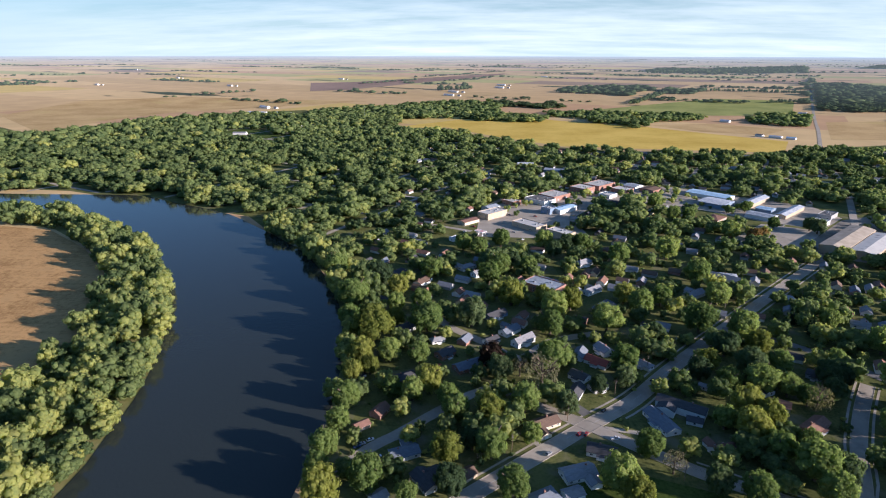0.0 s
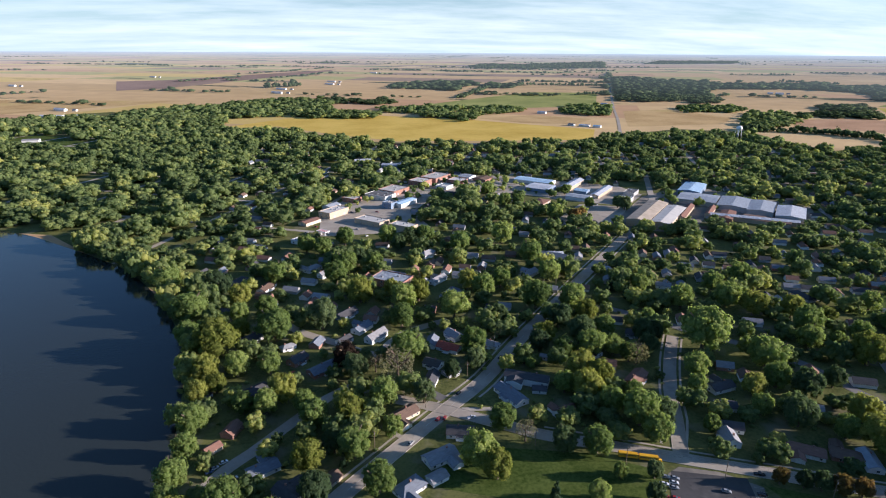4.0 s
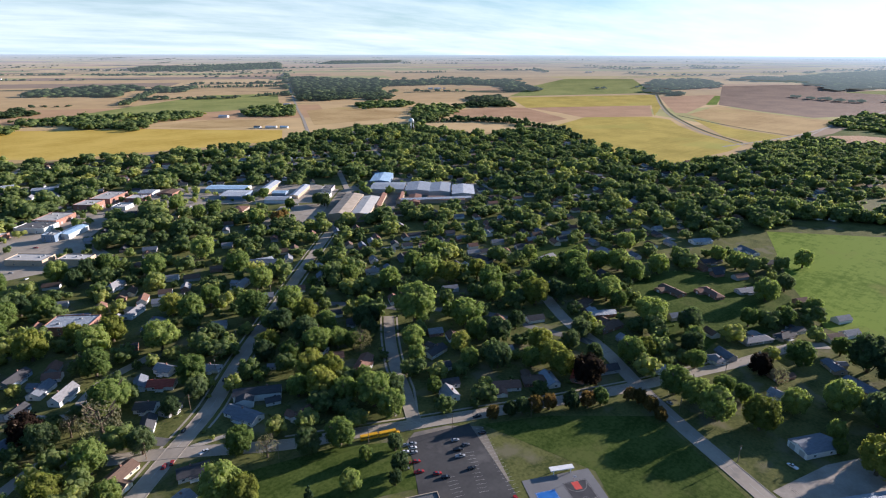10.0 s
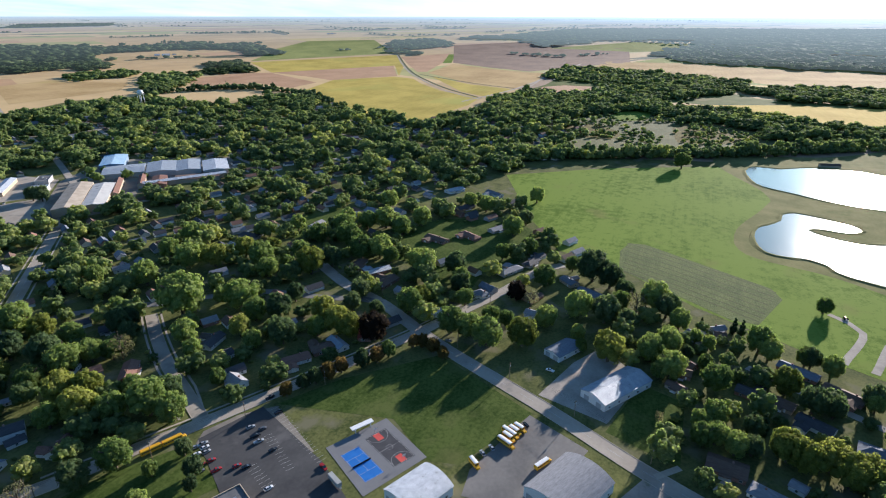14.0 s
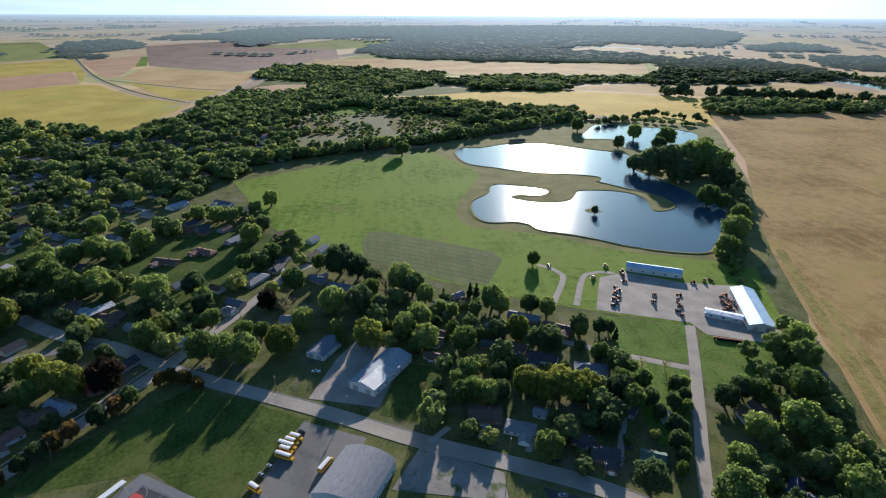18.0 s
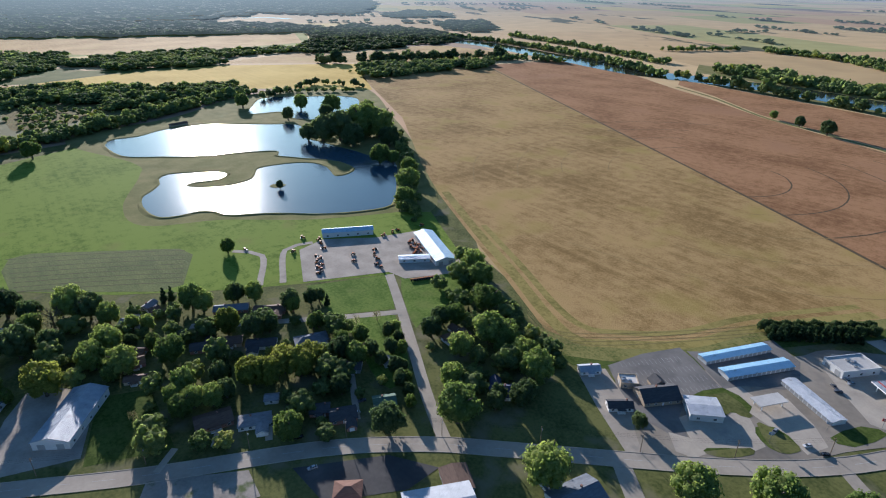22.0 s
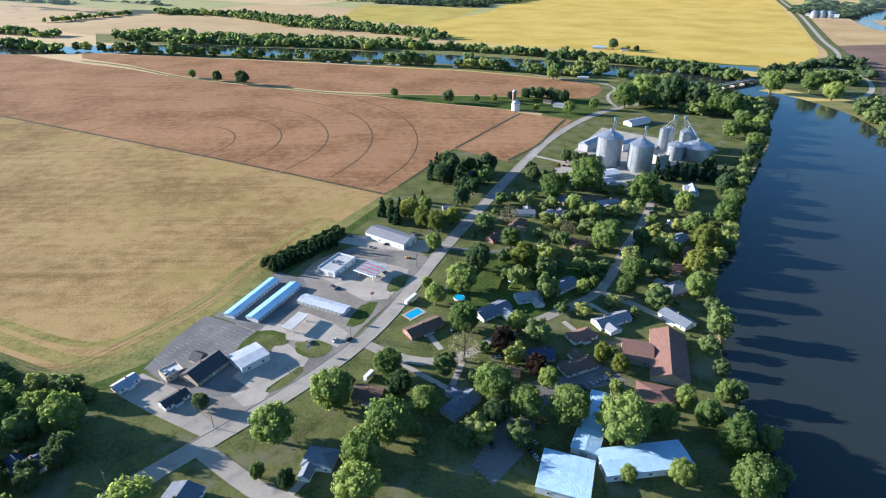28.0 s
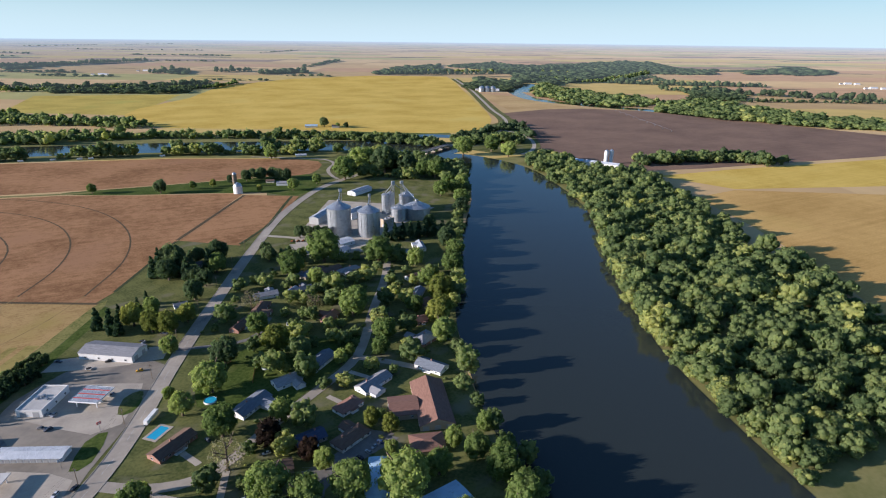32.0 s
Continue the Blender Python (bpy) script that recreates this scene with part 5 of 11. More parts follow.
def grain_bin(x, y, r, h, cone, label, vents=8):
    ob = thing("grain_bin", pose(x, y, 0.15), label, "grain bin", "grain bins")
    HOUSE_SPOTS.append((x, y, r + 2))
    bm = bmesh.new()
    n = 40
    k = int(h / 1.1)
    last = None
    for i in range(k + 1):
        q = r * (1.0 if i % 2 else 1.004)
        ring = [bm.verts.new((q * math.cos(6.28319 * j / n), q * math.sin(6.28319 * j / n), i * h / k)) for j in range(n)]
        for j in range(n if last else 0):
            bm.faces.new((last[j], last[(j + 1) % n], ring[(j + 1) % n], ring[j]))
        last = ring
    part("wall", bm, "bin_metal", ob, smooth=False)
    bm = bmesh.new()
    tube(bm, 0, 0, h, h + cone, r * 1.03, r * 0.09, n, True)
    part("roof", bm, "bin_metal", ob)
    for i in range(vents):
        a = 2 * math.pi * i / vents
        bm = bmesh.new()
        tube(bm, r * 0.55 * math.cos(a), r * 0.55 * math.sin(a), h + cone * 0.4, h + cone * 0.4 + 1.5, 0.45, 0.45, 8)
        part("roof_vent", bm, "steel", ob)
    bm = bmesh.new()
    tube(bm, 0, 0, h + cone - 0.1, h + cone + 1.6, r * 0.12, r * 0.12, 10)
    part("cap", bm, "steel", ob)
    bm = bmesh.new()
    for i in range(12):
        a = 2 * math.pi * i / 12
        beam(bm, (r * 1.015 * math.cos(a), r * 1.015 * math.sin(a), 0), (r * 1.015 * math.cos(a), r * 1.015 * math.sin(a), h), 0.1)
    part("stiffener", bm, "steel", ob)
    bm = bmesh.new()
    beam(bm, (r + 0.4, -0.3, 0), (r + 0.4, -0.3, h), 0.05)
    beam(bm, (r + 0.4, 0.3, 0), (r + 0.4, 0.3, h), 0.05)
    for i in range(int(h)):
        beam(bm, (r + 0.4, -0.3, i + 0.5), (r + 0.4, 0.3, i + 0.5), 0.03)
    part("ladder", bm, "steel", ob)
    return ob


def lattice_tower(x, y, h, w, spouts):
    """An elevator leg: a braced tower with a head house and spouts down to the bins."""
    ob = thing("grain_elevator", pose(x, y, 0.15), "tall steel grain elevator leg with slanting spouts", "elevator tower")
    for sx in (-1, 1):
        for sy in (-1, 1):
            bm = bmesh.new()
            beam(bm, (sx * w / 2, sy * w / 2, 0), (sx * w / 2, sy * w / 2, h), 0.12)
            part("post", bm, "steel", ob)
    k = int(h / w / 2.4)
    for i in range(k):
        z0, z1 = i * h / k, (i + 1) * h / k
        for s in (-1, 1):
            for p, q in (((-w / 2, s * w / 2, z0), (w / 2, s * w / 2, z1)), ((s * w / 2, w / 2, z0), (s * w / 2, -w / 2, z1))):
                bm = bmesh.new()
                beam(bm, p, q, 0.06)
                part("brace", bm, "steel", ob)
    part("head_house", boxes((-w * 0.8, w * 0.8, -w * 0.6, w * 0.6, h - 2, h + 1.5)), "bin_metal", ob)
    for dx, dy, z in spouts:
        bm = bmesh.new()
        beam(bm, (0, 0, h - 1), (dx, dy, z), 0.38)
        part("spout", bm, "bin_metal", ob)
    return ob


def pole_line(pts, offset, spacing, h=11.0, wires=True):
    c = smooth_line(pts, 4.0)
    d = np.gradient(c, axis=0)
    d /= np.linalg.norm(d, axis=1)[:, None]
    run, last, spots = 0.0, -1e9, []
    for i in range(len(c)):
        if i:
            run += float(np.hypot(*(c[i] - c[i - 1])))
        if run - last >= spacing:
            last = run
            spots.append((c[i] + np.array([-d[i][1], d[i][0]]) * offset, math.degrees(math.atan2(d[i][1], d[i][0]))))
    for p, a in spots:
        ob = thing("utility_pole", pose(p[0], p[1], 0, 0, 0, a), "weathered wooden utility pole with a crossarm", "utility pole", "utility poles")
        for key, mk, mt in (("pole", lambda: tube(bmesh.new(), 0, 0, 0, h, 0.2, 0.14, 8), "wood_pole"), ("crossarm", lambda: boxes((-0.08, 0.08, -1.3, 1.3, h - 1.0, h - 0.84)), "wood_pole"), ("transformer", lambda: tube(bmesh.new(), 0.3, 0.1, h - 2.6, h - 1.6, 0.26, 0.26, 8), "steel")):
            o = new(key, shared((key, h), mk, mt))
            o.parent = ob
    if wires and len(spots) > 1:
        for s in (-1.2, 0.0, 1.2):
            bm, line = bmesh.new(), []
            for (p, a), (q, b) in zip(spots, spots[1:]):
                na, nb = (np.array([-math.sin(radians(t)), math.cos(radians(t))]) for t in (a, b))
                A, B = Vector((*(p + na * s), h - 0.8)), Vector((*(q + nb * s), h - 0.8))
                mid = (A + B) / 2 - Vector((0, 0, 0.7))
                line += [A, mid]
                end = B
            rings = []
            for p in line + [end]:
                rings.append([bm.verts.new(p + Vector((0, u, v))) for u, v in ((0.025, 0), (0, 0.025), (-0.025, 0), (0, -0.025))])
            for a, b in zip(rings, rings[1:]):
                for k in range(4):
                    bm.faces.new((a[k], a[(k + 1) % 4], b[(k + 1) % 4], b[k]))
            tagged(part("overhead_wire", bm, "rubber"), "black overhead wire sagging from pole to pole", "cable")


def flat_canopy(name, x, y, rot, L, W, h, roof, label, stripe=None, pumps=0):
    ob = thing(name, pose(x, y, 0.15, 0, 0, rot), label, "canopy")
    HOUSE_SPOTS.append((x, y, L * 0.5))
    part("roof", boxes((-L / 2, L / 2, -W / 2, W / 2, h, h + 0.5)), roof, ob)
    if stripe:
        for k in (-1, 0, 1):
            part("roof_stripe", boxes((-L / 2 + 0.3, L / 2 - 0.3, k * W * 0.27 - 0.5, k * W * 0.27 + 0.5, h + 0.504, h + 0.512)), stripe, ob)
        part("fascia", boxes((-L / 2 - 0.08, L / 2 + 0.08, -W / 2 - 0.08, -W / 2, h - 0.2, h + 0.6), (-L / 2 - 0.08, L / 2 + 0.08, W / 2, W / 2 + 0.08, h - 0.2, h + 0.6), (-L / 2 - 0.08, -L / 2, -W / 2, W / 2, h - 0.2, h + 0.6), (L / 2, L / 2 + 0.08, -W / 2, W / 2, h - 0.2, h + 0.6)), "trim_white", ob)
    for sx in (-1, 1):
        for sy in (-1, 1):
            part("column", boxes((sx * L * 0.36 - 0.2, sx * L * 0.36 + 0.2, sy * W * 0.34 - 0.2, sy * W * 0.34 + 0.2, 0, h)), "trim_white", ob)
    for k in range(pumps):
        u = -L * 0.25 + k * L * 0.5 / max(1, pumps - 1)
        pm = part("fuel_pump", boxes((u - 0.3, u + 0.3, -0.5, 0.5, 0.15, 1.7), (u - 0.8, u + 0.8, -1.2, 1.2, 0, 0.15)), "trim_white", ob)
        part("display", boxes((u - 0.32, u + 0.32, -0.3, 0.3, 1.1, 1.5)), "glass", pm)
    return ob


def pool(x, y, rot, L, W, round_pool=False):
    ob = thing("swimming_pool", pose(x, y, 0.05, 0, 0, rot), "round above-ground swimming pool with bright blue water" if round_pool else "rectangular swimming pool with bright blue water", "swimming pool")
    bm = bmesh.new()
    if round_pool:
        tube(bm, 0, 0, 0, 1.2, L / 2, L / 2, 24, False)
        part("wall", bm, "trim_white", ob)
        bm = bmesh.new()
        bm.faces.new([bm.verts.new((L / 2 * 0.97 * math.cos(2 * math.pi * i / 24), L / 2 * 0.97 * math.sin(2 * math.pi * i / 24), 1.05)) for i in range(24)])
    else:
        part("surround", boxes((-L / 2 - 1.5, L / 2 + 1.5, -W / 2 - 1.5, -W / 2, 0, 0.14), (-L / 2 - 1.5, L / 2 + 1.5, W / 2, W / 2 + 1.5, 0, 0.14), (-L / 2 - 1.5, -L / 2, -W / 2, W / 2, 0, 0.14), (L / 2, L / 2 + 1.5, -W / 2, W / 2, 0, 0.14)), "concrete", ob)
        box(bm, -L / 2, L / 2, -W / 2, W / 2, 0, 0.1, True)
    part("water", bm, "pool_water", ob)


def line_ring(bm, x, y, r, z, a0=0, a1=360, w=0.06, n=24):
    for i in range(n):
        a, b = (radians(a0 + (a1 - a0) * k / n) for k in (i, i + 1))
        bm.faces.new([bm.verts.new((x + q * math.cos(t), y + q * math.sin(t), z)) for t, q in ((a, r - w), (b, r - w), (b, r + w), (a, r + w))])


def line_box(bm, x0, x1, y0, y1, z):
    bm.faces.new([bm.verts.new(p) for p in ((x0, y0, z), (x1, y0, z), (x1, y1, z), (x0, y1, z))])


def tennis_court(x, y, rot, L, W):
    ob = thing("tennis_court", pose(x, y, 0.17, 0, 0, rot), "blue tennis court with white lines and a net", "tennis court")
    part("surface", boxes((-L / 2, L / 2, -W / 2, W / 2, 0, 0.012)), "paint_blue", ob)
    bm = bmesh.new()
    z, t = 0.02, 0.06
    a, b = L / 2 - 0.3, W / 2 - 0.3
    for s in (-1, 1):
        line_box(bm, -a, a, s * b - t, s * b + t, z)
        line_box(bm, s * a - t, s * a + t, -b, b, z)
        line_box(bm, s * a * 0.52 - t, s * a * 0.52 + t, -b, b, z)
    line_box(bm, -a * 0.52, a * 0.52, -t, t, z)
    part("court_marking", bm, "line_paint", ob)
    net = part("net", boxes((-0.03, 0.03, -W / 2, W / 2, 0.02, 1.0)), "rubber", ob)
    for s in (-1, 1):
        part("post", tube(bmesh.new(), 0, s * W / 2, 0, 1.1, 0.06, 0.06), "steel", net)


def ball_court(x, y, rot, L, W):
    ob = thing("basketball_court", pose(x, y, 0.17, 0, 0, rot), "black basketball court with red keys and white lines", "basketball court")
    part("surface", boxes((-L / 2, L / 2, -W / 2, W / 2, 0, 0.012)), "court_dark", ob)
    bm = bmesh.new()
    t, z = 0.06, 0.024
    for s in (-1, 1):
        line_box(bm, -L / 2 + 0.4, L / 2 - 0.4, s * (W / 2 - 0.4) - t, s * (W / 2 - 0.4) + t, z)
        line_box(bm, s * (L / 2 - 0.4) - t, s * (L / 2 - 0.4) + t, -W / 2 + 0.4, W / 2 - 0.4, z)
        line_ring(bm, s * (L / 2 - 1.6), 0, 5.8, z, 90 if s > 0 else -90, 270 if s > 0 else 90)
    line_box(bm, -t, t, -W / 2 + 0.4, W / 2 - 0.4, z)
    line_ring(bm, 0, 0, 1.8, z)
    part("court_marking", bm, "line_paint", ob)
    for s in (-1, 1):
        part("key", boxes((min(s * (L / 2 - 0.5), s * (L / 2 - 6.0)), max(s * (L / 2 - 0.5), s * (L / 2 - 6.0)), -1.9, 1.9, 0.012, 0.018)), "court_red", ob, "red painted key")
        hp = part("hoop_post", boxes((s * (L / 2 + 0.4) - 0.08, s * (L / 2 + 0.4) + 0.08, -0.08, 0.08, 0, 3.4), (min(s * (L / 2 + 0.4), s * (L / 2 - 0.6)), max(s * (L / 2 + 0.4), s * (L / 2 - 0.6)), -0.06, 0.06, 3.3, 3.42)), "steel", ob)
        part("backboard", boxes((s * (L / 2 - 0.62) - 0.03, s * (L / 2 - 0.62) + 0.03, -0.9, 0.9, 2.9, 3.95)), "trim_white", hp)


def bays(x, y, rot, n, depth=5.5, pitch=2.75, double=False):
    """Painted parking bays."""
    bm = bmesh.new()
    for k in range(n + 1):
        line_box(bm, k * pitch - 0.06, k * pitch + 0.06, -depth if double else 0, depth, 0)
    if double:
        line_box(bm, 0, n * pitch, -0.06, 0.06, 0.002)
    ob = part("bay_lines", bm, "line_paint")
    ob.matrix_world = pose(x, y, 0.162, 0, 0, rot)
    return tagged(ob, "white painted parking bay lines", "road marking", "", "structure")


def bridge(a, b, width):
    a, b = Vector((*a, 0)), Vector((*b, 0))
    L = (b - a).length
    ob = thing("road_bridge", pose(*((a + b) / 2), 0, 0, math.degrees(math.atan2(b.y - a.y, b.x - a.x))), "grey concrete road bridge over the river", "bridge")
    part("deck", boxes((-L / 2 - 8, L / 2 + 8, -width / 2, width / 2, 5.2, 5.8)), "concrete", ob)
    part("road_surface", boxes((-L / 2 - 8, L / 2 + 8, -width / 2 + 0.5, width / 2 - 0.5, 5.8, 5.83)), "old_asphalt", ob)
    for k in range(4):
        yy = -width / 2 + (k + 0.5) * width / 4
        part("girder", boxes((-L / 2 - 6, L / 2 + 6, yy - 0.3, yy + 0.3, 3.9, 5.2)), "concrete", ob)
    for s in (-1, 1):
        part("parapet", boxes((-L / 2 - 8, L / 2 + 8, s * (width / 2 - 0.2) - 0.18, s * (width / 2 - 0.2) + 0.18, 5.8, 6.8)), "concrete", ob)
        part("abutment", boxes((s * (L / 2 + 6) - 4, s * (L / 2 + 6) + 4, -width / 2, width / 2, 0, 5.2)), "concrete", ob)
    for k in range(3):
        xx = -L / 4 + k * L / 4
        part("pier", boxes((xx - 0.8, xx + 0.8, -width / 2 + 0.8, width / 2 - 0.8, 0, 3.5), (xx - 1.1, xx + 1.1, -width / 2 + 0.3, width / 2 - 0.3, 3.3, 3.9)), "concrete", ob)
    return ob


def water_tower(x, y, h, r):
    ob = thing("water_tower", pose(x, y, 0), "white water tower on steel legs above the trees", "water tower")
    bm = bmesh.new()
    bmesh.ops.create_uvsphere(bm, u_segments=20, v_segments=12, radius=r)
    bmesh.ops.scale(bm, vec=(1, 1, 0.85), verts=bm.verts[:])
    bmesh.ops.translate(bm, vec=(0, 0, h), verts=bm.verts[:])
    part("tank", bm, "trim_white", ob, smooth=True)
    for k in range(5):
        a = 2 * math.pi * k / 5
        bm = bmesh.new()
        beam(bm, (r * 1.2 * math.cos(a), r * 1.2 * math.sin(a), 0), (r * 0.85 * math.cos(a), r * 0.85 * math.sin(a), h), 0.25)
        part("leg", bm, "trim_white", ob)
    part("riser", tube(bmesh.new(), 0, 0, 0, h, 0.8, 0.8, 10), "trim_white", ob)


def centre_pivot(a, b):
    """An irrigation machine: a long pipe carried by wheeled towers."""
    n, L = 8, math.dist(a, b)
    ob = thing("centre_pivot", pose(a[0], a[1], 0, 0, 0, math.degrees(math.atan2(b[1] - a[1], b[0] - a[0]))), "long galvanised centre-pivot irrigation machine standing in a ploughed field", "irrigation machine")
    bm = bmesh.new()
    for k in range(n):
        p, q, mid = (L * k / n, 0, 4.2), (L * (k + 1) / n, 0, 4.2), (L * (k + 0.5) / n, 0, 4.9)
        beam(bm, p, mid, 0.13)
        beam(bm, mid, q, 0.13)
    part("pipe", bm, "steel", ob)
    for k in range(n + 1):
        bm, x = bmesh.new(), L * k / n
        for sy in (-1, 1):
            beam(bm, (x, sy * 2.0, 0.6), (x, 0, 4.2), 0.16)
        beam(bm, (x, -2.0, 0.7), (x, 2.0, 0.7), 0.16)
        tower = part("tower", bm, "steel", ob)
        for sy in (-1, 1):
            put_wheel(tower, x, sy * 2.2, 0.7, 0.4, False)


def silo(x, y, r, h, label, dome=True, material="wall_white"):
    ob = thing("silo", pose(x, y, 0), label, "silo", "farm silos")
    part("wall", tube(bmesh.new(), 0, 0, 0, h, r, r, 20), material, ob)
    bm = bmesh.new()
    tube(bm, 0, 0, h, h + r * 0.5, r * 1.02, r * 0.7, 20, False)
    tube(bm, 0, 0, h + r * 0.5, h + r * 0.8, r * 0.7, r * 0.15, 20)
    part("dome", bm, "bin_metal", ob)
    bm = bmesh.new()
    for k in range(int(h / 2)):
        tube(bm, 0, 0, k * 2 + 0.6, k * 2 + 0.72, r * 1.012, r * 1.012, 20, True)
    part("hoops", bm, "steel", ob)


def radio_mast(x, y, h):
    ob = thing("radio_mast", pose(x, y, 0.05), "slender steel lattice radio mast above the trees", "mast")
    feet = [(0.6 * math.cos(a), 0.6 * math.sin(a)) for a in (0.5, 2.6, 4.7)]
    for u, v in feet:
        bm = bmesh.new()
        beam(bm, (u, v, 0), (u * 0.4, v * 0.4, h), 0.07)
        part("leg", bm, "steel", ob)
    n = int(h / 4)
    for k in range(n):
        (u, v), (p, q) = feet[k % 3], feet[(k + 1) % 3]
        a, b = 1 - 0.6 * k / n, 1 - 0.6 * (k + 1) / n
        bm = bmesh.new()
        beam(bm, (u * a, v * a, k * h / n), (p * b, q * b, (k + 1) * h / n), 0.04)
        part("brace", bm, "steel", ob)
    bm = bmesh.new()
    tube(bm, 0, 0, h - 0.2, h + 4, 0.06, 0.04, 6)
    part("antenna", bm, "steel", ob)


def trampoline(x, y, r=2.1):
    ob = thing("trampoline", pose(x, y, 0.06), "round garden trampoline with a dark mat and pale rim", "trampoline")
    bm = bmesh.new()
    tube(bm, 0, 0, 0.86, 0.9, r - 0.25, r - 0.25, 20)
    part("mat", bm, "rubber", ob)
    bm = bmesh.new()
    bmesh.ops.create_circle(bm, segments=20, radius=r, cap_ends=False)
    ring = list(bm.edges)
    ext = bmesh.ops.extrude_edge_only(bm, edges=ring)["geom"]
    for v in ext:
        if isinstance(v, bmesh.types.BMVert):
            v.co.x *= 1 - 0.25 / r
            v.co.y *= 1 - 0.25 / r
            v.co.z += 0.02
    bmesh.ops.translate(bm, verts=bm.verts[:], vec=(0, 0, 0.9))
    part("rim", bm, "trim_white", ob)
    for k in range(6):
        bm = bmesh.new()
        tube(bm, (r - 0.1) * math.cos(k * 1.047), (r - 0.1) * math.sin(k * 1.047), 0, 0.9, 0.03, 0.03, 6)
        part("leg", bm, "steel", ob)


def board_fence(pts, label, material="wood_fence", h=1.8):
    """A fence of upright boards on posts, from corner to corner."""
    ob = thing("fence", pose(*pts[0], 0.05), label, "fence")
    o = Vector((*pts[0], 0))
    for a, b in zip(pts, pts[1:]):
        d = Vector((b[0] - a[0], b[1] - a[1], 0))
        n = max(1, round(d.length / 2.4))
        turn = math.degrees(math.atan2(d.y, d.x))
        for k in range(n):
            p = Vector((*a, 0)) + d * ((k + 0.5) / n) - o
            w = d.length / n
            for nm, make in (("panel", lambda: boxes((-w / 2 + 0.06, w / 2 - 0.06, -0.02, 0.02, 0.08, h))), ("post", lambda: boxes((-w / 2 - 0.05, -w / 2 + 0.05, -0.05, 0.05, 0, h + 0.1)))):
                q = part(nm, make(), material, ob)
                q.matrix_basis = pose(p.x, p.y, 0, 0, 0, turn)


def pole_sign(x, y, rot, colour, h=6.0):
    ob = thing("pole_sign", pose(x, y, 0.15, 0, 0, rot), "roadside sign board on a steel pole", "sign")
    bm = bmesh.new()
    tube(bm, 0, 0, 0, h, 0.12, 0.12, 8)
    part("pole", bm, "steel", ob)
    board = part("board", boxes((-0.12, 0.12, -1.2, 1.2, h - 1.6, h)), colour, ob)
    for s in (-0.13, 0.13):
        for k in range(2):
            part("lettering", boxes((s - 0.01, s + 0.01, -0.9, 0.9 - 0.5 * k, h - 0.7 - 0.55 * k, h - 0.45 - 0.55 * k)), "trim_white", board)


def far_house(x, y, rot, L, W, h, rise, wall, roof):
    ob = thing("house", pose(x, y, 0, 0, 0, rot), f"{WORDS[wall]} house with a {WORDS.get(roof, roof)} roof half hidden by trees", "house", "houses of the town")
    HOUSE_SPOTS.append((x, y, max(L, W) * 0.85))
    key = ("far", round(L), round(W), wall)
    o = new("wall", shared(key + ("w",), lambda: walls(round(L), round(W), h, rise), "wall_" + wall))
    o.parent = ob

    def rf():
        bm = bmesh.new()
        gable_roof(bm, round(L), round(W), h, rise)
        return bm
    o = new("roof", shared(key + (roof,), rf, "roof_" + roof))
    o.parent = ob
    if math.hypot(x, y) < 430:
        put_window(ob, L * 0.25, -round(W) / 2 - 0.02, h * 0.55, 0, 1.3, 1.2)


def far_houses(rows):
    """The small houses at the far side of town, too far to tell apart, in one piece."""
    bm = bmesh.new()
    names = []
    for x, y, rot, L, wall, roof in rows:
        for nm, make in (("wall_" + wall, lambda b: box(b, -L / 2, L / 2, -4, 4, 0, 3.0)), ("roof_" + roof, lambda b: gable_roof(b, L, 8, 3.0, 2.6))):
            if nm not in names:
                names.append(nm)
            old = len(bm.verts)
            nf = len(bm.faces)
            make(bm)
            bm.verts.ensure_lookup_table()
            bm.faces.ensure_lookup_table()
            m = pose(x, y, 0, 0, 0, rot)
            for v in bm.verts[old:]:
                v.co = m @ v.co
            for f in bm.faces[nf:]:
                f.material_index = names.index(nm)
        HOUSE_SPOTS.append((x, y, 9.0))
    me = bpy.data.meshes.new("far_houses")
    bm.to_mesh(me)
    bm.free()
    for nm in names:
        me.materials.append(MATS[nm])
    tagged(new("far_houses", me), "small pale houses among the far street trees", "houses", "", "stuff")


def far_barn(x, y):
    """A farmstead far out on the plain."""
    p = warp(x, y, 0.0)
    d = math.hypot(x, y)
    k = 1.0 if d <= NEAR else math.hypot(p[0], p[1]) / d
    ob = thing("farmstead", Matrix.LocRotScale(p, Euler((0, 0, radians(-28))), (k, k, k)), "distant white farm buildings on the open plain", "farm")
    for i, (u, v, L, W, h) in enumerate(((0, 0, 36, 16, 6), (45, 12, 16, 10, 4), (-38, 20, 26, 12, 5))):
        o = part("barn_wall", walls(L, W, h, 4), "wall_white", ob)
        o.location = (u, v, 0)
        bm = bmesh.new()
        gable_roof(bm, L, W, h, 4)
        part("barn_roof", bm, "roof_tinwhite" if i != 1 else "roof_grey", o)




# ---- the place ----

# fields
patch("soy_field_near", [(1285, -719), (1296, -1134), (358, -667), (54, -510), (82, -442), (123, -364), (143, -303), (178, -258), (194, -242), (228, -255), (293, -282), (373, -313), (476, -355), (584, -407), (826, -538)], 0.1, "soy_field", "large tan and yellow soybean field ripening beside the lake", "ground", smooth=False)
patch("corn_field_near", [(1284, -1128), (1244, -1503), (734, -1207), (616, -1152), (472, -1060), (378, -1020), (286, -981), (197, -942), (113, -921), (74, -905), (11, -876), (-50, -855), (-109, -833), (-110, -824), (-14, -650), (43, -530), (56, -513), (353, -663)], 0.1, "corn_field", "large red-brown corn field ready for harvest", "ground", smooth=False)
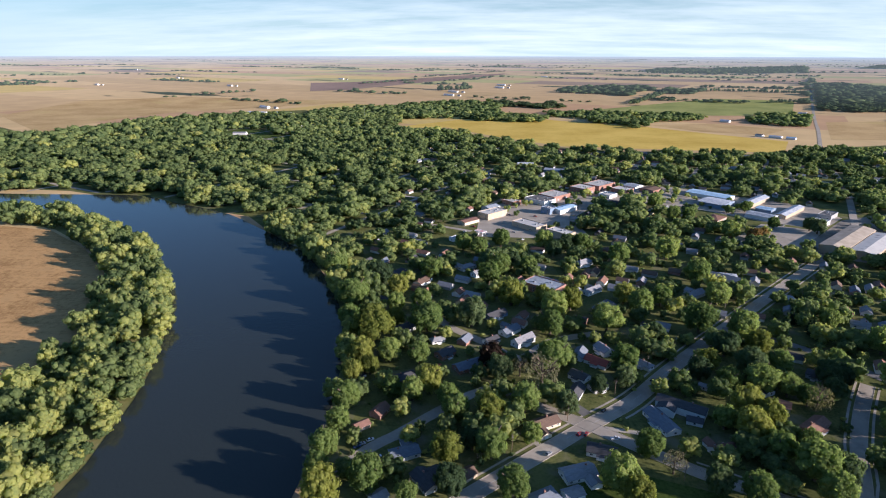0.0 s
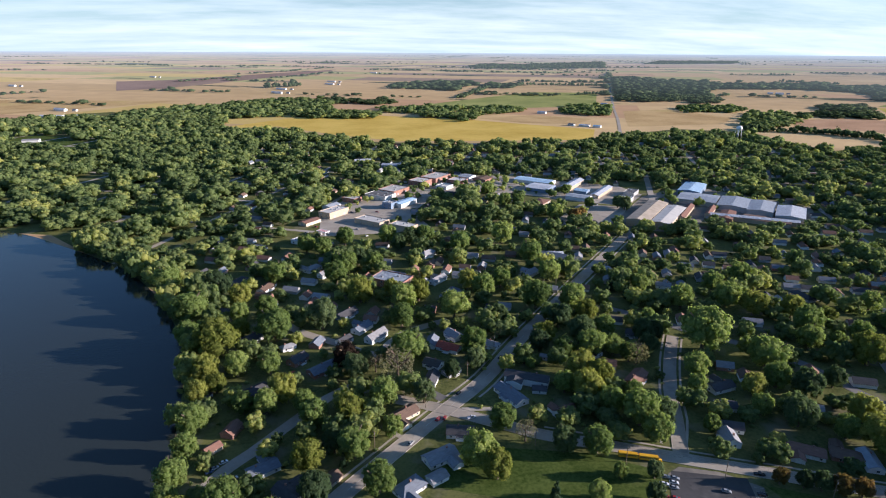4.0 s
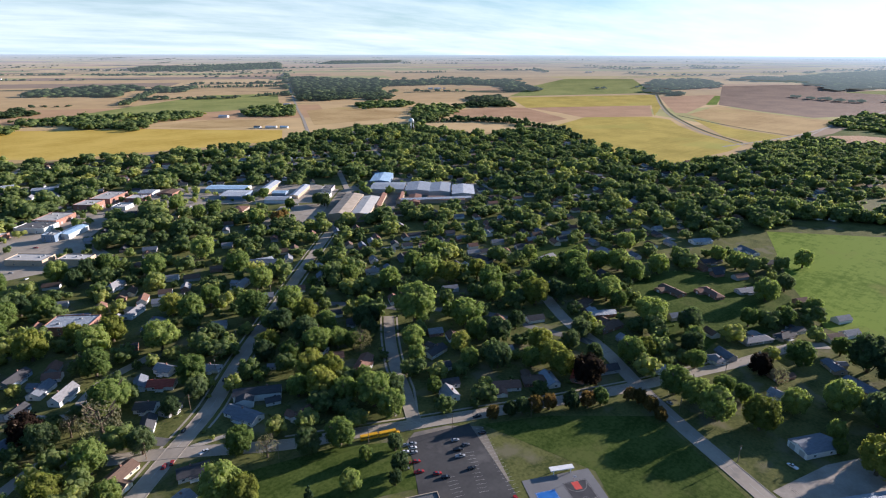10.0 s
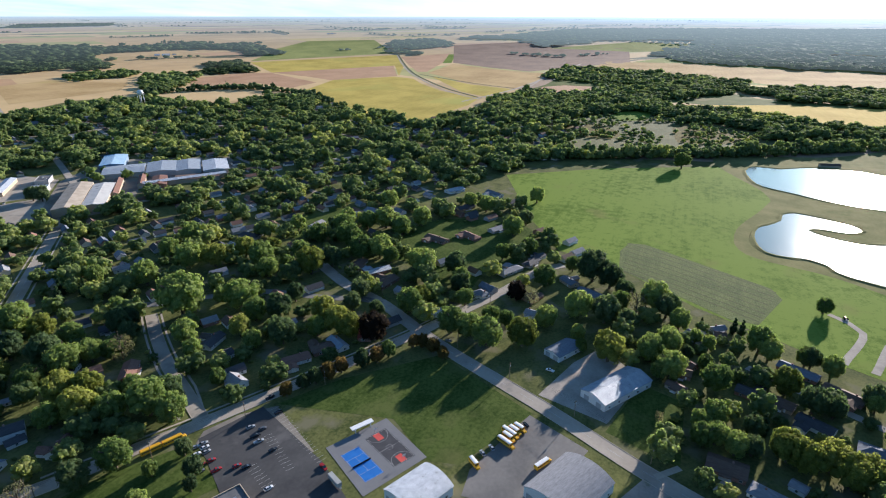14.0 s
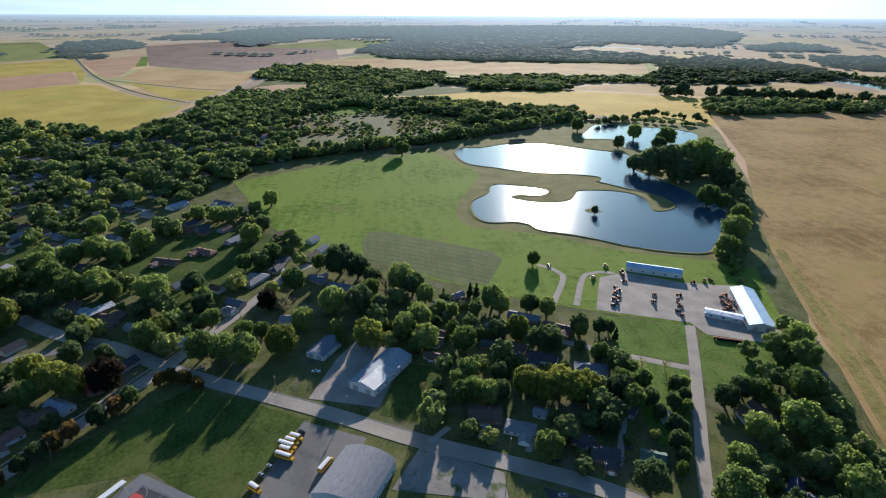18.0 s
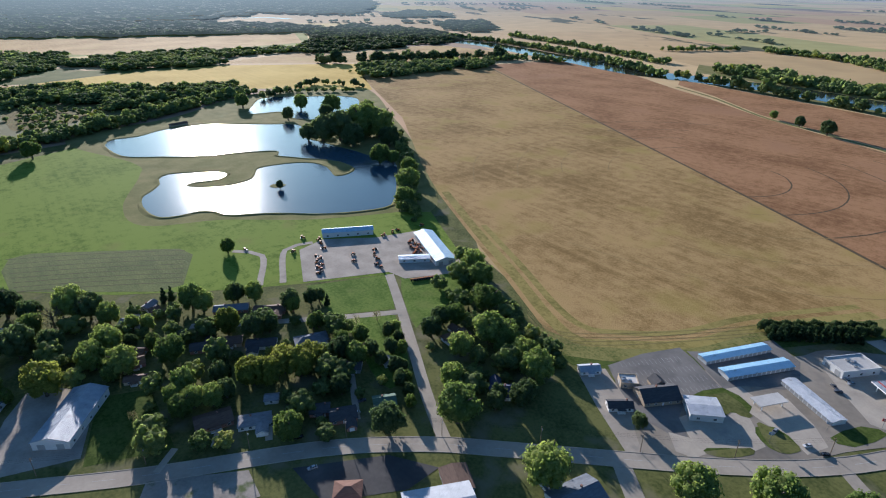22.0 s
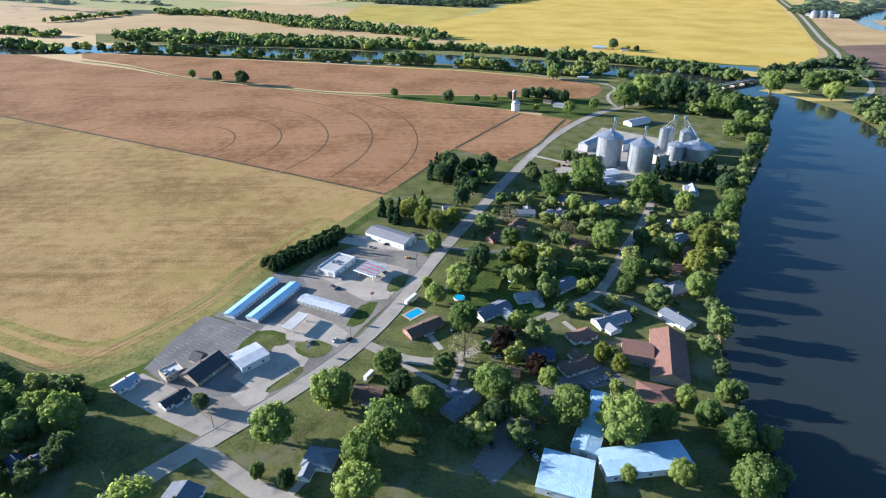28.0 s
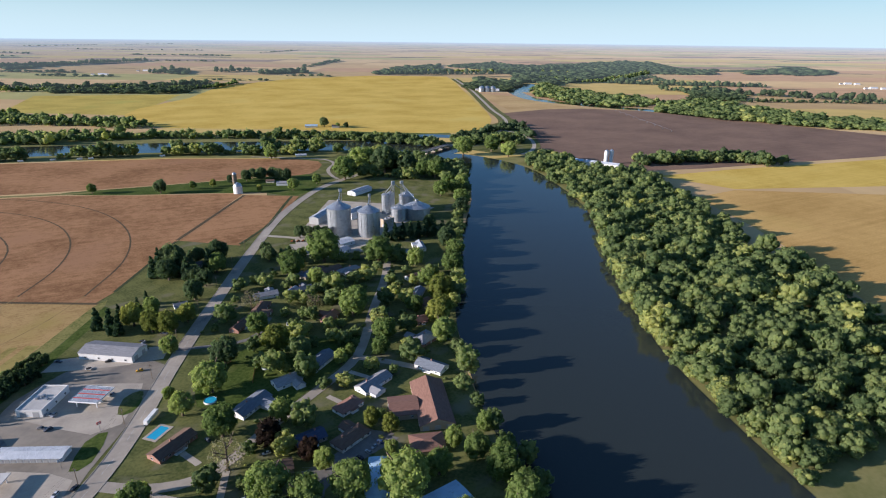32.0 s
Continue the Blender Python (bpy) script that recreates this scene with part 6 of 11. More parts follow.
patch("river_bank_grass", [(849, -1413), (590, -1351), (-36, -1219), (-194, -1172), (-303, -1129), (-349, -1080), (-287, -1018), (-248, -1045), (-117, -1114), (-45, -1148), (376, -1256), (569, -1300), (813, -1349)], 0.15, "rough_grass", "rough shaded grass along the lower river bank", "ground", smooth=False)
patch("far_bank_grass", [(952, -1667), (432, -1552), (61, -1467), (-44, -1426), (-228, -1370), (-430, -1250), (-540, -1127), (-531, -1054), (-463, -1095), (-325, -1209), (-39, -1307), (631, -1455), (864, -1503)], 0.14, "rough_grass", "rough green bank under the trees across the river", "ground", smooth=False)
patch("grove_grass", [(-17, -653), (-72, -605), (-99, -568), (-25, -473), (53, -507), (43, -527)], 0.09, "lawn", "shaded grass under the grove at the corner of the corn", "ground", smooth=False)
patch("farmyard_grass", [(114, -937), (11, -931), (-96, -924), (-152, -924), (-231, -911), (-231, -857), (-211, -816), (-188, -793), (-167, -794), (-135, -827), (-109, -835), (-50, -859), (11, -880), (74, -907)], 0.125, "bright_lawn", "green farmyard grass along the lane between the corn fields", "ground", smooth=True)
patch("corn_field_corner", [(-116, -820), (-180, -782), (-113, -655), (-73, -607), (-17, -651)], 0.1, "corn_field", "small red-brown corn field along the road", "ground", smooth=False)
patch("corn_field_river", [(808, -1340), (565, -1291), (373, -1247), (-44, -1139), (-116, -1106), (-178, -1075), (-246, -1037), (-272, -1010), (-270, -979), (-254, -943), (-232, -916), (-207, -912), (-153, -928), (-96, -928), (11, -935), (76, -941), (201, -962), (291, -1001), (385, -1040), (480, -1079), (637, -1196), (766, -1267)], 0.13, "corn_field", "long red-brown field between track and river", "ground", smooth=False)
patch("gold_field_lake", [(1559, 11), (1661, -235), (1681, -504), (1517, -831), (1106, -644), (1236, -477), (1367, -243)], 0.1, "gold_field", "pale gold grain field behind the lake", "ground", smooth=False)
patch("tan_field_far", [(1746, -488), (1915, -954), (1824, -1369), (1410, -1416), (1456, -1099), (1530, -875)], 0.1, "tan_field", "tan stubble field behind a tree belt", "ground", smooth=False)
patch("green_field_far", [(2400, 425), (3293, 139), (2890, -529), (2616, -1180), (2089, -967), (2121, -189)], 0.1, "green_field", "pale green field beyond the wetland", "ground", smooth=False)
patch("pasture_far", [(3945, 875), (5137, 441), (4941, 17), (3955, 106), (3764, 326)], 0.26, "green_field", "pale green pasture before the forest", "ground", smooth=False)
patch("stubble_far", [(2928, 364), (2961, 13), (2814, -236), (2635, -1137), (2193, -974), (2119, -624), (2070, -306), (2216, -186), (2545, 225), (2604, 373)], 0.24, "tan_field", "tan stubble between two woods", "ground", smooth=False)
patch("yellow_field", [(1412, 1024), (1715, 1107), (1898, 967), (1865, 880), (1735, 789), (1582, 654), (1492, 505), (1348, 489), (1128, 503), (1044, 508), (1061, 565), (1105, 642), (1212, 760), (1296, 884)], 0.12, "soy_gold", "yellow-green soybean field at the edge of town", "ground", smooth=False)
patch("red_field_strip", [(1379, 1408), (1552, 1570), (1761, 1573), (1844, 1466), (1628, 1115), (1474, 1103), (1542, 1285)], 0.12, "red_field", "reddish tilled strip beyond a tree belt", "ground", smooth=False)
patch("red_field_band", [(1847, 1463), (2315, 1185), (1923, 969), (1708, 1113), (1777, 1256)], 0.14, "red_field", "reddish tilled band across the soybean field", "ground", smooth=False)
patch("yellow_field_band", [(2208, 1863), (2943, 1482), (2381, 1163), (1927, 965), (2321, 1180), (1847, 1463)], 0.16, "soy_gold", "yellow soybean band beyond the reddish strip", "ground", smooth=False)
patch("green_field_east", [(3140, 2435), (4158, 2905), (4606, 2536), (3057, 1557), (2266, 1912), (2628, 2116)], 0.18, "green_field", "pale green pasture beyond the soybean field", "ground", smooth=False)
patch("red_field_ditch", [(2807, 1389), (3195, 1264), (2551, 1050), (2108, 934), (2097, 971), (2395, 1151)], 0.2, "red_field", "reddish tilled triangle beside a ditch", "ground", smooth=False)
patch("grass_way", [(2521, 1040), (3098, 1239), (3129, 1211), (2555, 1009)], 0.22, "meadow", "green grassed waterway between ploughed fields", "ground", smooth=False)
patch("brown_field_far", [(4045, 1579), (4708, 1292), (4272, 836), (4086, 378), (2899, 254), (2611, 430), (2452, 495), (2284, 572), (2386, 769), (2563, 1003)], 0.24, "brown_field", "bare purple-brown ploughed field", "ground", smooth=False)
patch("tan_field_creek", [(2071, 913), (2504, 983), (2340, 753), (2244, 562), (2270, 471), (1789, 467), (1729, 477), (1806, 651)], 0.2, "tan_field", "tan field beside a creek", "ground", smooth=False)
patch("gold_field_creek", [(1968, 856), (1778, 640), (1705, 470), (1521, 503), (1594, 599)], 0.18, "soy_gold", "pale yellow field along a creek", "ground", smooth=False)
patch("gold_field_north", [(-252, 1698), (-52, 1919), (238, 1953), (512, 1775), (659, 1616), (791, 1486), (691, 1305), (401, 1345), (215, 1373), (71, 1521), (-78, 1720)], 0.1, "gold_field", "golden soybean field north of town", "ground", smooth=False)
patch("brown_strip_north", [(543, 1815), (763, 1870), (907, 1727), (785, 1603), (643, 1667)], 0.1, "tan_field", "brown tilled strip beside the north road", "ground", smooth=False)
patch("green_field_north", [(459, 2306), (1167, 2945), (1504, 2842), (1134, 2139), (865, 2122), (530, 2137)], 0.1, "green_field", "green hay field beside the north road", "ground", smooth=False)
patch("tan_field_north_east", [(1136, 1937), (1334, 1969), (1385, 1662), (1223, 1518), (918, 1527)], 0.1, "tan_field", "tan field east of the north road", "ground", smooth=False)
patch("gold_field_south", [(37, -1731), (-42, -1558), (-160, -1492), (-308, -1421), (-452, -1315), (-599, -1223), (-675, -1204), (-752, -1235), (-814, -1298), (-871, -1381), (-939, -1513), (-1121, -1922), (-1442, -2636), (-1668, -3170), (-1259, -3388), (-770, -3246), (-341, -2846), (-167, -2314), (4, -2015), (39, -1873)], 0.12, "gold_field", "great golden soybean field across the river", "ground", smooth=False)
patch("yellow_field_south", [(352, -2049), (334, -2595), (-149, -2462), (26, -1844), (181, -1950)], 0.1, "soy_gold", "yellow soybean fields with a ditch", "ground", smooth=False)
patch("dark_field_south", [(-981, -1492), (-1160, -1525), (-1289, -1500), (-1420, -1380), (-1488, -1182), (-1607, -750), (-1304, -599), (-873, -668), (-733, -706), (-697, -787), (-675, -871), (-743, -996), (-816, -1137)], 0.1, "brown_field", "dark-brown ploughed field beyond the bridge", "ground", smooth=False)
patch("tan_field_south", [(-1263, -2099), (-1318, -1971), (-1364, -1553), (-1035, -1527), (-1135, -1805)], 0.12, "tan_field", "tan field beside the levee road", "ground", smooth=False)
patch("gold_strip_west", [(-745, -661), (-911, -643), (-1268, -581), (-1019, -456), (-783, -546)], 0.1, "gold_field", "gold field behind the riverside wood", "ground", smooth=False)
patch("tan_field_west", [(-686, -537), (-777, -542), (-959, -427), (-900, -250), (-640, -170), (-516, -205), (-573, -293), (-638, -414)], 0.1, "ochre_field", "orange-tan stubble field behind the riverside wood", "ground", smooth=False)
patch("field_in_bend", [(-597, 667), (-519, 652), (-433, 587), (-356, 505), (-325, 452), (-309, 408), (-298, 353), (-289, 289), (-420, 260), (-560, 330), (-700, 480)], 0.1, "corn_stubble", "pale tan corn stubble field inside the river bend", "ground", smooth=False)
patch("gold_field_flat", [(-1648, 1958), (-1791, 2633), (-1428, 2877), (-481, 2660), (-819, 2347), (-1112, 2094), (-1189, 1811), (-1181, 1523)], 0.1, "tan_field", "wide tan stubble plain", "ground", smooth=False)
patch("brown_field_plain", [(-1201, 4350), (-930, 4476), (-321, 5509), (385, 6687), (243, 6045), (-427, 4335), (-741, 3524), (-942, 3380)], 0.4, "plum_field", "dull plum-brown tilled field on the plain", "ground", smooth=False)
# grass and yards
patch("open_grass", [(60, -560), (200, -260), (330, -290), (420, -350), (620, -440), (480, -300), (560, -80), (900, -130), (960, -100), (880, 240), (600, 300), (300, 300), (0, 200), (-100, -300)], 0.02, "lawn", "rough green grass round the houses and yards")
patch("west_bank", [(-190, 235), (-215, 120), (-235, 0), (-255, -123), (-300, -240), (-365, -362), (-438, -465), (-503, -562), (-548, -676), (-580, -792), (-560, -900), (-640, -900), (-734, -694), (-649, -506), (-564, -361), (-537, -272), (-483, -189), (-560, -100), (-420, 60), (-420, 250), (-310, 290), (-312, 408), (-328, 452), (-360, 510), (-436, 595), (-516, 655), (-600, 690), (-760, 690), (-760, 760), (-560, 745), (-415, 645), (-345, 580), (-290, 510), (-250, 444), (-222, 382)], 0.05, "rough_grass", "rough grass and undergrowth on the west bank", "ground", smooth=False)
patch("town_ground", [(-80, 215), (-85, 300), (-140, 520), (-300, 730), (-640, 860), (-1100, 900), (-1396, 1649), (-1164, 1478), (-1122, 1600), (-1054, 1870), (-865, 2110), (-648, 2236), (-235, 1765), (-58, 1642), (154, 1381), (336, 1309), (679, 1276), (851, 1389), (1025, 1447), (1190, 1349), (1096, 1044), (1363, 1049), (1251, 824), (1184, 702), (1277, 443), (1508, 462), (2026, 392), (2074, 419), (1566, 31), (1294, -229), (1097, -192), (835, 220), (560, 40), (380, -60), (375, -96), (340, -207), (302, -262), (214, -240), (195, -239), (142, -301), (123, -364), (82, -442), (51, -509), (21, -615), (-51, -632), (-113, -697), (-188, -776), (-284, -854), (-448, -925), (-454, -795), (-310, -544), (-230, -414), (-189, -335), (-165, -276), (-152, -227), (-144, -182), (-110, -90), (-95, 60)], 0.04, "lawn", "dark-green lawns and gardens of the town", "ground", smooth=False)
patch("meadow", [(754, 214), (847, 88), (937, -97), (815, -117), (718, -114), (628, -79), (576, -80), (550, -143), (498, -212), (467, -298), (452, -322), (336, -276), (316, -260), (340, -220), (372, -145), (393, -101), (434, -31), (497, 46), (506, 88), (583, 135)], 0.08, "meadow", "broad bright-green meadow beside the lake", "ground", smooth=False)
patch("lake_shore", [(977, -58), (1055, -227), (1194, -408), (1156, -637), (825, -522), (608, -424), (448, -332), (456, -288), (489, -208), (537, -140), (565, -75), (632, -70), (734, -106), (793, -111)], 0.09, "rough_grass", "tall dry grass round the lake", "ground", smooth=True)
patch("ploughed_strip", [(528, 35), (552, 29), (554, 14), (492, -89), (473, -95), (422, -74), (422, -56), (484, 31)], 0.12, "plough", "mown strip with dark furrows in the meadow", "ground", smooth=False)
patch("wetland", [(1271, 413), (1393, 118), (1341, -144), (1264, -418), (1050, -117), (941, 117), (979, 261)], 0.07, "wetland", "brown and green wetland with scrub", "ground", smooth=False)
patch("school_lawn", [(214, 191), (249, 170), (297, 124), (262, 53), (209, 77), (206, 93), (228, 123)], 0.09, "bright_lawn", "school playing field of dull short grass", "ground", smooth=False)
patch("farm_lawn", [(366, -148), (345, -208), (298, -184), (316, -145)], 0.09, "sunny_lawn", "mown lawn beside the dealer yard", "ground", smooth=False)
patch("hall_lawn", [(314, -1), (305, -26), (249, -25), (262, 13)], 0.09, "bright_lawn", "mown lawn beside the metal hall", "ground", smooth=False)
patch("dealer_lawn", [(337, -214), (318, -263), (272, -234), (276, -184)], 0.09, "sunny_lawn", "mown lawn along the dealer drive", "ground", smooth=False)
patch("corner_lawn", [(153, -143), (136, -162), (94, -127), (113, -114)], 0.09, "lawn", "mown corner lot", "ground", smooth=False)
patch("park_lawn", [(71, 256), (137, 234), (168, 213), (153, 177), (45, 230)], 0.09, "bright_lawn", "mown grass under the street trees", "ground", smooth=False)
patch("street_lawn", [(-5, -369), (-53, -384), (-131, -362), (-98, -332), (-46, -295), (-4, -323)], 0.09, "bright_lawn", "mown lawns between the houses", "ground", smooth=False)
patch("mown_island", [(446, 212), (492, 170), (452, 140), (395, 138), (400, 184)], 0.09, "bright_lawn", "mown lawn round the ranch houses", "ground", smooth=False)
patch("field_margin", [(225, -235), (219, -250), (194, -255), (171, -275), (147, -311), (126, -372), (85, -453), (54, -510), (49, -504), (80, -437), (121, -360), (141, -300), (163, -263), (190, -238)], 0.105, "weedy_margin", "yellow-green weedy margin of the soybean field", "ground", smooth=True)
patch("field_verge", [(193, -235), (162, -261), (141, -299), (121, -359), (80, -435), (49, -502), (44, -494), (75, -426), (115, -351), (134, -293), (158, -254), (179, -235)], 0.107, "bright_lawn", "grass verge between field and yards", "ground", smooth=False)
patch("garden_lawn", [(444, 235), (535, 235), (565, 163), (541, 121), (441, 124), (427, 197)], 0.085, "bright_lawn", "open lawns between the ranch houses", "ground", smooth=True)
patch("garden_lawn", [(447, 373), (523, 367), (539, 327), (477, 321), (438, 337)], 0.085, "bright_lawn", "open lawn behind the houses", "ground", smooth=True)
patch("marsh", [(1264, 463), (1683, 407), (2384, 433), (2418, 206), (1763, -184), (1704, -506), (1563, -453), (1546, -164), (1611, 13), (1411, 119), (1176, 288), (1021, 335)], 0.06, "marsh_grass", "open green marsh between the wetland trees", "ground", smooth=False)
patch("river_grass", [(-149, -853), (-231, -1110), (-377, -1141), (-515, -1050), (-460, -849), (-290, -534), (-160, -537), (-117, -662)], 0.05, "lawn", "green grass between the road and the river", "ground", smooth=False)
patch("levee_grass", [(-598, -1121), (-766, -1267), (-906, -1349), (-804, -1100), (-715, -961), (-620, -917), (-572, -1011)], 0.05, "lawn", "grassy levee beyond the bridge", "ground", smooth=False)
patch("bank_grass", [(-165, -1379), (-467, -1323), (-681, -1292), (-634, -1175), (-425, -1205), (-152, -1285)], 0.05, "marsh_grass", "rough green strip along the far river bank", "ground", smooth=False)
patch("wet_pasture", [(1309, 144), (1392, 128), (1413, 72), (1304, 69), (1278, 115)], 0.12, "meadow", "small green pasture inside the wetland", "ground", smooth=True)
patch("brown_marsh", [(1130, 6), (1262, 8), (1316, -50), (1229, -152), (1145, -141), (1094, -67), (1076, -8)], 0.11, "brown_reeds", "open marsh of brown reeds and dry grass", "ground", smooth=True)
patch("brown_marsh", [(1111, 236), (1182, 222), (1209, 169), (1143, 107), (1068, 111), (1061, 187)], 0.11, "brown_reeds", "flat brown marsh with low scrub", "ground", smooth=True)
patch("marsh_pool", [(1040, 249), (1040, 224), (1022, 197), (988, 190), (991, 223)], 0.2, "lake_water", "long marsh pool among trees", "pond", smooth=True)
patch("marsh_pool", [(941, 243), (958, 233), (929, 229)], 0.2, "lake_water", "small marsh pool", "pond", smooth=True)
patch("mud_flat", [(1202, 232), (1214, 184), (1168, 181), (1176, 219)], 0.16, "gravel", "pale drying mud beside the marsh", "ground", smooth=True)
patch("red_strip_wood", [(1691, 404), (1802, 408), (1869, 354), (1869, 234), (1724, 245), (1672, 284), (1635, 327)], 0.24, "red_field", "short reddish tilled strip inside the wood", "ground", smooth=False)
patch("park_clearing", [(-688, 1555), (-668, 1639), (-605, 1617), (-529, 1527), (-475, 1518), (-442, 1373), (-510, 1389), (-602, 1453)], 0.09, "bright_lawn", "open mown clearing between the trees at the edge of town", "ground", smooth=True)
patch("park_clearing", [(-404, 1084), (-336, 1108), (-295, 987), (-349, 968)], 0.09, "lawn", "open grass between the riverside trees", "ground", smooth=True)
OPEN_SPOTS = [[(1309, 144), (1392, 128), (1413, 72), (1304, 69), (1278, 115)], [(1130, 6), (1262, 8), (1316, -50), (1229, -152), (1145, -141), (1094, -67), (1076, -8)], [(1111, 236), (1182, 222), (1209, 169), (1143, 107), (1068, 111), (1061, 187)], [(1040, 249), (1040, 224), (1022, 197), (988, 190), (991, 223)], [(941, 243), (958, 233), (929, 229)], [(1202, 232), (1214, 184), (1168, 181), (1176, 219)], [(1691, 404), (1802, 408), (1869, 354), (1869, 234), (1724, 245), (1672, 284), (1635, 327)]]
# paved yards
patch("dealer_yard", [(429, -171), (438, -198), (414, -237), (404, -281), (337, -273), (314, -259), (332, -215), (349, -211), (373, -149)], 0.16, "gravel", "grey gravel yard of a farm-machine dealer", "ground", smooth=False)
patch("school_car_park", [(174, 211), (209, 197), (185, 141), (167, 114), (144, 166)], 0.15, "asphalt", "asphalt school car park with painted bays", "ground", smooth=False)
patch("drive_lawn", [(307.7, -137.6), (301.9, -171.2), (289.8, -179.3), (234.7, -153.8), (225.1, -134.4), (246.3, -134.2), (287.0, -144.6)], 0.088, "sunny_lawn", "sunlit mown lawn beside the dealer drive", "ground", smooth=True)
patch("drive_lawn", [(329.1, -209.9), (317.1, -227.9), (291.1, -250.5), (272.4, -243.2), (281.9, -205.1), (268.5, -182.0)], 0.088, "sunny_lawn", "sunlit mown lawn beside the dealer drive", "ground", smooth=True)
patch("frontage", [(153.9, -240.4), (126.3, -273.3), (129.0, -303.2), (100.0, -358.9), (93.9, -377.9), (56.6, -408.1), (18.9, -394.6), (9.6, -370.8), (25.6, -336.9), (39.5, -309.8), (50.5, -289.2), (60.9, -264.8), (77.7, -243.7), (100.1, -219.2), (112.3, -206.8), (133.7, -215.1)], 0.13, "worn_paving", "worn concrete frontage of the shops along the main road", "ground", smooth=True)
patch("grass_island", [(120.4, -264.2), (113.6, -287.9), (95.1, -285.3), (96.2, -274.7), (108.6, -265.1)], 0.178, "bright_lawn", "small grass island in the paved frontage", "ground", smooth=True)
patch("grass_island", [(86.1, -270.6), (79.8, -278.9), (66.8, -275.1), (70.0, -262.4), (79.6, -263.4)], 0.178, "bright_lawn", "small grass island in the paved frontage", "ground", smooth=True)
patch("grass_island", [(93.1, -236.3), (80.9, -251.5), (78.6, -248.3), (90.1, -233.7)], 0.178, "bright_lawn", "small grass island in the paved frontage", "ground", smooth=True)
patch("grass_island", [(59.4, -293.8), (53.3, -316.2), (42.3, -320.6), (49.3, -296.5)], 0.178, "bright_lawn", "small grass island in the paved frontage", "ground", smooth=True)
patch("grass_island", [(38.1, -336.0), (30.7, -352.7), (24.4, -347.5), (30.2, -334.6)], 0.178, "bright_lawn", "small grass island in the paved frontage", "ground", smooth=True)
patch("school_drive", [(171.0, 209.4), (179.8, 212.8), (198.1, 204.5), (212.6, 189.6), (189.7, 149.2), (157.6, 169.1), (159.5, 187.1)], 0.142, "worn_paving", "worn asphalt drive beside the school car park", "ground", smooth=False)
patch("bus_yard", [(260, 54), (244, 19), (194, 35), (191, 69), (208, 71)], 0.15, "old_asphalt", "asphalt yard with parked school buses", "ground", smooth=False)
patch("court_pad", [(194, 145), (227, 127), (208, 94), (173, 111)], 0.17, "court_grey", "grey sports court pad", "sports court", smooth=False)
patch("hall_yard", [(280, 54), (322, 41), (347, 27), (320, -2), (269, 13)], 0.15, "gravel", "pale gravel yard round the metal hall", "ground", smooth=False)
patch("storage_yard", [(146, -304), (138, -314), (120, -361), (98, -350), (90, -331), (91, -315), (102, -305), (109, -296), (112, -287), (139, -301)], 0.15, "old_asphalt", "asphalt yard of the storage units", "ground", smooth=False)
patch("restaurant_car_park", [(166, -252), (161, -279), (151, -304), (139, -300), (112, -286), (117, -266), (118, -256), (114, -245), (102, -235), (111, -230), (126, -229), (141, -234)], 0.15, "old_asphalt", "weathered dark asphalt car park with faded bays", "ground", smooth=False)
patch("car_wash_yard", [(114, -245), (112, -255), (99, -265), (99, -274), (91, -275), (76, -261), (78, -252), (90, -236), (93, -225), (101, -222), (111, -231), (102, -236)], 0.16, "concrete", "pale concrete forecourt of the white wash hall", "ground", smooth=False)
patch("wash_apron", [(112, -288), (108, -297), (96, -294), (87, -308), (68, -297), (57, -286), (61, -272), (69, -276), (86, -278), (96, -280)], 0.155, "concrete", "pale concrete apron under the wash canopy", "ground", smooth=False)
patch("grass_island", [(117, -263), (110, -285), (91, -278), (95, -273), (100, -273), (100, -267), (110, -258)], 0.2, "lawn", "mown grass island between two forecourts", "ground", smooth=True)
patch("grass_island", [(87, -274), (83, -277), (66, -275), (65, -269), (69, -263), (76, -264)], 0.2, "lawn", "oval grass island with a pole sign", "ground", smooth=True)
patch("grass_island", [(92, -234), (87, -243), (80, -254), (77, -251), (83, -239), (90, -233)], 0.2, "lawn", "narrow grass island along the road", "ground", smooth=True)
patch("grass_island", [(38, -336), (35, -352), (26, -357), (24, -351), (31, -339)], 0.2, "lawn", "leaf-shaped grass island before the fuel pumps", "ground", smooth=True)
patch("fuel_forecourt", [(91, -358), (90, -376), (77, -384), (67, -385), (36, -371), (24, -365), (27, -346), (36, -325), (51, -322), (70, -338)], 0.15, "concrete", "concrete fuel-station forecourt", "ground", smooth=False)
patch("warehouse_yard", [(83, -408), (76, -422), (35, -416), (5, -411), (11, -392), (33, -394), (56, -399)], 0.15, "concrete", "concrete yard before the metal warehouse", "ground", smooth=False)
patch("side_lot", [(174, -233), (171, -239), (165, -248), (140, -235), (122, -218), (106, -204), (114, -201), (146, -217)], 0.156, "pale_road", "pale drive and yard of a side lot", "ground", smooth=False)
patch("home_car_park", [(-49, -241), (-91, -255), (-101, -243), (-63, -231), (-36, -210)], 0.153, "old_asphalt", "asphalt car park of the care home", "ground", smooth=False)
patch("care_car_park", [(-66, -241), (-82.5, -250), (-90, -256.5), (-100, -248), (-88.9, -239.5), (-78, -236.3)], 0.15, "old_asphalt", "asphalt car park in front of the care home", "ground", smooth=False)
patch("clinic_car_park", [(-14, -185), (-46, -241), (-61, -240), (-38, -191), (-23, -174)], 0.15, "old_asphalt", "car park with painted bays", "ground", smooth=False)
